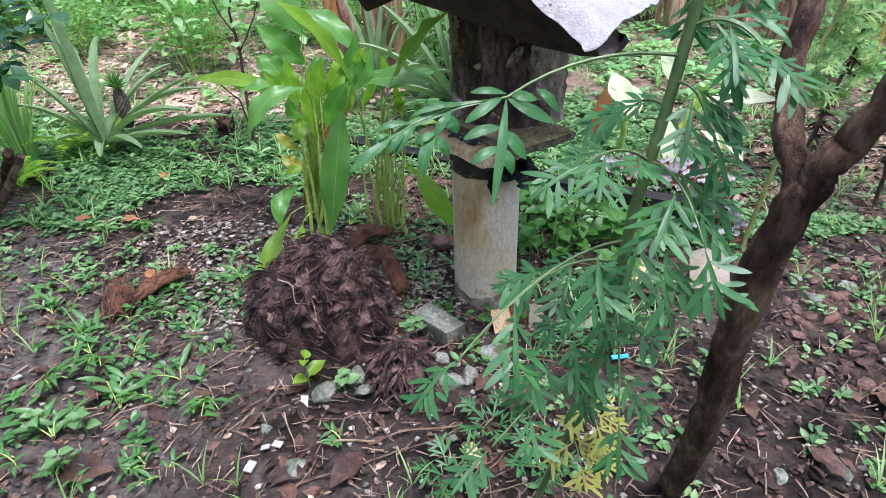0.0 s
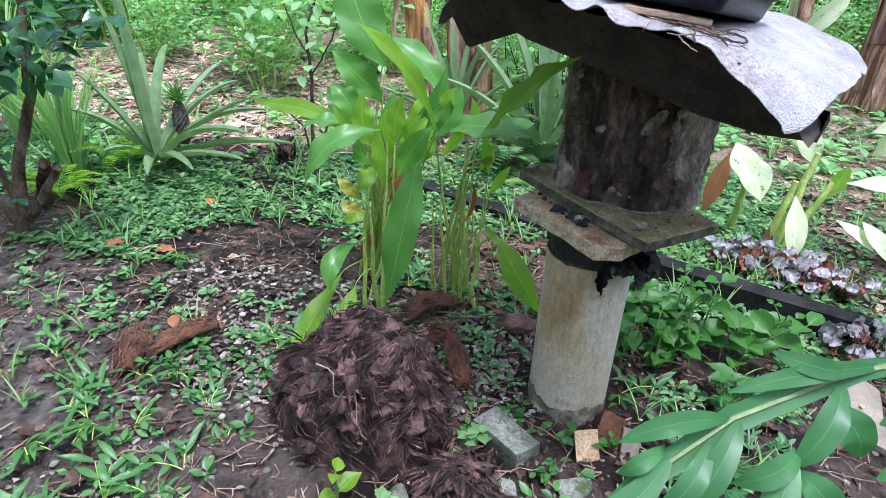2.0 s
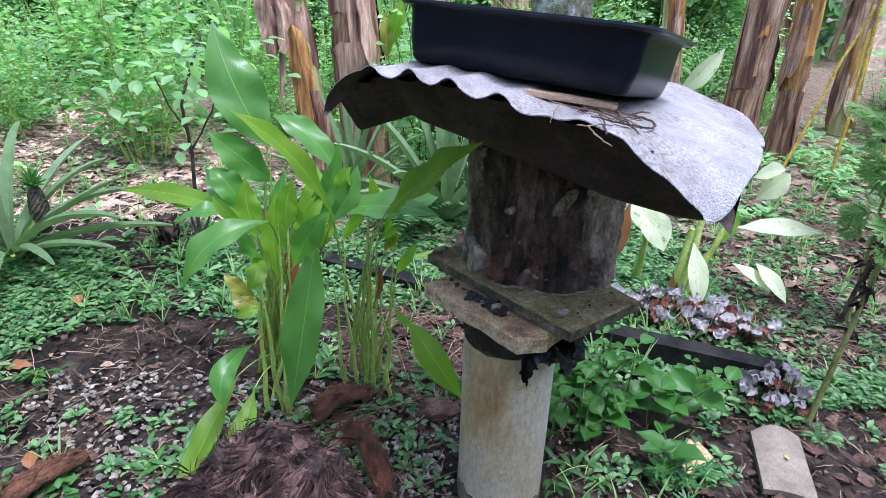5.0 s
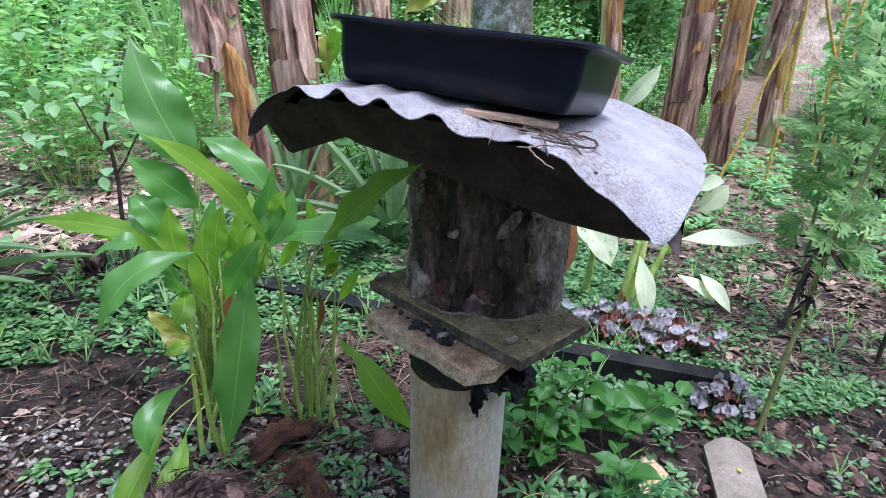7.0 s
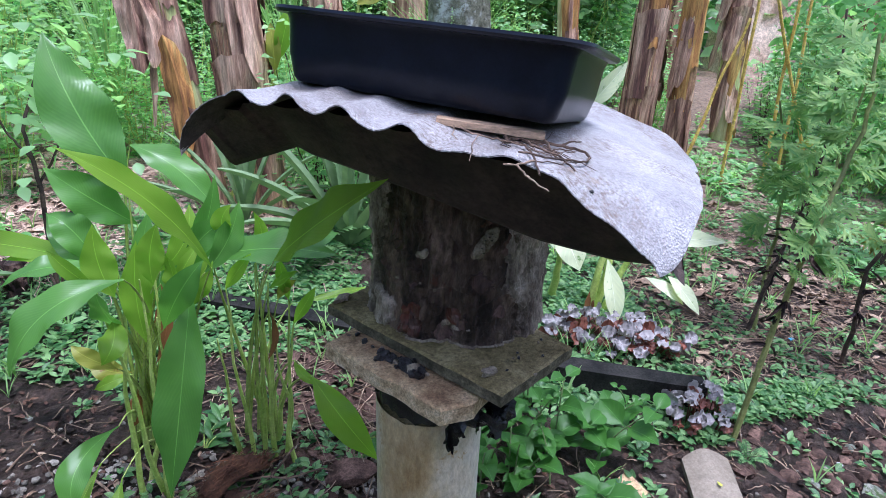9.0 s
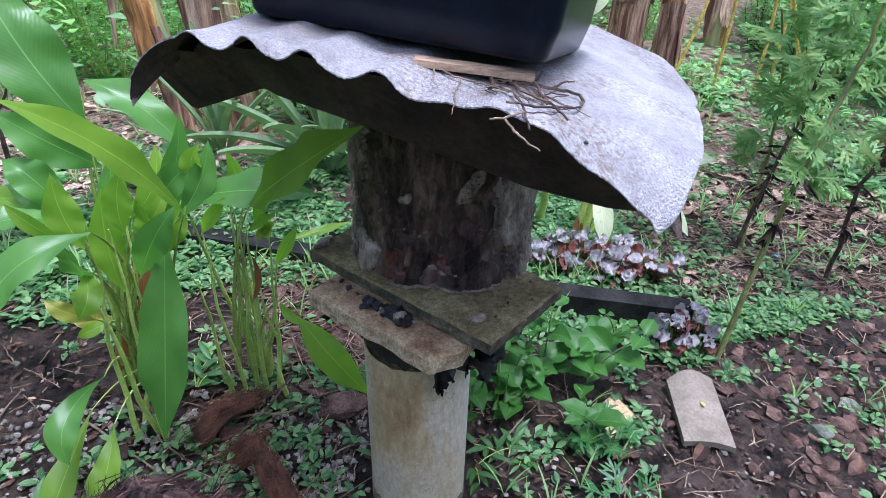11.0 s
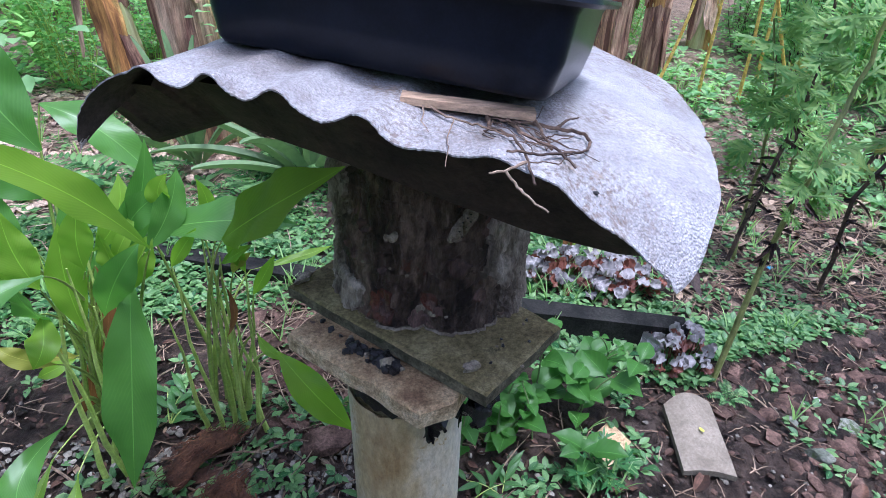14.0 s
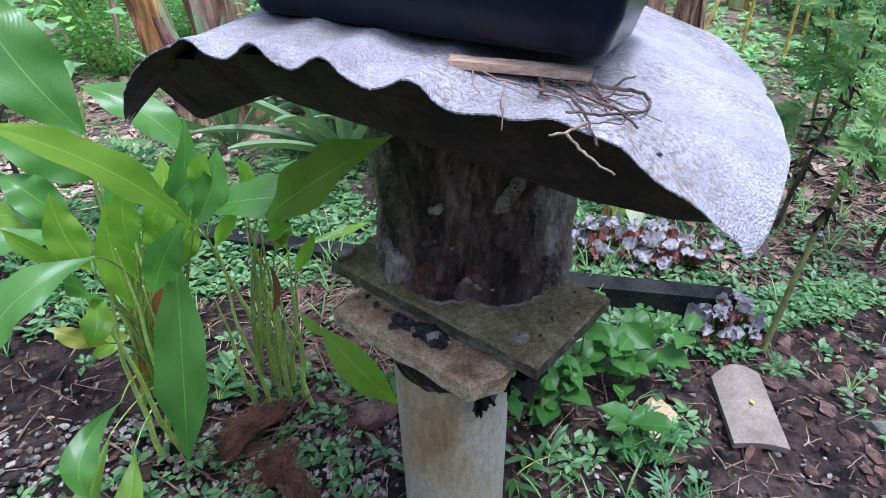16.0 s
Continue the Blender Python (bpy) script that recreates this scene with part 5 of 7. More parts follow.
begonia("low bed of silver leaves with wine-red undersides", 0.70, 1.79, 0.19, 0.085, 130, -0.25)
begonia("small silver and wine-red leafed plant by the tile", 0.765, 1.50, 0.085, 0.065, 46)


# ---- pointed, lobed leaves ----
def lobed_leaf(m, base, tip, width, up, pairs=3, lobes=2, fine=1.0):
    """A deeply cut leaf: pairs of forked fingers along a narrow winged midrib."""
    b, t = Vector(base), Vector(tip)
    d = t - b
    up = unit(Vector(up))
    c = (b + t) / 2 + up * d.length * 0.10 + unit(d.cross(up)) * d.length * random.uniform(-0.06, 0.06)
    mid = bezier(b, c, t, 12)
    blade(m, mid, width * 0.085 * fine, up, fold=0.1, peak=0.6, cross=2)

    def finger(p, e, w, forks):
        ln = (e - p).length
        f = unit(e - p)
        leaf(m, p, e, w, ln * random.uniform(-0.01, 0.03), random.gauss(0, 0.04) * ln, up, 8, fold=0.03, peak=0.55, cross=2, sharp=0.6)
        for q in range(forks):
            p2 = p.lerp(e, 0.22 + 0.24 * q + random.uniform(0, 0.06))
            s2 = 1 if q % 2 else -1
            out = unit(f * 0.85 + f.cross(up) * s2 * 0.7) * ln * random.uniform(0.42, 0.62)
            leaf(m, p2, p2 + out, w * 0.8, 0, random.gauss(0, 0.02) * ln, up, 6, fold=0.03, peak=0.5, cross=2, sharp=0.55)
    finger(mid[8], t, width * 0.085 * fine, lobes)
    for i in range(pairs):
        k = 0.30 + 0.42 * i / max(1, pairs - 1)
        p = mid[int(k * 12)]
        dd = unit(mid[min(12, int(k * 12) + 1)] - p)
        for sg in (-1, 1):
            side = unit(dd.cross(up)) * sg
            ln = width * (0.44 + 0.22 * math.sin(math.pi * (0.2 + 0.6 * i / max(1, pairs - 1)))) * random.uniform(0.8, 1.15)
            e = p + unit(side * 0.8 + dd * random.uniform(0.45, 0.85)) * ln - up * ln * random.uniform(0.0, 0.3)
            finger(p, e, ln * 0.175 * fine, lobes)


def mugwort():
    t = thing("mugwort_plant", "tall weed with deeply cut green leaves beside the tree", "plant")
    line = [V(0.160, 0.640, G(0.16, 0.64) - 0.01), V(0.200, 0.514, 0.482), V(0.200, 0.469, 0.647), V(0.198, 0.444, 0.758), V(0.217, 0.462, 0.841), V(0.224, 0.457, 0.918)]
    top = line[-1] + (line[-1] - line[-2]) * 1.6
    line.append(top)
    m = Mesh()
    tube(m, line, 0.0050, 0.0042, 10)
    part("stem", m, STEM_WEED, t, "ribbed green stem")

    def stem_at(z):
        for a, b in zip(line, line[1:]):
            if a.z <= z <= b.z:
                return a.lerp(b, (z - a.z) / (b.z - a.z))
        return top.copy()

    def branch(z, tip, n, lw, droop=0.03, mat=LF_MUG):
        s, e = stem_at(z), Vector(tip)
        e = e + unit(s - e) * lw * 0.9
        c = (s + e) / 2 + V(0, 0, droop)
        pts = bezier(s, c, e, 14)
        m = Mesh()
        tube(m, pts, 0.0015, 0.0008, 5)
        br = part("branch", m, STEM_WEED, t)
        for i in range(n):
            k = 0.25 + 0.75 * i / max(1, n - 1)
            p = pts[min(14, int(k * 14))]
            d = unit(pts[min(14, int(k * 14) + 1)] - pts[max(0, int(k * 14) - 1)])
            sg = 1 if i % 2 else -1
            last = i == n - 1
            side = unit(d.cross(V(0, 0, 1))) * sg
            out = d if last else unit(d * 0.65 + side * 0.75 + V(0, 0, random.uniform(-0.55, 0.05)))
            l = lw * 0.9 * (0.95 if last else random.uniform(0.8, 1.15))
            mm = Mesh()
            lobed_leaf(mm, p, p + out * l + V(0, 0, 0 if last else -0.15 * l), l * 0.80, V(random.uniform(-0.4, 0.4), -0.35 + random.uniform(-0.3, 0.3), 1), 3, 1, 1.12)
            part("leaf", mm, mat, br)

    # the long cut leaf that reaches furthest out from the stem, lobe by lobe
    rib = [V(*q) for q in [(0.093, 0.423, 0.864), (0.057, 0.411, 0.862), (0.028, 0.397, 0.855), (0.008, 0.384, 0.845), (-0.009, 0.37, 0.835)]]
    m = Mesh()
    tube(m, bezier(stem_at(0.880), (0.150, 0.450, 0.893), rib[0], 8) + rib[1:], 0.0017, 0.0006, 6)
    br = part("branch", m, STEM_WEED, t)
    mm = Mesh()
    blade(mm, rib, 0.006, (-0.15, -0.75, 0.65), fold=0.08, peak=0.5, cross=2, sharp=0.4)
    part("leaf", mm, LF_MUG, br, "winged midrib of the cut leaf")
    for base, tip, w in (((0.092, 0.422, 0.863), (0.081, 0.371, 0.805), 0.0068), ((0.089, 0.408, 0.847), (0.062, 0.397, 0.843), 0.0077), ((0.087, 0.399, 0.837), (0.067, 0.387, 0.830), 0.0077), ((0.092, 0.407, 0.845), (0.105, 0.397, 0.828), 0.0089), ((0.090, 0.398, 0.835), (0.095, 0.388, 0.821), 0.0077), ((0.054, 0.409, 0.860), (0.042, 0.394, 0.846), 0.0066), ((0.043, 0.396, 0.848), (0.035, 0.375, 0.826), 0.0089), ((0.050, 0.404, 0.856), (0.058, 0.399, 0.847), 0.0085), ((0.043, 0.394, 0.845), (0.052, 0.388, 0.835), 0.0077), ((0.044, 0.397, 0.849), (0.029, 0.389, 0.844), 0.0058), ((0.030, 0.398, 0.855), (0.017, 0.381, 0.839), 0.0062), ((0.023, 0.393, 0.852), (0.011, 0.380, 0.840), 0.0054), ((0.028, 0.397, 0.855), (0.003, 0.388, 0.852), 0.0050), ((0.015, 0.389, 0.849), (-0.012, 0.368, 0.834), 0.0074), ((0.013, 0.390, 0.851), (0.003, 0.384, 0.847), 0.0039), ((0.057, 0.411, 0.862), (0.037, 0.409, 0.866), 0.0050), ((0.089, 0.421, 0.864), (0.063, 0.405, 0.852), 0.0081), ((0.092, 0.423, 0.866), (0.067, 0.418, 0.869), 0.0054), ((0.065, 0.414, 0.862), (0.027, 0.401, 0.859), 0.0046), ((0.093, 0.422, 0.863), (0.126, 0.418, 0.846), 0.0089), ((0.095, 0.424, 0.865), (0.114, 0.426, 0.861), 0.0077), ((0.114, 0.429, 0.867), (0.129, 0.423, 0.852), 0.0066)):
        mm = Mesh()
        leaf(mm, base, tip, w, 0.004, random.uniform(-0.002, 0.002), (-0.15, -0.75, 0.65), 12, fold=0.05, peak=0.52, wave=0.10, cross=4, sharp=0.66)
        part("leaf", mm, LF_MUG, br)
    branch(0.800, (0.105, 0.403, 0.822), 4, 0.060, 0.020)
    branch(0.730, (0.013, 0.307, 0.687), 4, 0.064, 0.045)
    branch(0.700, (0.083, 0.413, 0.714), 4, 0.060, 0.020)
    branch(0.640, (0.097, 0.385, 0.620), 4, 0.064, 0.030)
    branch(0.560, (0.044, 0.327, 0.570), 4, 0.064, 0.030)
    branch(0.660, (0.190, 0.334, 0.555), 4, 0.068, 0.030)
    branch(0.740, (0.232, 0.356, 0.722), 4, 0.064, 0.030)
    branch(0.800, (0.256, 0.340, 0.735), 4, 0.068, 0.030)
    branch(0.860, (0.266, 0.392, 0.807), 4, 0.064, 0.020)
    branch(0.900, (0.300, 0.449, 0.884), 4, 0.064, 0.020)
    branch(0.900, (0.293, 0.383, 0.889), 4, 0.058, 0.020)
    branch(0.450, (0.209, 0.444, 0.504), 4, 0.054, 0.020, LF_YELLOW)
    branch(0.380, (0.187, 0.421, 0.453), 4, 0.054, 0.020, LF_YELLOW)
    branch(0.840, (0.192, 0.573, 0.794), 4, 0.058, 0.020)
    branch(0.930, (0.193, 0.500, 0.928), 3, 0.058, 0.010)
    branch(0.950, (0.285, 0.520, 0.919), 3, 0.058, 0.010)


mugwort()


def seedling_patch(label, spots, size):
    t = thing("mugwort_seedling", label, "plant", "lobed seedlings")
    for i, p in enumerate(spots):
        m = Mesh()
        for k in range(5):
            a = k * 1.256 + i
            d = V(math.cos(a), math.sin(a), 0.55)
            b = Vector(p) + V(0, 0, 0.01)
            lobed_leaf(m, b, b + d * size, size * 0.7, (-d.x * 0.4, -d.y * 0.4, 1), 3, 1)
        part("leaves", m, LF_MUG, t, kind="stuff")


seedling_patch("young lobed weed spreading over the soil by the tree", [(0.101, 0.804, 0.085), (0.19, 0.721, 0.076), (0.026, 0.693, 0.08), (0.34, 1.062, 0.094), (0.434, 1.135, 0.095), (0.265, 1.01, 0.093), (0.454, 1.27, 0.104)], 0.075)


# ---- slender trees ----
def small_tree(label, limbs, mat, leaves):
    t = thing("small_tree", label, "tree", "slender trees")
    for i, (pts, r0, r1) in enumerate(limbs):
        m = Mesh()
        line = []
        for a, b in zip(pts, pts[1:]):
            line += wander(a, b, 6, 0.006, i * 3 + len(line))[:-1]
        line.append(Vector(pts[-1]))
        tube(m, line, r0, r1, 14, 0.35)
        part("trunk" if i == 0 else "limb", m, mat, t)
    for i, (p, r, n, size, lm) in enumerate(leaves):
        for k in range(n):
            m = Mesh()
            b = Vector(p) + V(random.gauss(0, r), random.gauss(0, r), random.gauss(0, r * 0.7))
            d = V(random.gauss(0, 1), random.gauss(-0.2, 1), random.gauss(-0.2, 0.5)).normalized()
            leaf(m, b, b + d * size * random.uniform(0.7, 1.2), size * 0.55, size * 0.05, 0, (0, -0.2, 1), 6, fold=0.12, peak=0.5, cross=2)
            part("leaf", m, lm, t)
    return t


small_tree("slender forked tree trunk with rough brown bark", [
    ([(0.415, 0.700, 0.04), (0.384, 0.590, 0.327), (0.353, 0.526, 0.564), (0.351, 0.510, 0.670), (0.364, 0.505, 0.743)], 0.0215, 0.0165),
    ([(0.363, 0.506, 0.739), (0.356, 0.543, 0.790), (0.364, 0.580, 0.847), (0.382, 0.607, 0.919)], 0.0135, 0.0115),
    ([(0.364, 0.505, 0.743), (0.372, 0.498, 0.765), (0.385, 0.492, 0.799), (0.401, 0.475, 0.859)], 0.015, 0.0125)], TRUNK, [])
small_tree("small garden tree with grey crooked stems and dark leaves", [
    ([(-1.34, 1.483, 0.19), (-1.286, 1.49, 0.399), (-1.188, 1.49, 0.576), (-1.147, 1.5, 0.81)], 0.017, 0.008),
    ([(-1.318, 1.49, 0.237), (-1.325, 1.47, 0.402), (-1.262, 1.46, 0.642), (-1.234, 1.46, 0.787)], 0.009, 0.0055),
    ([(-1.322, 1.48, 0.224), (-1.347, 1.44, 0.334), (-1.404, 1.42, 0.469)], 0.0085, 0.0055),
    ([(-1.309, 1.49, 0.238), (-1.225, 1.48, 0.331), (-1.157, 1.47, 0.408)], 0.012, 0.010)], TRUNK_GREY,
    [((-1.151, 1.49, 0.668), 0.045, 26, 0.06, LF_DARK), ((-1.212, 1.47, 0.699), 0.06, 40, 0.06, LF_DARK), ((-1.254, 1.46, 0.624), 0.03, 8, 0.05, LF_DARK), ((-1.123, 1.47, 0.801), 0.10, 60, 0.07, LF_DARK), ((-1.362, 1.47, 0.686), 0.09, 50, 0.07, LF_DARK), ((-1.294, 1.45, 0.454), 0.02, 3, 0.035, LF_DARK), ((-1.269, 1.45, 0.322), 0.01, 2, 0.04, LF_DARK)])
small_tree("bare dark sapling with thin reddish twigs", [
    ([(-0.726, 2.031, 0.204), (-0.719, 2.062, 0.524), (-0.729, 2.066, 0.661), (-0.679, 2.146, 0.844)], 0.006, 0.003),
    ([(-0.721, 2.064, 0.586), (-0.750, 2.046, 0.650), (-0.785, 2.047, 0.750)], 0.003, 0.002),
    ([(-0.725, 2.062, 0.524), (-0.649, 2.071, 0.644), (-0.602, 2.058, 0.734)], 0.003, 0.002),
    ([(-0.706, 2.014, 0.203), (-0.745, 2.037, 0.371), (-0.796, 2.017, 0.437)], 0.004, 0.002),
    ([(-0.743, 2.048, 0.206), (-0.689, 2.088, 0.367), (-0.661, 2.092, 0.433)], 0.004, 0.002)], STEMB,
    [((-0.694, 2.105, 0.782), 0.12, 60, 0.05, LF_BACK), ((-0.785, 2.047, 0.750), 0.10, 40, 0.05, LF_BACK), ((-0.599, 2.059, 0.748), 0.10, 40, 0.05, LF_BACK)])


# ---- ferny marigold bush ----
def ferny_bush(label, stems):
    t = thing("marigold_bush", label, "bush", "ferny bushes")
    for i, (pts, r, n, size) in enumerate(stems):
        m = Mesh()
        line = []
        for a, b in zip(pts, pts[1:]):
            line += wander(a, b, 5, 0.01, i * 5 + len(line))[:-1]
        line.append(Vector(pts[-1]))
        tube(m, line, r, r * 0.4, 7)
        st = part("stem", m, CANE_GREEN if i % 2 == 0 else STEMB, t)
        for k in range(n):
            q = 0.42 + 0.58 * random.random()
            p = line[int(q * (len(line) - 1))]
            a = random.uniform(0, 6.28)
            d = V(math.cos(a), math.sin(a) * 0.8, random.uniform(-0.3, 0.55)).normalized()
            m = Mesh()
            l = size * 0.8 * random.uniform(0.6, 1.25)
            lobed_leaf(m, p + d * l * 0.1, p + d * l, l * 0.72, (random.gauss(0, 0.3), -0.6, 0.7), 4, 2, 0.95)
            part("leaf", m, LF_FERNY if random.random() < 0.97 else LF_YELLOW, st)
        m = Mesh()
        for k in range(26):
            p = line[int(random.uniform(0.22, 0.5) * (len(line) - 1))]
            d = V(random.gauss(0, 0.6), random.gauss(0, 0.6), -random.random()).normalized() * random.uniform(0.02, 0.06)
            leaf(m, p, p + d, 0.008, 0.004, random.gauss(0, 0.004), (random.gauss(0, 1), -1, 0.2), 5, fold=0.6, wave=0.4, cross=2)
        part("withered_tuft", m, FIBRE, st, "withered brown leaves on the stalk", kind="stuff")
    return t


ferny_bush("tall ferny marigold bush with thin green stalks", [
    ([(0.822, 1.440, 0.101), (0.873, 1.469, 0.399), (0.850, 1.419, 0.594), (0.913, 1.444, 0.784), (0.915, 1.475, 0.948)], 0.0070, 40, 0.11),
    ([(1.128, 1.823, 0.116), (1.165, 1.821, 0.368), (1.192, 1.805, 0.567), (1.178, 1.808, 0.809), (1.167, 1.831, 0.988)], 0.0065, 44, 0.115),
    ([(1.168, 1.841, 0.115), (1.192, 1.880, 0.307), (1.177, 1.882, 0.544), (1.095, 1.882, 0.770)], 0.006, 36, 0.11),
    ([(1.319, 1.676, 0.093), (1.263, 1.648, 0.403), (1.380, 1.600, 0.750), (1.500, 1.620, 1.050)], 0.0065, 44, 0.115)])
ferny_bush("ferny marigold bush by the far path", [
    ([(1.75, 2.3, 0.12), (1.72, 2.28, 0.5), (1.78, 2.3, 0.95)], 0.008, 46, 0.14), ([(1.95, 2.2, 0.11), (2.0, 2.15, 0.5), (2.1, 2.2, 0.9)], 0.008, 46, 0.14)])


# ---- small fern by the tree's foot ----
def fern(label, foot, n, length, seed, mat=None):
    rnd = random.Random(seed)
    t = thing("fern", label, "fern", "ferns")
    f = V(foot[0], foot[1], G(*foot))
    for i in range(n):
        a = i * 6.28 / n + rnd.uniform(-0.3, 0.3)
        l = length * rnd.uniform(0.7, 1.1)
        tip = f + V(math.cos(a) * l * 0.8, math.sin(a) * l * 0.8, l * rnd.uniform(0.1, 0.5))
        line = bezier(f, f + V(math.cos(a) * l * 0.3, math.sin(a) * l * 0.3, l * 0.6), tip, 16)
        m = Mesh()
        tube(m, line, 0.0012, 0.0006, 4)
        for k in range(3, 17):
            d = unit(line[min(16, k + 1)] - line[k - 1])
            for sg in (-1, 1):
                sd = unit(d.cross(V(0, 0, 1))) * sg
                ll = l * 0.20 * math.sin(math.pi * (0.15 + 0.8 * k / 17))
                leaf(m, line[k], line[k] + (sd + d * 0.35) * ll, ll * 0.32, 0, 0, (0, 0, 1), 3, fold=0.1, peak=0.4, cross=2)
        part("frond", m, mat or LF_TURM, t)


fern("small bright green fern under the tree", (-1.386, 1.693, 0.207)[:2], 9, 0.16, 3)
fern("small bright green fern beside the pineapple", (-1.339, 1.939, 0.222)[:2], 8, 0.20, 4)
fern("tiny fern beside the roof tile", (0.814, 1.379), 7, 0.055, 5, LF_WEED)

for x, y, k in ((-0.32, 2.5, 0.8), (0.12, 2.45, 0.75)):
    c = V(x, y, G(x, y))
    pineapple("spiky grey-green pineapple plant behind the turmeric", (x, y), [c + V(math.cos(a) * r * k, math.sin(a) * r * 0.8 * k, h * k) for a, r, h in ((2.9, 0.30, 0.42), (2.4, 0.22, 0.50), (3.4, 0.40, 0.26), (1.9, 0.16, 0.52), (1.2, 0.15, 0.50), (0.6, 0.25, 0.46), (0.1, 0.36, 0.34), (5.8, 0.40, 0.24), (5.1, 0.34, 0.32), (4.6, 0.25, 0.42), (4.0, 0.36, 0.26), (5.5, 0.2, 0.48))], 0.028)
fern("feathery green fern behind the turmeric", (-0.10, 2.30), 10, 0.26, 6, LF_WEED)
fern("feathery green fern behind the turmeric", (-0.50, 2.35), 10, 0.28, 7, LF_WEED)


# ---- edging beam, tile and rubble ----
def edging():
    m = Mesh()
    plate(m, [(-0.46, 2.065), (0.42, 1.665), (0.80, 1.525), (0.815, 1.568), (0.44, 1.712), (-0.44, 2.11)], [0.13, 0.08, 0.06, 0.06, 0.08, 0.13], [0.218, 0.190, 0.178, 0.180, 0.192, 0.220], 0.004, 5, 16, 0.006)
    return solo("edging_beam", m, EDGING, "long dark concrete edging beam half sunk in soil", "edging")


def ridge_tile():
    t = thing("roof_tile", "curved grey-beige cement ridge tile lying on soil", "tile")
    A, B, C, D = V(0.656, 1.378, 0), V(0.756, 1.368, 0), V(0.706, 1.206, 0), V(0.614, 1.236, 0)
    n, k = 14, 12
    m = Mesh()
    top, low = [], []
    for j in range(n + 1):
        w = j / n
        l, r = A.lerp(D, w), B.lerp(C, w)
        for i in range(k + 1):
            u = i / k
            p = l.lerp(r, u)
            ar = math.sin(math.pi * u)
            if j == 0:
                p = p + unit(A - D) * 0.020 * ar
            z = G(p.x, p.y) + 0.010 + 0.008 * ar + 0.006 * (1 - w)
            top.append(V(p.x, p.y, z + 0.010 + 0.001 * noise.noise(p * 40)))
            low.append(V(p.x, p.y, z - 0.003))
    w = k + 1
    q = len(top)
    fs = []
    for j in range(n):
        for i in range(k):
            a = j * w + i
            fs += [(a, a + 1, a + w + 1, a + w), (q + a, q + a + w, q + a + w + 1, q + a + 1)]
    rim = list(range(w)) + [j * w + k for j in range(1, n + 1)] + [n * w + i for i in range(k - 1, -1, -1)] + [j * w for j in range(n - 1, 0, -1)]
    fs += [(b, a, q + a, q + b) for a, b in zip(rim, rim[1:] + rim[:1])]
    m.add(top + low, fs)
    part("tile", m, TILE, t, smooth=False)
    m = Mesh()
    rock(m, (0.690, 1.30, 0.133), (0.007, 0.004, 0.001), 2, sub=1)
    solo("petal", m, LF_YELLOW, "small orange petal lying on the tile", "petal")


def slab_piece(name, centre, size, turn, tilt, thick, mat, label, cat, group=""):
    """A flat broken piece, lying or leaning on the soil."""
    m = Mesh()
    k = random.uniform(0.75, 1.0)
    plate(m, [(-size[0] / 2, -size[1] / 2), (size[0] / 2 * k, -size[1] / 2), (size[0] / 2, size[1] / 2 * k), (-size[0] / 2 * k, size[1] / 2)], 0.0, thick, 0.0015, random.uniform(0, 9), 6, 0.004)
    mt = pose(centre[0], centre[1], centre[2], tilt[0], tilt[1], turn)
    m.v = [tuple(mt @ Vector(p)) for p in m.v]
    return solo(name, m, mat, label, cat, group)


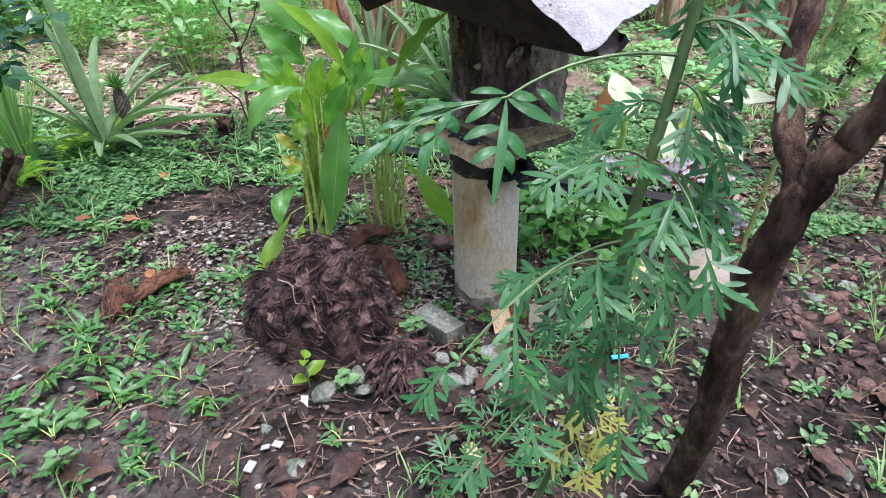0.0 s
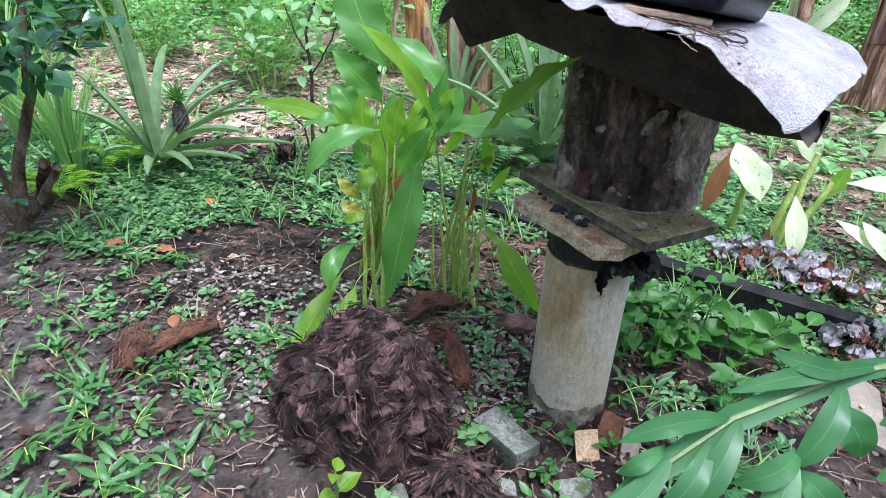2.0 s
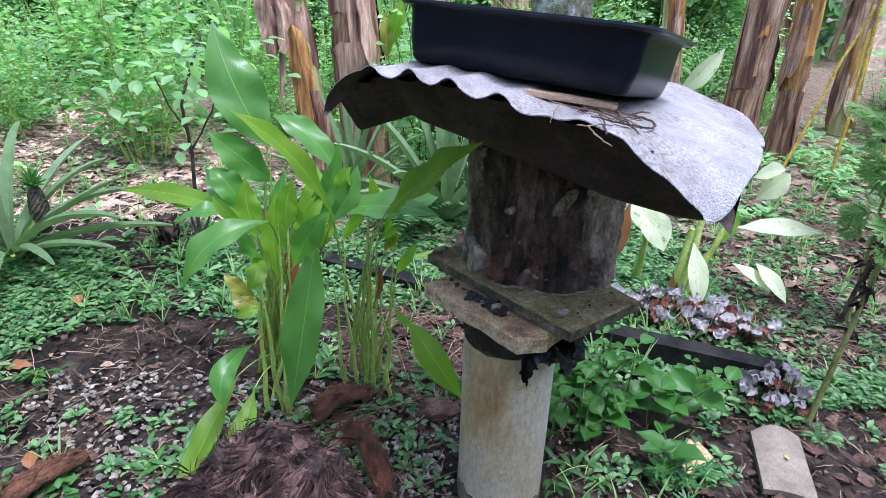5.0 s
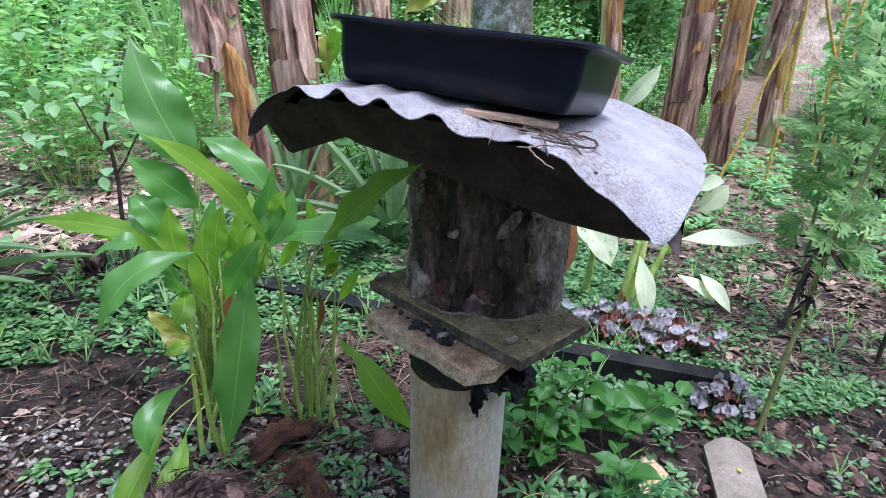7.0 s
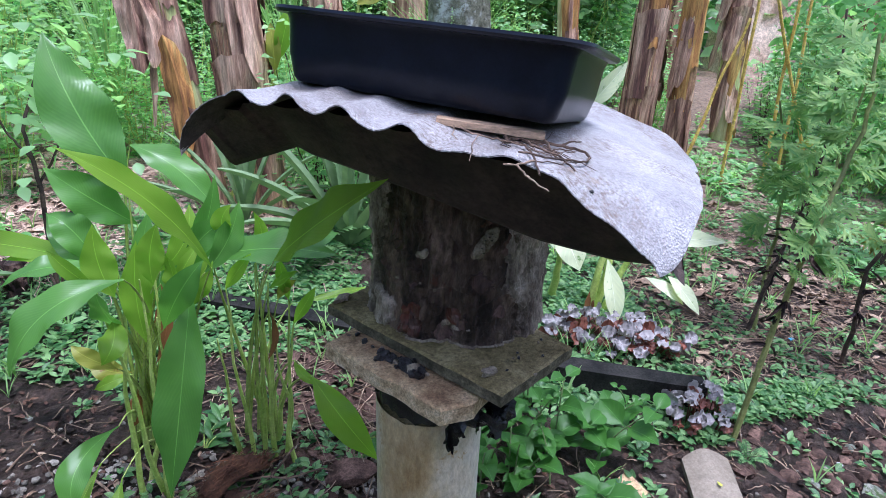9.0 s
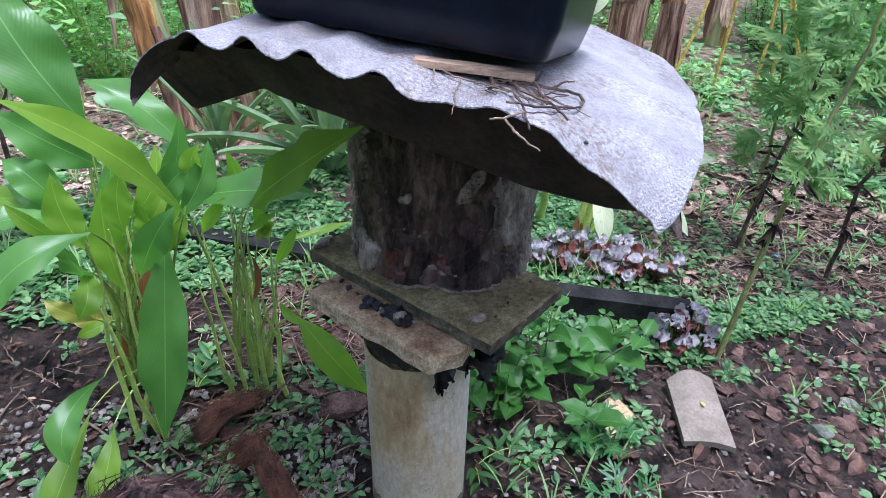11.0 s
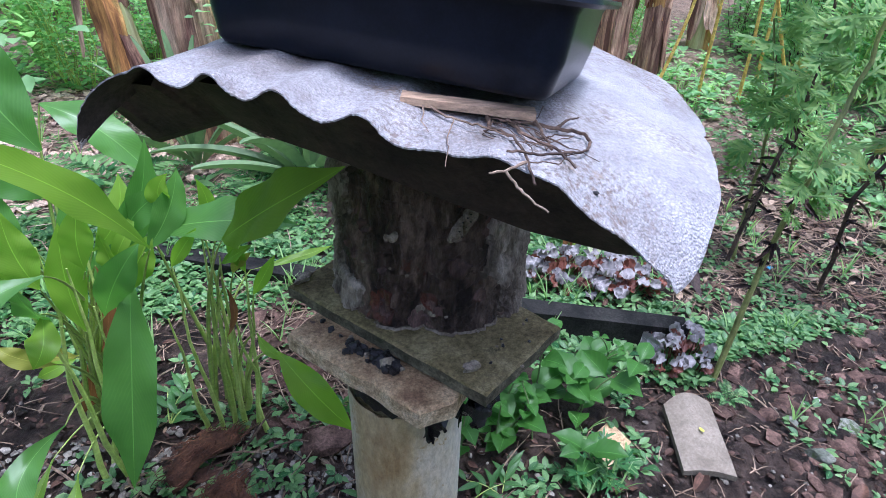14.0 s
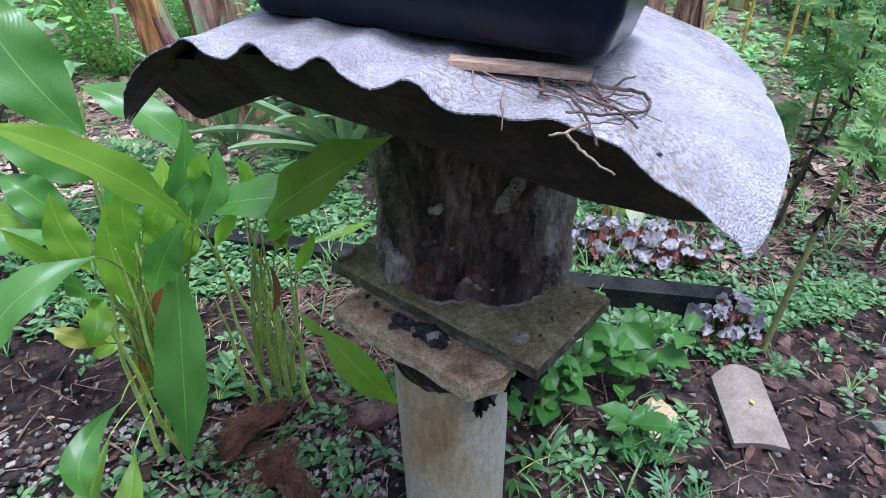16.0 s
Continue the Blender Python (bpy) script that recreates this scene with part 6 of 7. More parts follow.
def rubble():
    m = Mesh()
    a, b, c = V(*(-0.088, 1.157, 0.117)), V(*(0.044, 1.087, 0.107)), V(*(-0.016, 1.199, 0.118))
    plate(m, [(-0.076, 1.10), (0.012, 1.035), (0.052, 1.075), (-0.035, 1.145)], 0.08, [0.146, 0.138, 0.135, 0.146], 0.005, 2, 10, 0.012)
    solo("broken_block", m, ROCK, "mossy broken concrete block beside the fibre heap", "block")
    slab_piece("card_scrap", V(*(0.137, 1.092, 0.104)) + V(0, 0, 0.022), (0.05, 0.066), 25, (58, 0, 0), 0.002, CARDB, "pale orange board scrap leaning on the pipe", "scrap", "scraps at the post")
    slab_piece("tile_scrap", V(*(0.183, 1.138, 0.105)) + V(0, 0, 0.024), (0.05, 0.07), -20, (60, 0, 0), 0.004, HUSK, "brown tile scrap leaning on the pipe", "scrap", "scraps at the post")
    slab_piece("wood_scrap", V(*(0.217, 1.125, 0.103)) + V(0, 0, 0.018), (0.038, 0.055), 5, (60, 0, 0), 0.012, TILE, "pale wood block end by the pipe", "scrap", "scraps at the post")
    slab_piece("card_scrap", V(*(0.274, 1.087, 0.098)), (0.03, 0.024), 40, (12, 5, 0), 0.002, CARDB, "small pale board scrap on soil", "scrap", "scraps at the post")
    slab_piece("pale_block", V(*(0.329, 1.121, 0.098)), (0.055, 0.05), 10, (20, 0, 0), 0.02, TILE, "pale broken cement chunk", "block")
    slab_piece("flat_stone", V(*(0.504, 1.323, 0.11)), (0.085, 0.06), 30, (10, -8, 0), 0.01, CARDB, "flat yellowish stone under the weeds", "stone")
    slab_piece("white_tile_chip", V(*(-0.275, 0.859, 0.108)), (0.016, 0.028), 10, (14, 0, 0), 0.004, SHARD, "white tile chip lying on soil", "chip", "white chips")
    for (p, s) in (((-0.341, 0.707, 0.1), 0.026), ((-0.324, 0.749, 0.102), 0.018), ((-0.303, 0.756, 0.102), 0.020), ((0.167, 0.806, 0.087), 0.018), ((0.339, 0.869, 0.084), 0.026), ((0.298, 0.807, 0.082), 0.018), ((-0.897, 0.899, 0.136), 0.016), ((1.016, 1.348, 0.091), 0.012)):
        slab_piece("white_chip", p, (s, s * 0.7), random.uniform(0, 180), (random.uniform(-18, 18), random.uniform(-10, 10), 0), 0.004, SHARD, "white shell-like chip lying on soil", "chip", "white chips")
    slab_piece("pale_chip", (0.067, 0.747, 0.089), (0.03, 0.05), 40, (20, 15, 0), 0.003, CARDB, "dry cream-coloured husk curl on soil", "chip")
    slab_piece("blue_scrap", (0.393, 1.006, 0.094), (0.045, 0.012), 15, (5, 5, 0), 0.003, BLUE, "small blue plastic scrap on soil", "scrap")
    slab_piece("blue_scrap", (1.252, 1.789, 0.114), (0.02, 0.01), 15, (5, 5, 0), 0.003, BLUE, "small blue plastic scrap on soil", "scrap")
    stones = [((-0.26, 0.707, 0.093), 0.028), ((-0.235, 0.885, 0.104), 0.035), ((-0.183, 0.925, 0.105), 0.032), ((-0.018, 0.946, 0.1), 0.026), ((0.026, 0.921, 0.096), 0.034), ((0.113, 1.01, 0.099), 0.034), ((0.062, 0.942, 0.096), 0.028), ((0.002, 0.991, 0.102), 0.020), ((-0.16, 0.892, 0.102), 0.02), ((0.03, 0.788, 0.087), 0.018), ((-0.334, 0.79, 0.102), 0.016), ((-0.002, 1.422, 0.133), 0.05), ((0.623, 0.723, 0.059), 0.022), ((0.73, 0.743, 0.056), 0.03), ((-0.639, 1.624, 0.172), 0.012), ((1.083, 1.391, 0.087), 0.016), ((0.318, 1.324, 0.113), 0.02), ((0.908, 1.226, 0.083), 0.03), ((1.025, 1.272, 0.081), 0.028), ((0.916, 1.31, 0.088), 0.018)]
    for i, (p, s) in enumerate(stones):
        m = Mesh()
        rock(m, V(*p) + V(0, 0, s * 0.15), (s, s * 0.8, s * 0.6), i * 1.7 + 1, sub=3, rough=0.35, facets=9)
        solo("stone", m, CLOD if i == 11 else ROCK, "dark brown lump of soil behind the pipe" if i == 11 else "rough grey mossy stone half sunk in soil", "stone", "loose stones")
    m = Mesh()
    c = V(0.515, 1.905, G(0.515, 1.905) + 0.045)
    round_leaf(m, c, 0.022, (0.1, -0.5, 0.8), 1.0, 0.35)
    tube(m, [c, c + V(0, 0, -0.05)], 0.004, 0.005, 6)
    solo("mushroom", m, SHARD, "small white cup-shaped mushroom near the edging", "mushroom")


# ---- palm fibre heap ----
def fibre_heap():
    t = thing("palm_stump", "rotting palm stump, a heap of shaggy dark brown fibre", "stump")

    def dome(x, y):
        a = ((x + 0.28) / 0.165) ** 2 + ((y - 1.085) / 0.125) ** 2
        k = 1 + 0.30 * noise.noise(V(x * 9, y * 9, 2)) + 0.16 * noise.noise(V(x * 21, y * 21, 5))
        return max(0.0, 1 - a) ** 0.40 * 0.205 * k
    m = Mesh()
    n = 56
    vs = []
    for j in range(n + 1):
        for i in range(n + 1):
            x, y = -0.48 + 0.40 * i / n, 0.93 + 0.31 * j / n
            p = V(x, y, 0)
            h = dome(x, y)
            vs.append((x, y, G(x, y) - 0.02 + h + (0.018 * noise.noise(p * 22) + 0.012 * noise.noise(p * 60)) * min(1, h * 12)))
    m.add(vs, [(j * (n + 1) + i, j * (n + 1) + i + 1, (j + 1) * (n + 1) + i + 1, (j + 1) * (n + 1) + i) for j in range(n) for i in range(n)])
    part("core", m, FIBRE, t)
    rnd = random.Random(4)

    def tuft(name, count, length, width, lift, mat=FIBRE, lab=""):
        m = Mesh()
        for _ in range(count):
            while True:
                x, y = rnd.uniform(-0.45, -0.11), rnd.uniform(0.95, 1.22)
                h = dome(x, y)
                if h > 0.015:
                    break
            b = V(x, y, G(x, y) - 0.015 + h)
            away = V(x + 0.28, y - 1.075, 0)
            eps = 0.01
            nor = unit(V(dome(x - eps, y) - dome(x + eps, y), dome(x, y - eps) - dome(x, y + eps), 2 * eps))
            swirl = noise.noise_vector(V(x * 13, y * 13, 8))
            d = V(away.x * 2.5 + swirl.x * 2.2 + rnd.gauss(0, 0.3), away.y * 2.5 + swirl.y * 2.2 + rnd.gauss(-0.15, 0.3), -0.45 + swirl.z)
            d = unit(unit(d - nor * d.dot(nor)) + nor * rnd.gauss(0.22, 0.25))
            l = length * rnd.uniform(0.5, 1.3)
            e = b + d * l + V(0, 0, lift * l)
            e.z = max(e.z, G(e.x, e.y) + 0.004)
            leaf(m, b - d * l * 0.2 - V(0, 0, 0.004), e, width * rnd.uniform(0.5, 1.4), 0.006 * rnd.uniform(0, 1.5), rnd.gauss(0, 0.006), nor + V(rnd.gauss(0, 0.35), rnd.gauss(0, 0.35), 0), 5, fold=0.35, peak=0.45, cross=2, sharp=0.6)
        part(name, m, mat, t, lab, kind="stuff")
    tuft("fibre_strand", 3000, 0.045, 0.0015, 0.05)
    tuft("frayed_end", 90, 0.024, 0.0045, 0.12, STRAW, "pale frayed fibre ends")
    # matted clumps, each combed one way and frayed at its end
    for _ in range(190):
        while True:
            x, y = rnd.uniform(-0.45, -0.11), rnd.uniform(0.95, 1.22)
            h = dome(x, y)
            if h > 0.02:
                break
        eps = 0.01
        nor = unit(V(dome(x - eps, y) - dome(x + eps, y), dome(x, y - eps) - dome(x, y + eps), 2 * eps) + V(rnd.gauss(0, 0.3), rnd.gauss(0, 0.3), 0))
        a = rnd.uniform(0, 6.28)
        d = V(math.cos(a), math.sin(a) - 0.3, -0.5)
        d = unit(d - nor * d.dot(nor))
        sd = nor.cross(d)
        c0 = V(x, y, G(x, y) - 0.012 + h)
        size = rnd.uniform(0.018, 0.042)
        m = Mesh()
        rock(m, c0 - nor * size * 0.15, (size * 0.55, size * 0.45, size * 0.4), rnd.uniform(0, 90), sub=2, rough=0.9)
        for k in range(20):
            o = sd * rnd.gauss(0, size * 0.28) + nor * rnd.uniform(-0.1, 0.35) * size
            bb = c0 + o - d * size * rnd.uniform(0.2, 0.6)
            ee = c0 + o * 1.7 + d * size * rnd.uniform(0.4, 1.2) + nor * rnd.gauss(0.05, 0.15) * size
            leaf(m, bb, ee, size * rnd.uniform(0.04, 0.17), size * 0.08, rnd.gauss(0, 0.1) * size, nor, 5, fold=rnd.uniform(-0.3, 0.4), peak=0.55, wave=0.2, cross=2, sharp=0.5)
        part("matted_clump", m, FIBRE if rnd.random() < 0.72 else FLAKE, t)
    # torn clump at the foot
    m = Mesh()
    c = V(-0.085, 0.955, G(-0.085, 0.955))
    for i in range(420):
        a = rnd.uniform(0, 6.28)
        q = math.sqrt(rnd.random())
        b = c + V(math.cos(a) * 0.06 * q, math.sin(a) * 0.085 * q, 0.01 + 0.06 * (1 - q * q))
        d = V(rnd.gauss(0, 0.5), rnd.gauss(-0.4, 0.5), rnd.gauss(-0.3, 0.4)).normalized() * rnd.uniform(0.02, 0.06)
        leaf(m, b, b + d, rnd.uniform(0.002, 0.011), 0.005, 0, (0, -0.4, 1), 4, fold=0.3, cross=2)
    rock(m, c + V(0, 0, 0.005), (0.06, 0.085, 0.045), 4, sub=3, rough=0.5)
    part("torn_clump", m, FIBRE, t)
    m = Mesh()
    line = wander(V(-0.34, 1.02, 0.30), V(-0.24, 0.965, 0.20), 10, 0.035, 5)
    tube(m, line, 0.0014, 0.001, 5)
    part("root_thread", m, STRAW, t, "pale thin root thread")


def husk(label, a, b, width, curl, n=260, group="coconut husks"):
    """A torn piece of coconut husk: a curved shell with loose fibres."""
    t = thing("coconut_husk", label, "husk", group)
    a, b = Vector(a), Vector(b)
    d = unit(b - a)
    side = unit(d.cross(V(0, 0, 1)))
    m = Mesh()
    k, r = 16, 8
    outer, inner = [], []
    for j in range(k + 1):
        w = j / k
        ww = width * math.sin(math.pi * (0.12 + 0.8 * w)) ** 0.6
        p = a.lerp(b, w) + V(0, 0, curl * math.sin(math.pi * w))
        for i in range(r + 1):
            u = i / r * 2 - 1
            q = p + side * u * ww / 2 + V(0, 0, width * 0.30 * (1 - u * u)) + noise.noise_vector(p * 40 + V(u, 0, 0)) * 0.004
            outer.append(q)
            inner.append(q - V(0, 0, width * 0.09))
    w = r + 1
    o = len(outer)
    fs = []
    for j in range(k):
        for i in range(r):
            e = j * w + i
            fs += [(e, e + 1, e + w + 1, e + w), (o + e, o + e + w, o + e + w + 1, o + e + 1)]
    rim = list(range(w)) + [j * w + r for j in range(1, k + 1)] + [k * w + i for i in range(r - 1, -1, -1)] + [j * w for j in range(k - 1, 0, -1)]
    fs += [(y, x, o + x, o + y) for x, y in zip(rim, rim[1:] + rim[:1])]
    m.add(outer + inner, fs)
    part("shell", m, HUSK, t)
    m = Mesh()
    for i in range(n):
        q = random.choice(outer)
        e = q + (d * random.gauss(0.0, 1) + V(random.gauss(0, 0.3), random.gauss(0, 0.3), random.gauss(0.1, 0.25))) * width * 0.28
        e.z = max(e.z, G(e.x, e.y) + 0.003)
        leaf(m, q, e, 0.0022, 0.003, random.gauss(0, 0.004), (0, 0, 1), 4, fold=0.2, cross=2)
    part("fringe", m, HUSK, t, kind="stuff")
    return t


edging()
ridge_tile()
rubble()
fibre_heap()
husk("long reddish strip of torn coconut husk", V(*(-0.765, 1.139, 0.143)) + V(0, 0, 0.01), V(*(-0.664, 1.253, 0.147)) + V(0, 0, 0.025), 0.05, 0.015)
husk("dark crumpled coconut husk piece on soil", V(*(-0.773, 1.091, 0.14)) + V(0, 0, 0.0), V(*(-0.818, 1.196, 0.149)) + V(0, 0, 0.01), 0.07, 0.01)
husk("curved red-brown coconut husk shell near the turmeric", V(*(-0.272, 1.371, 0.14)) + V(0, 0, 0.012), V(*(-0.166, 1.453, 0.141)) + V(0, 0, 0.015), 0.055, 0.035)
husk("upright red-brown husk flap beside the heap", V(*(-0.102, 1.187, 0.12)) + V(0, 0, 0.02), V(*(-0.16, 1.322, 0.132)) + V(0, 0, 0.03), 0.045, 0.02)
husk("fibrous brown husk piece by the heap", V(*(-0.214, 1.326, 0.134)), V(*(-0.154, 1.362, 0.134)), 0.06, 0.015)


# ---- broad-leaved weeds right of the post ----
def broad_weed(name, label, foot, height, size, pairs, group, mat=None, lean=(0, 0)):
    t = thing(name, label, "weed", group)
    f = V(foot[0], foot[1], G(*foot) - 0.005)
    top = f + V(lean[0], lean[1], height)
    pts = bezier(f, (f + top) / 2 + V(-lean[0] * 0.3, -lean[1] * 0.3, 0.02), top, 8)
    m = Mesh()
    tube(m, pts, 0.0022, 0.0012, 5)
    part("stem", m, STEM_WEED, t)
    for i in range(pairs):
        p = pts[min(8, int(8 * (0.35 + 0.65 * i / max(1, pairs - 1))))]
        a = i * 1.57 + random.uniform(0, 1)
        for s in (0, math.pi):
            d = V(math.cos(a + s), math.sin(a + s), random.uniform(-0.05, 0.45))
            l = size * random.uniform(0.75, 1.15) * (0.7 if i == pairs - 1 else 1)
            mm = Mesh()
            leaf(mm, p, p + d.normalized() * l, l * 0.68, l * 0.08, 0, unit(V(-d.x * 0.3 + random.gauss(0, 0.25), -d.y * 0.3 - 0.2, 1)), 8, fold=0.2, peak=0.38, wave=0.12, cross=4, stalk=0.12)
            part("leaf", mm, mat or LF_BUSH, t)
    return t


_r = random.Random(11)
for i in range(70):
    x, y = _r.uniform(0.20, 0.64), _r.uniform(1.18, 1.64)
    if (x - 0.11) ** 2 + (y - 1.28) ** 2 < 0.018 or (x > 0.49 and y < 1.46) or y > 1.70 - 0.28 * x or (y < 1.33 and _r.random() < 0.5):
        continue
    broad_weed("broad_weed", "bushy weed with broad paired green leaves", (x, y), _r.uniform(0.05, 0.16) * (1.15 if 0.32 < x < 0.55 and y > 1.4 else 0.8), _r.choice((0.032, 0.04, 0.05, 0.07)) * _r.uniform(0.9, 1.15), _r.choice((2, 3, 3)), "broad-leaved weeds", lean=(_r.gauss(0, 0.03), _r.gauss(-0.02, 0.03)))
broad_weed("seedling", "four-leaved bright green seedling before the fibre heap", (-0.276, 0.907, 0.108)[:2], 0.075, 0.052, 2, "seedlings", LF_TURM)
broad_weed("seedling", "small two-leaved seedling at the pipe foot", (0.115, 1.108, 0.106)[:2], 0.04, 0.035, 2, "seedlings")
broad_weed("seedling", "small two-leaved seedling at the pipe foot", (0.183, 1.117, 0.104)[:2], 0.03, 0.03, 2, "seedlings")
for p in ((-0.081, 1.048, 0.11), (-0.2, 0.899, 0.104), (-0.777, 0.775, 0.118), (-0.675, 0.694, 0.109), (-0.062, 1.066, 0.11), (-0.429, 1.25, 0.138), (-0.681, 0.774, 0.114)):
    broad_weed("seedling", "small leafy green seedling on bare soil", p[:2], 0.045, 0.035, 3, "seedlings", LF_WEED)


def day_weed(foot, n, size, seed):
    """A low spreading weed with narrow pointed leaves."""
    rnd = random.Random(seed)
    t = thing("low_weed", "low spreading weed with narrow pointed green leaves", "weed", "low weeds")
    f = V(foot[0], foot[1], G(*foot) - 0.003)
    for s in range(rnd.choice((2, 3, 4))):
        a = rnd.uniform(0, 6.28)
        l = size * rnd.uniform(1.0, 2.2)
        e = f + V(math.cos(a) * l, math.sin(a) * l, size * rnd.uniform(0.4, 1.2))
        pts = bezier(f, f.lerp(e, 0.4) + V(0, 0, size * 0.7), e, 6)
        st = Mesh()
        tube(st, pts, 0.0014, 0.0008, 4)
        part("stem", st, STEMG, t)
        for i in range(n):
            k = 0.25 + 0.75 * i / max(1, n - 1)
            p = pts[int(k * 6)]
            b = a + (0.9 if i % 2 else -0.9) + rnd.gauss(0, 0.3)
            d = V(math.cos(b), math.sin(b), rnd.uniform(-0.1, 0.5)).normalized() * size * rnd.uniform(0.7, 1.3)
            m = Mesh()
            leaf(m, p, p + d * 1.35, size * 0.38, size * 0.12, 0, (0, -0.25, 1), 6, fold=0.2, peak=0.4, cross=2)
            part("leaf", m, LF_LOW, t)
    return t


_r = random.Random(21)
_low = [day_weed((0, 0), 6, 0.022, 1), day_weed((0, 0), 5, 0.030, 2), day_weed((0, 0), 7, 0.019, 3), day_weed((0, 0), 5, 0.025, 4), day_weed((0, 0), 4, 0.034, 5)]
_spots = []
while len(_spots) < 70:
    x, y = _r.uniform(-1.3, 0.3), _r.uniform(0.42, 1.55)
    if -0.03 < x < 0.4 and 0.9 < y < 1.25 or -0.46 < x < 0.02 and 0.84 < y < 1.5 or (x + 0.1) ** 2 + (y - 1.2) ** 2 < 0.03 or noise.noise(V(x * 2.6, y * 2.6, 4)) < -0.05:
        continue
    if (x > -0.05 and y < 0.9) and _r.random() < 0.5:
        continue
    _spots.append((x, y))
for i, (x, y) in enumerate(_spots):
    src = _low[i % 5]
    mt = pose(x, y, G(x, y) - G(0, 0), 0, 0, _r.uniform(0, 360))
    if i < 5:
        src.matrix_basis = mt
    else:
        copy_thing(src, mt)


# ---- banana stems ----
def wrap(t, foot, top, r, w0, w1, a0, a1, flare, mat, lab):
    """A curved sheath round a stem from one height to another, peeling outwards at its top."""
    f, e = V(foot[0], foot[1], G(foot[0], foot[1]) - 0.03), Vector(top)
    m = Mesh()
    n, k = 14, 12
    vs, uv = [], []
    for j in range(n + 1):
        q = j / n
        w = w0 + (w1 - w0) * q
        p = f + (e - f) * w
        for i in range(k + 1):
            u = i / k
            a = a0 + (a1 - a0) * u
            edge = abs(2 * u - 1)
            cut = 1 - 0.25 * q * edge
            rr = r * (1.26 - 0.35 * w) + flare * q ** 3 + 0.010 * noise.noise(V(u * 4, q * 3, a0 + w0 * 9)) + 0.006 * edge
            vs.append(p + V(math.cos(a) * rr, math.sin(a) * rr, (cut - 1) * 0.25 * (e - f).length * (w1 - w0) + 0.02 * noise.noise(V(u * 9, a0, 3)) * (j in (0, n))))
            uv.append((u, q))
    m.add(vs, [(j * (k + 1) + i, j * (k + 1) + i + 1, (j + 1) * (k + 1) + i + 1, (j + 1) * (k + 1) + i) for j in range(n) for i in range(k)], uv)
    part("dry_sheath", m, mat, t, lab)


def banana(label, foot, top, r, seed, sheaths=5):
    t = thing("banana_plant", label, "banana plant", "banana plants")
    rnd = random.Random(seed)
    f, e = V(foot[0], foot[1], G(foot[0], foot[1]) - 0.03), Vector(top)
    d = e - f
    n, rows = 30, 30
    m = Mesh()
    vs = []
    for j in range(rows + 1):
        w = j / rows
        p = f + d * w
        for k in range(n):
            a = 2 * math.pi * k / n
            q = V(math.cos(a), math.sin(a), 0)
            rr = r * (1.22 - 0.35 * w) * (1 + 0.10 * noise.noise(V(q.x * 1.5 + seed, q.y * 1.5, w * 1.1)) + 0.07 * noise.noise(V(q.x * 5, q.y * 5 + seed, w * 0.7)) + 0.03 * noise.noise(V(q.x * 12, q.y * 12 + seed, w * 1.7)))
            vs.append(p + q * rr)
    m.add(vs, [(j * n + k, j * n + (k + 1) % n, (j + 1) * n + (k + 1) % n, (j + 1) * n + k) for j in range(rows) for k in range(n)])
    part("trunk", m, BANANA_GREEN if seed in (1, 5, 8) else BANANA, t)
    for i in range(4):
        w0 = (0.0, 0.22, 0.42, 0.62)[i] + rnd.uniform(-0.05, 0.05)
        a = -1.57 + rnd.uniform(-1.1, 1.1)
        wrap(t, foot, top, r, w0, w0 + rnd.uniform(0.22, 0.34), a - rnd.uniform(0.8, 1.5), a + rnd.uniform(0.8, 1.5), rnd.uniform(0.0, 0.35) * r, SHEATH if rnd.random() < 0.7 else SHEATH_ORANGE, "curled dry sheath wrapped round the stem")
    for i in range(sheaths):
        a = rnd.uniform(2.6, 6.6)
        w0 = rnd.uniform(0.15, 0.85)
        q = V(math.cos(a), math.sin(a), 0)
        b = f + d * w0 + q * r * 1.12
        l = rnd.uniform(0.2, 0.5)
        out = rnd.uniform(0.01, 0.05)
        m = Mesh()
        leaf(m, b, b + V(q.x * out, q.y * out, -l), r * rnd.uniform(0.8, 1.5), 0.0, 0, q, 10, fold=-0.12, peak=0.5, cross=6, wave=0.15, sharp=0.35)
        part("dry_sheath", m, SHEATH, t, "hanging strip of dry brown sheath")
    for i in range(14):
        a = rnd.uniform(2.4, 7.0)
        w0 = rnd.uniform(0.1, 0.95)
        q = V(math.cos(a), math.sin(a), 0)
        b = f + d * w0 + q * r * (1.20 - 0.33 * w0)
        m = Mesh()
        leaf(m, b, b + d.normalized() * rnd.uniform(0.15, 0.45) + q * 0.006, r * rnd.uniform(0.15, 0.5), 0.0, 0, q, 8, fold=0.05, peak=0.5, cross=2, sharp=0.4)
        part("bark_strip", m, SHEATH, t)
    return t




banana("banana stem in peeling brown sheaths with a green core", (-0.455, 2.75), (-0.60, 2.75, 1.35), 0.038, 1, 4)
m0 = bpy.data.objects["banana_plant"]
for px, l, w in (((-0.655, 2.68, 1.06), 0.34, 0.10), ((-0.545, 2.67, 0.84), 0.40, 0.085), ((-0.500, 2.68, 0.62), 0.36, 0.09), ((-0.610, 2.68, 0.96), 0.22, 0.07)):
    m = Mesh()
    leaf(m, px, V(*px) + V(0.03, -0.02, -l), w, 0.0, 0.02, (0.3, -1, 0.1), 14, fold=-0.35, peak=0.4, cross=8, wave=0.2, sharp=0.45)
    part("dry_sheath", m, SHEATH if l < 0.4 else SHEATH_ORANGE, m0, "hanging curl of dry brown sheath")
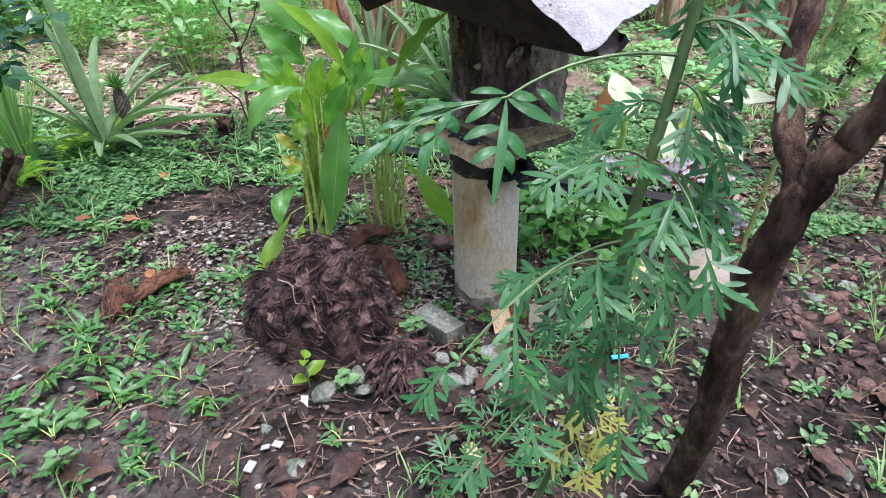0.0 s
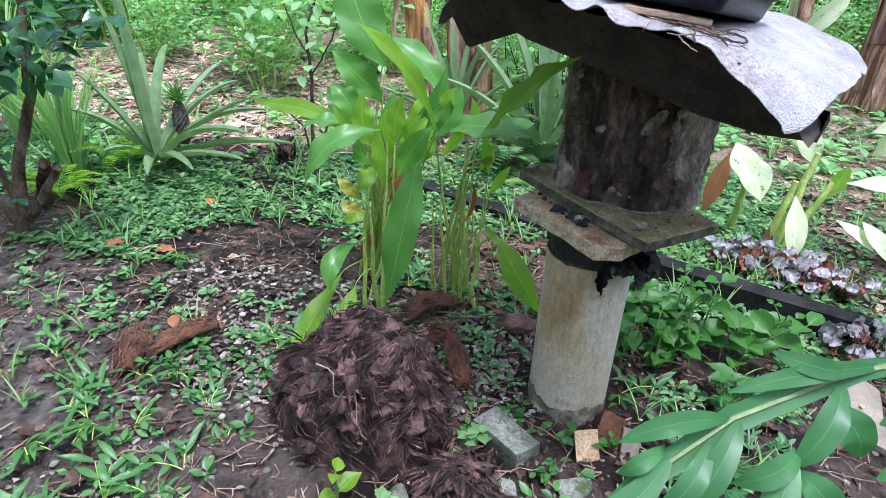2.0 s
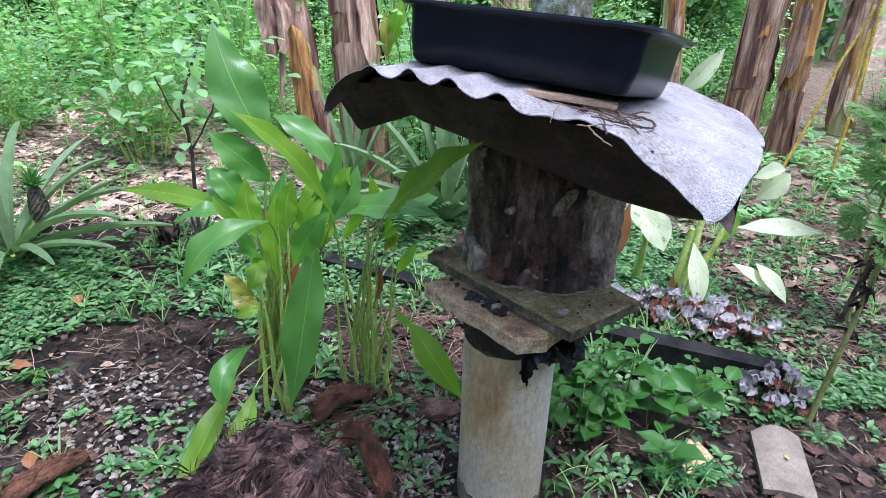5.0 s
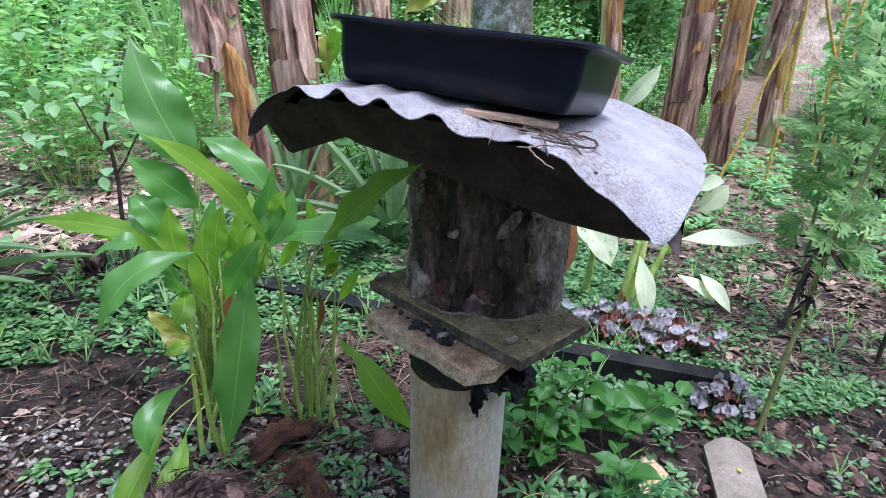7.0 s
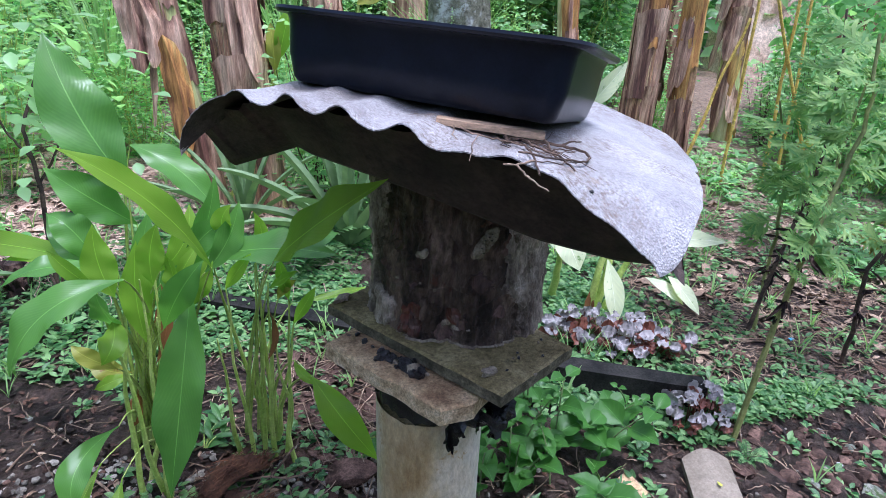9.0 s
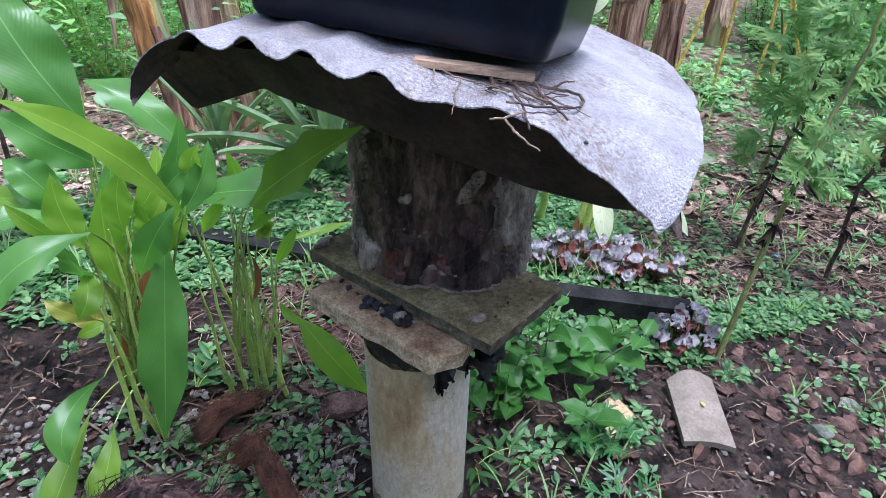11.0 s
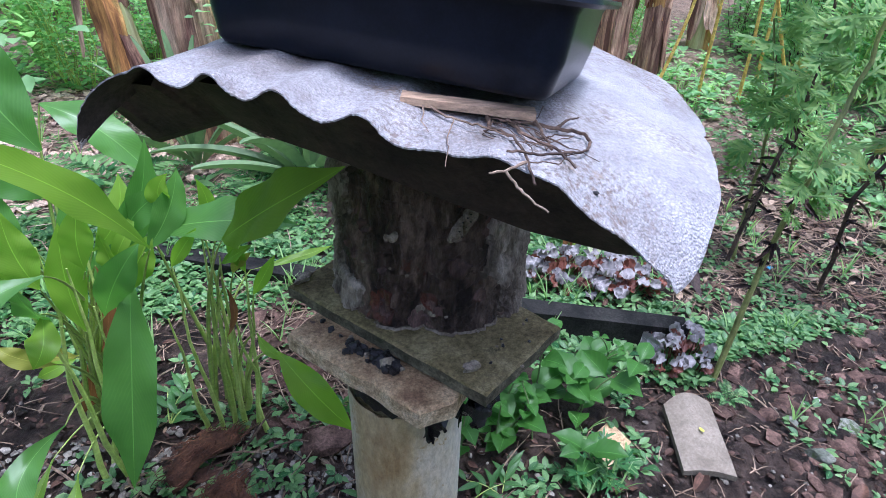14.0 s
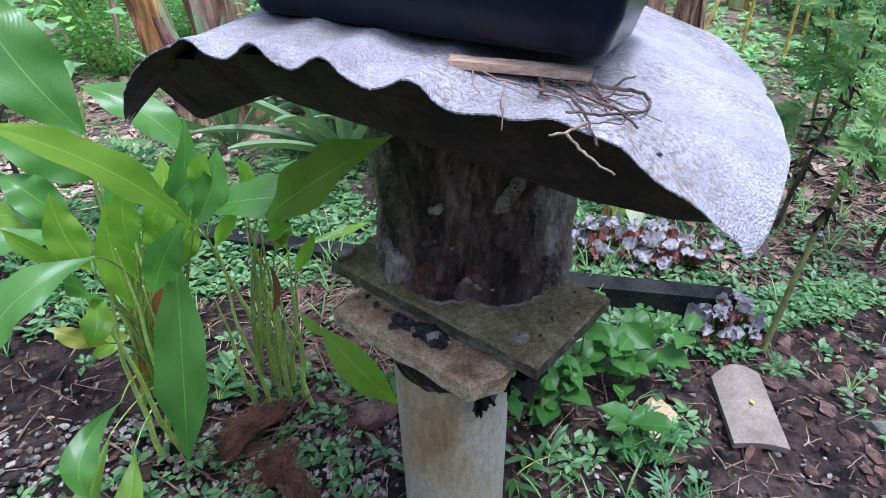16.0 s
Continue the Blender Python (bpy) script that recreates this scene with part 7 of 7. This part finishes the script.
banana("thick banana stem with shredded grey-brown bark", (-0.285, 2.75), (-0.368, 2.75, 1.38), 0.080, 2, 4)
banana("banana stem half hidden behind the tub", (0.06, 3.4), (-0.12, 3.4, 1.5), 0.075, 3, 4)
banana("banana stem with yellow streaks and brown sheath", (1.25, 3.6), (1.12, 3.6, 1.5), 0.048, 5, 4)
banana("tall banana stem, orange-brown with yellow streaks", (1.585, 3.5), (1.606, 3.5, 1.6), 0.074, 6, 5)
banana("dark brown slender banana stem", (1.785, 3.4), (1.755, 3.4, 1.55), 0.050, 7, 4)
banana("far banana stem with drooping dry leaves", (2.43, 3.9), (2.32, 3.9, 1.55), 0.060, 8, 7)
banana("far brown banana stem in shade", (4.1, 4.9), (4.2, 4.95, 1.9), 0.12, 9, 5)
banana("far brown banana stem in shade", (2.75, 5.3), (2.72, 5.3, 2.0), 0.10, 10, 5)
banana("far brown banana stem in shade", (5.0, 4.3), (5.1, 4.3, 2.0), 0.12, 12, 5)
banana("far brown banana stem in shade", (0.52, 4.6), (0.42, 4.6, 2.0), 0.10, 13, 5)
m = Mesh()
tube(m, wander((0.47, 3.0, 0.2), (0.50, 3.0, 1.9), 10, 0.04, 3), 0.115, 0.108, 24, 0.3)
solo("tree_trunk", m, TRUNK_MOSSY, "grey-green tree trunk behind the tub", "tree")
for i, (a, b) in enumerate((((2.36, 3.0, 0.10), (1.86, 3.0, 1.12)), ((2.06, 3.02, 0.12), (2.00, 3.0, 1.25)), ((1.90, 3.1, 0.12), (1.86, 3.08, 1.2)), ((2.30, 3.2, 0.12), (2.22, 3.2, 1.3)), ((1.62, 3.1, 0.13), (1.86, 3.1, 0.95)))):
    m = Mesh()
    tube(m, wander(a, b, 10, 0.02, i), 0.0085, 0.0065, 8, 0.1)
    solo("cane", m, CANE, "tall yellow cane stem", "cane", "yellow canes")

t = thing("banana_sucker", "young banana shoot with yellow-green leaves behind the roof", "banana plant")
for mat, a, b, w in ((LF_TURM, (-0.195, 2.75, 0.763), (-0.142, 2.75, 0.941), 0.06), (LF_YELLOW, (-0.209, 2.75, 0.722), (-0.214, 2.75, 0.885), 0.05), (LF_TURM, (0.132, 3.3, 0.996), (0.238, 3.3, 1.074), 0.09), (LF_YELLOW, (0.105, 3.3, 0.946), (0.291, 3.3, 1.041), 0.10)):
    m = Mesh()
    leaf(m, a, b, w, 0.02, 0, (0.1, -0.8, 0.5), 14, fold=0.2, peak=0.45, cross=6, wave=0.15)
    part("leaf", m, mat, t)
for foot, b in (((-0.42, 2.75), (-0.202, 2.75, 0.732)), ((0.05, 3.3), (0.11, 3.3, 0.946))):
    m = Mesh()
    tube(m, wander((foot[0], foot[1], G(*foot) - 0.01), b, 8, 0.02, 3), 0.012, 0.007, 8)
    part("stem", m, STEMG, t)


# ---- background growth ----
def shrub(label, height, spread, leaf_size, n_stems, n_leaves, mat, seed, spikes=0):
    rnd = random.Random(seed)
    t = thing("leafy_shrub", label, "shrub", "background shrubs")
    st, lf, sp = Mesh(), Mesh(), Mesh()
    for s in range(n_stems):
        a, q = rnd.uniform(0, 6.28), rnd.random() ** 0.6
        top = V(math.cos(a) * spread * q, math.sin(a) * spread * q, height * rnd.uniform(0.55, 1.05))
        line = wander((top.x * 0.25, top.y * 0.25, -0.03), top, 7, 0.06, seed * 20 + s)
        tube(st, line, 0.0032, 0.0012, 5)
        for k in range(n_leaves):
            w = 0.18 + 0.82 * k / n_leaves
            p = line[int(w * 7)].lerp(line[min(7, int(w * 7) + 1)], w * 7 % 1)
            b = rnd.uniform(0, 6.28)
            r = rnd.uniform(0.02, 0.15) * (1.2 - 0.6 * w)
            p = p + V(math.cos(b) * r, math.sin(b) * r, rnd.uniform(-0.02, 0.03))
            d = V(math.cos(b), math.sin(b), rnd.uniform(-0.35, 0.35)).normalized()
            l = leaf_size * rnd.uniform(0.6, 1.3)
            leaf(lf, p, p + d * l, l * 0.55, l * 0.06, 0, V(rnd.gauss(0, 0.45), rnd.gauss(-0.55, 0.45), 0.8), 4, fold=0.12, peak=0.45, cross=2)
        if spikes and s % 2 == 0:
            q = line[-1]
            for k in range(14):
                b = k * 2.1
                pp = q + V(0, 0, 0.007 * k)
                leaf(sp, pp, pp + V(math.cos(b), math.sin(b), 0.4) * 0.012, 0.008, 0, 0, (0, 0, 1), 2, cross=2)
    part("twiggy_core", st, STEMB if seed == 1 else STEMG, t, kind="stuff")
    part("foliage", lf, mat, t, kind="stuff")
    if spikes:
        part("flower_spike", sp, LF_GRASS, t, "pale green flower spikes", kind="stuff")
    return t


_r = random.Random(31)
_kinds = [shrub("soft green leafy herb shrub with pale flower spikes", 0.75, 0.30, 0.034, 20, 74, LF_BACK, 1, 1),
          shrub("bright green leafy shrub", 0.95, 0.36, 0.042, 20, 76, LF_BACK, 2),
          shrub("small-leaved light green shrub", 0.65, 0.32, 0.028, 22, 80, LF_BACK, 3, 1),
          shrub("dark green large-leaved shrub in shade", 1.25, 0.44, 0.065, 18, 60, LF_BACKD, 4),
          shrub("mid-green bush with pointed leaves", 1.0, 0.40, 0.050, 18, 66, LF_BACK, 5)]
_pl = []
for i in range(118):
    for _ in range(60):
        x, y = _r.uniform(-4.6, 6.0), _r.uniform(2.45, 6.6)
        # keep the littered clearing and the straw path open
        if y < 2.75 + 0.25 * math.sin(x * 3) and x > -0.9:
            continue
        if -2.3 < x < -0.2 and y < 3.0 + 0.2 * math.sin(x * 5) and i % 9:
            continue
        if 0.5 < x < 2.6 and y < 3.7 or 2.4 < x < 5.2 and 4.2 < y:
            continue
        if any((x - a) ** 2 + (y - b) ** 2 < 0.10 + 0.02 * (y - 2) for a, b in _pl):
            continue
        break
    _pl.append((x, y))
for i, (x, y) in enumerate(_pl):
    far = y > 4.6 or x < -3
    k = _r.choice((3, 1, 4, 3)) if far else _r.choice((0, 0, 1, 2, 2, 4))
    s = _r.uniform(0.75, 1.15) * (1.25 if far else 0.9)
    mt = pose(x, y, G(x, y), 0, 0, _r.uniform(0, 360)) @ Matrix.Scale(s, 4)
    ob = _kinds[k]
    if ob.get("set"):
        c = copy_thing(ob, mt)
        c.scale = (s, s, s)
    else:
        ob.matrix_basis = mt
        ob["set"] = 1
for ob in _kinds:
    if "set" in ob:
        del ob["set"]


def thicket(label, y0, y1, x0, x1, z0, z1, n, size, mat, seed):
    """A far wall of leaves."""
    rnd = random.Random(seed)
    m = Mesh()
    for i in range(n):
        x, y = rnd.uniform(x0, x1), rnd.uniform(y0, y1)
        z = G(x, y) + z0 + (z1 - z0) * rnd.random()
        b = V(x, y, z) + noise.noise_vector(V(x * 1.3, y, z * 1.3)) * 0.5
        d = V(rnd.gauss(0, 1), rnd.gauss(-0.3, 0.6), rnd.gauss(-0.1, 0.6)).normalized()
        l = size * rnd.uniform(0.6, 1.4)
        leaf(m, b, b + d * l, l * 0.5, l * 0.06, 0, (rnd.gauss(0, 0.4), rnd.gauss(-0.6, 0.4), 0.8), 3, fold=0.12, peak=0.45, cross=2)
    return solo("thicket", m, mat, label, "thicket", kind="stuff")


thicket("far wall of mixed green leaves", 6.2, 8.2, -9, 10, 0.0, 2.6, 16000, 0.17, LF_BACK, 41)
thicket("far wall of dark green leaves", 7.6, 9.5, -10, 12, 0.0, 4.0, 14000, 0.24, LF_BACKD, 42)
thicket("leafy growth at the bed's shaded end", 1.9, 5.0, -4.5, -2.3, 0.0, 1.3, 9000, 0.09, LF_BACK, 43)
thicket("leafy growth beyond the straw path", 2.2, 4.6, 3.0, 4.8, 0.0, 1.3, 8000, 0.09, LF_BACK, 44)

# out of view: leaf walls added round the camera to block low sky light
thicket("unseen leaf wall added behind the camera to cut low skylight", -4.2, -2.4, -7, 7, -0.1, 2.6, 7000, 0.22, LF_BACKD, 45)
thicket("unseen leaf wall added beside the camera to cut low skylight", -3.0, 2.0, -6.5, -4.2, -0.1, 2.2, 5000, 0.20, LF_BACKD, 46)
thicket("unseen leaf wall added beside the camera to cut low skylight", -3.0, 2.5, 4.5, 6.8, -0.1, 2.2, 5000, 0.20, LF_BACKD, 47)


# ---- ground cover ----
def fade(x, y, box):
    """Thins a scatter out unevenly towards the edges of its patch."""
    e = min(x - box[0], box[1] - x, y - box[2] + 0.25, box[3] - y) + 0.35 * noise.noise(V(x * 1.7, y * 1.7, 3))
    return max(0.0, min(1.0, e / 0.5))


def cover(label, name, test, n, size, mat, seed, leaves=6, kind="ovate", box=(-2.9, 3.1, -0.1, 3.6)):
    rnd = random.Random(seed)
    m = Mesh()
    made = 0
    while made < n:
        x, y = rnd.uniform(box[0], box[1]), rnd.uniform(box[2], box[3])
        if rnd.random() > test(x, y) * fade(x, y, box):
            continue
        made += 1
        h = size * rnd.uniform(0.3, 1.1)
        c = V(x, y, G(x, y) + 0.012 * noise.noise(V(x, y, 0) * 3.1))
        for k in range(leaves):
            a = rnd.uniform(0, 6.28)
            r = size * rnd.uniform(0.1, 0.8)
            p = c + V(math.cos(a) * r * 0.4, math.sin(a) * r * 0.4, h * rnd.uniform(0.2, 1.0))
            d = V(math.cos(a), math.sin(a), rnd.uniform(-0.1, 0.5))
            l = size * rnd.uniform(0.5, 1.1)
            if kind == "ovate":
                leaf(m, p, p + d.normalized() * l, l * 0.52, l * 0.05, 0, (rnd.gauss(0, 0.2), -0.15, 1), 3, fold=0.12, peak=0.42, cross=2)
            else:
                leaf(m, c, c + V(d.x * 0.5, d.y * 0.5, 0.9).normalized() * l * 1.8, l * 0.09, l * 0.12, 0, V(-d.x, -d.y, 0.4), 4, fold=0.2, peak=0.4, cross=2, sharp=0.7)
    return solo(name, m, mat, label, "ground cover", kind="stuff")


def stand(x, y):
    return (x - 0.11) ** 2 + (y - 1.28) ** 2 < 0.012 or (-0.45 < x < -0.11 and 0.97 < y < 1.22) or (-0.15 < x < -0.02 and 0.87 < y < 1.05)


def dens_left(x, y):
    if stand(x, y) or x > 0.2:
        return 0
    d = 1.0 if y > 1.45 and x < -0.40 or y > 1.8 else 0.06 if y > 1.0 else 0.035
    if -0.95 < x < 0.0 and 1.15 < y < 1.62:
        d = 0.16
    if y > 2.25:
        d = 0.10 if x < -0.4 else 0.9
    return d * max(0.0, min(1, 0.55 + 1.6 * noise.noise(V(x * 2.2, y * 2.2, 7))))


def dens_right(x, y):
    if stand(x, y) or x < 0.18:
        return 0
    d = 0.45
    if 0.2 < x < 1.5 and 1.25 < y < 2.1:
        d = 1.0
    if x > 0.80 and y < 1.5:
        d = 0.035
    if x > 0.15 and y < 1.24:
        d = 0.03 if x < 0.6 else 0.045
    if x > 0.85 and y > 1.6:
        d = 0.13
    if 0.60 < x < 0.83 and 1.20 < y < 1.43:
        d = 0
    return d * max(0.0, min(1, 0.6 + 1.6 * noise.noise(V(x * 2.4, y * 2.4, 17))))


cover("low mat of small-leaved green weeds", "ground_weeds", lambda x, y: dens_left(x, y) * (y > 1.22), 8000, 0.024, LF_WEED, 51, 7)
cover("sparse dark green weeds on the open soil", "ground_weeds", lambda x, y: dens_left(x, y) * (y <= 1.22), 420, 0.026, LF_LOW, 55, 6)
cover("low mat of small-leaved green weeds", "ground_weeds", dens_right, 5400, 0.025, LF_WEED, 52, 7)
cover("broader green weeds beyond the beds", "ground_weeds", lambda x, y: (0.05 if -2.3 < x < -0.2 and y < 3.2 else 0.8 if y > 2.5 or x > 1.7 else 0.0) * max(0, min(1, 0.6 + 1.5 * noise.noise(V(x * 1.7, y * 1.7, 27)))), 1500, 0.055, LF_BACK, 53, 7, box=(-4, 4.2, 1.6, 4.5))
cover("thin grass blades among the weeds", "grass_blades", lambda x, y: 0 if stand(x, y) or (-0.7 < x < 0.2 and 0.95 < y < 1.55) or (0.55 < x < 0.86 and 1.15 < y < 1.46) else 0.8 * max(0, 0.3 + 1.2 * noise.noise(V(x * 3, y * 3, 37))), 900, 0.05, LF_GRASS, 54, 5, "grass")


# ---- litter and gravel ----
def litter(label, name, n, box, size, mat, seed, kind, test=lambda x, y: 1):
    rnd = random.Random(seed)
    m = Mesh()
    made = 0
    while made < n:
        x, y = rnd.uniform(box[0], box[1]), rnd.uniform(box[2], box[3])
        if stand(x, y) and (x - 0.11) ** 2 + (y - 1.28) ** 2 < 0.009 or rnd.random() > test(x, y) * (fade(x, y, box) if box[1] - box[0] > 2.8 else 1):
            continue
        made += 1
        p = V(x, y, G(x, y) + 0.016 * noise.noise(V(x, y, 0) * 3.1) + 0.009 * noise.noise(V(x, y, 0) * 11) + 0.004)
        a = rnd.uniform(0, 6.28)
        s = size * rnd.uniform(0.4, 1.4)
        if kind == "stone":
            rock(m, p, (s * rnd.uniform(0.6, 1), s * rnd.uniform(0.5, 0.9), s * 0.5), rnd.uniform(0, 50), sub=1, rough=0.5, facets=2)
        elif kind == "leaf":
            d = V(math.cos(a), math.sin(a), rnd.uniform(-0.1, 0.25)) * s
            leaf(m, p, p + d, s * rnd.uniform(0.35, 0.6), rnd.uniform(0, 0.12) * s, rnd.gauss(0, 0.05) * s, (rnd.gauss(0, 0.25), rnd.gauss(0, 0.25), 1), 6, fold=rnd.uniform(-0.2, 0.3), peak=0.45, wave=0.25, cross=4)
        else:
            d = V(math.cos(a), math.sin(a), rnd.uniform(-0.02, 0.10)) * s
            tube(m, wander(p + V(0, 0, 0.004), p + d + V(0, 0, 0.004), 4, s * 0.08, made), 0.0012 * rnd.uniform(0.6, 1.8), 0.0008, 4)
    return solo(name, m, mat, label, "litter", kind="stuff")


litter("scattered wet brown dead leaves", "dead_leaves", 600, (-2.2, 2.5, 0.0, 2.3), 0.042, LITTER, 61, "leaf", lambda x, y: 0.8 if y < 1.0 else 0.35)
litter("large dark rotting leaves on bare soil", "rotting_leaves", 40, (-1.0, 1.2, 0.40, 1.0), 0.06, LITTER, 62, "leaf")
litter("dry straw and broken stalks", "straw", 1500, (-1.6, 2.4, 0.42, 2.6), 0.085, STRAW, 63, "stick", lambda x, y: 0.25 + 0.75 * (x > 0.9 and y > 1.6))
litter("pale straw mulch in the far clearing", "straw", 3000, (-2.6, -0.05, 2.15, 3.4), 0.16, MULCH, 64, "stick")
litter("pale dry leaf mulch in the far clearing", "dry_mulch", 3600, (-2.6, -0.05, 2.2, 3.4), 0.05, MULCH, 65, "leaf")
litter("pale dry mulch along the straw path", "dry_mulch", 800, (0.9, 2.6, 1.9, 3.2), 0.06, STRAW, 66, "leaf")
litter("light grey gravel patch", "gravel", 1400, (-0.86, -0.20, 1.04, 1.50), 0.0078, STONE, 67, "stone", lambda x, y: 1 if noise.noise(V(x * 4, y * 4, 3)) > -0.25 else 0.12)
litter("grey gravel round the pipe foot", "gravel", 700, (-0.18, 0.06, 1.10, 1.52), 0.0075, STONE, 68, "stone")
litter("scattered grey gravel on soil", "gravel", 1700, (-1.5, 1.8, 0.42, 1.7), 0.0068, STONE, 69, "stone", lambda x, y: 0.5 + 0.5 * noise.noise(V(x * 3, y * 3, 5)))
litter("brown dry stalks heaped behind the pipe", "dry_stalks", 420, (-0.16, 0.12, 1.46, 1.92), 0.045, CLOD, 70, "leaf")
litter("brown dry stalks heaped behind the pipe", "dry_stalks", 170, (-0.18, 0.12, 1.42, 1.95), 0.16, STRAW, 71, "stick")

litter("fine dark crumbs of rotted leaf", "leaf_crumbs", 6500, (-2.2, 2.5, 0.0, 2.2), 0.020, LITTER, 72, "leaf", lambda x, y: 0.6 + 0.6 * noise.noise(V(x * 4, y * 4, 9)))
litter("fine pale straw bits", "straw_bits", 5000, (-2.2, 2.5, 0.0, 2.2), 0.035, STRAW, 73, "stick", lambda x, y: 0.6 + 0.6 * noise.noise(V(x * 3, y * 3, 19)))
litter("small soil clods", "soil_clods", 3600, (-2.2, 2.5, 0.0, 2.1), 0.010, SOIL, 74, "stone", lambda x, y: 0.5 + 0.5 * noise.noise(V(x * 3, y * 3, 29)))

# a few longer fallen stalks
for i, (a, b) in enumerate((((-0.313, 0.646, 0.097), (0.08, 0.806, 0.106)), ((-0.228, 0.758, 0.107), (0.047, 0.812, 0.1)), ((-0.289, 1.424, 0.164), (-0.043, 1.41, 0.163)), ((-0.271, 1.267, 0.140), (-0.107, 1.498, 0.165)), ((-0.473, 1.455, 0.165), (-0.277, 1.283, 0.142)), ((-0.34, 1.402, 0.150), (-0.208, 1.434, 0.160)), ((-0.156, 1.414, 0.158), (-0.099, 1.47, 0.2)), ((-0.394, 1.468, 0.182), (-0.275, 1.335, 0.147)), ((0.997, 1.596, 0.115), (1.331, 1.648, 0.107)), ((-0.754, 0.942, 0.139), (-0.574, 1.015, 0.139)), ((-0.724, 0.865, 0.133), (-0.624, 0.928, 0.135)))):
    m = Mesh()
    tube(m, wander(a, b, 12, 0.02, i + 40), 0.0026, 0.0014, 6)
    solo("fallen_stalk", m, STRAW if i % 3 else TWIG, "dry fallen stalk lying on soil", "stalk", "fallen stalks")
for i, (p, s, mat, lab) in enumerate((((-0.778, 1.523, 0.175), 0.035, STRAW, "pale curled dead leaf on soil"), ((-0.745, 1.218, 0.168), 0.05, LF_DEAD, "orange-tan dead leaf on the husk"), ((-1.056, 1.516, 0.193), 0.06, LF_DEAD, "orange-brown withered leaf among weeds"), ((-0.965, 1.494, 0.188), 0.06, LF_DEAD, "orange-brown withered leaf among weeds"), ((-0.931, 1.734, 0.212), 0.05, LF_DEAD, "orange-tan dead leaf among weeds"), ((-0.141, 0.741, 0.097), 0.09, LITTER, "large wet brown dead leaf"), ((-0.684, 0.678, 0.114), 0.11, LITTER, "large wet brown dead leaf"), ((0.732, 0.717, 0.066), 0.08, LITTER, "large curled dark brown dead leaf"), ((-0.685, 0.888, 0.129), 0.07, LITTER, "large wet brown dead leaf"))):
    m = Mesh()
    a = i * 2.1
    d = V(math.cos(a), math.sin(a), 0.08) * s
    leaf(m, V(*p), V(*p) + d, s * 0.5, s * 0.08, 0, (0.1, -0.2, 1), 12, fold=0.15, peak=0.45, wave=0.2, cross=6)
    solo("dead_leaf", m, mat, lab, "dead leaf", "dead leaves")
m = Mesh()
c = V(*(-0.856, 2.118, 0.215))
for i in range(60):
    a = random.uniform(0, 6.28)
    b = c + V(math.cos(a) * 0.025, math.sin(a) * 0.025, random.uniform(0, 0.075))
    leaf(m, b, b + V(math.cos(a) * 0.012, math.sin(a) * 0.012, 0.022), 0.014, 0, 0, (math.cos(a), math.sin(a), 0.3), 4, cross=2)
tube(m, [c - V(0, 0, 0.02), c + V(0, 0, 0.09)], 0.026, 0.02, 12, 0.3)
solo("scaly_stump", m, FIBRE, "short dark scaly stump among the weeds", "stump")
m = Mesh()
tube(m, wander((-1.412, 1.637, 0.204), (-1.171, 1.45, 0.425), 6, 0.01, 4), 0.016, 0.013, 10, 0.3)
solo("short_stake", m, TRUNK, "short weathered wooden stake in soil", "stake")

# bare earth bank that shows between the far stems
m = Mesh()
c = V(*(4.601, 6.0, 1.082))
vs, n = [], 24
for j in range(n + 1):
    for i in range(n + 1):
        u, w = i / n * 2 - 1, j / n
        q = V(c.x + u * 0.65, c.y + w * 0.6, 0)
        h = max(0.0, 1 - u * u) ** 0.5 * w ** 0.7 * 1.9
        vs.append((q.x, q.y, G(q.x, q.y) - 0.05 + h + 0.10 * noise.noise(q * 3 + V(0, 0, h)) + 0.04 * noise.noise(q * 9 + V(0, 0, h * 3))))
m.add(vs, [(j * (n + 1) + i, j * (n + 1) + i + 1, (j + 1) * (n + 1) + i + 1, (j + 1) * (n + 1) + i) for j in range(n) for i in range(n)])
solo("earth_bank", m, BANK, "bare pale tan earth bank beyond the banana stems", "bank", kind="structure")

litter("turned red-brown clods of soil", "soil_clods", 750, (0.72, 1.75, 0.75, 1.65), 0.022, CLOD, 75, "stone", lambda x, y: max(0.0, 1 - ((x - 1.2) / 0.5) ** 2 - ((y - 1.2) / 0.48) ** 2))
litter("red-brown crumbs of soil", "soil_clods", 1500, (-1.3, 1.75, 0.35, 1.75), 0.008, CLOD, 76, "stone")
litter("tangled tan straw along the path", "straw", 2200, (0.9, 2.5, 1.55, 2.8), 0.13, STRAW, 77, "stick")
litter("tan dry leaf scraps along the path", "dry_mulch", 900, (0.9, 2.5, 1.6, 2.8), 0.035, STRAW, 78, "leaf")
litter("small wilted leaf scraps on the open soil", "leaf_crumbs", 900, (-1.6, 0.0, 0.45, 1.6), 0.016, STRAW, 79, "leaf")
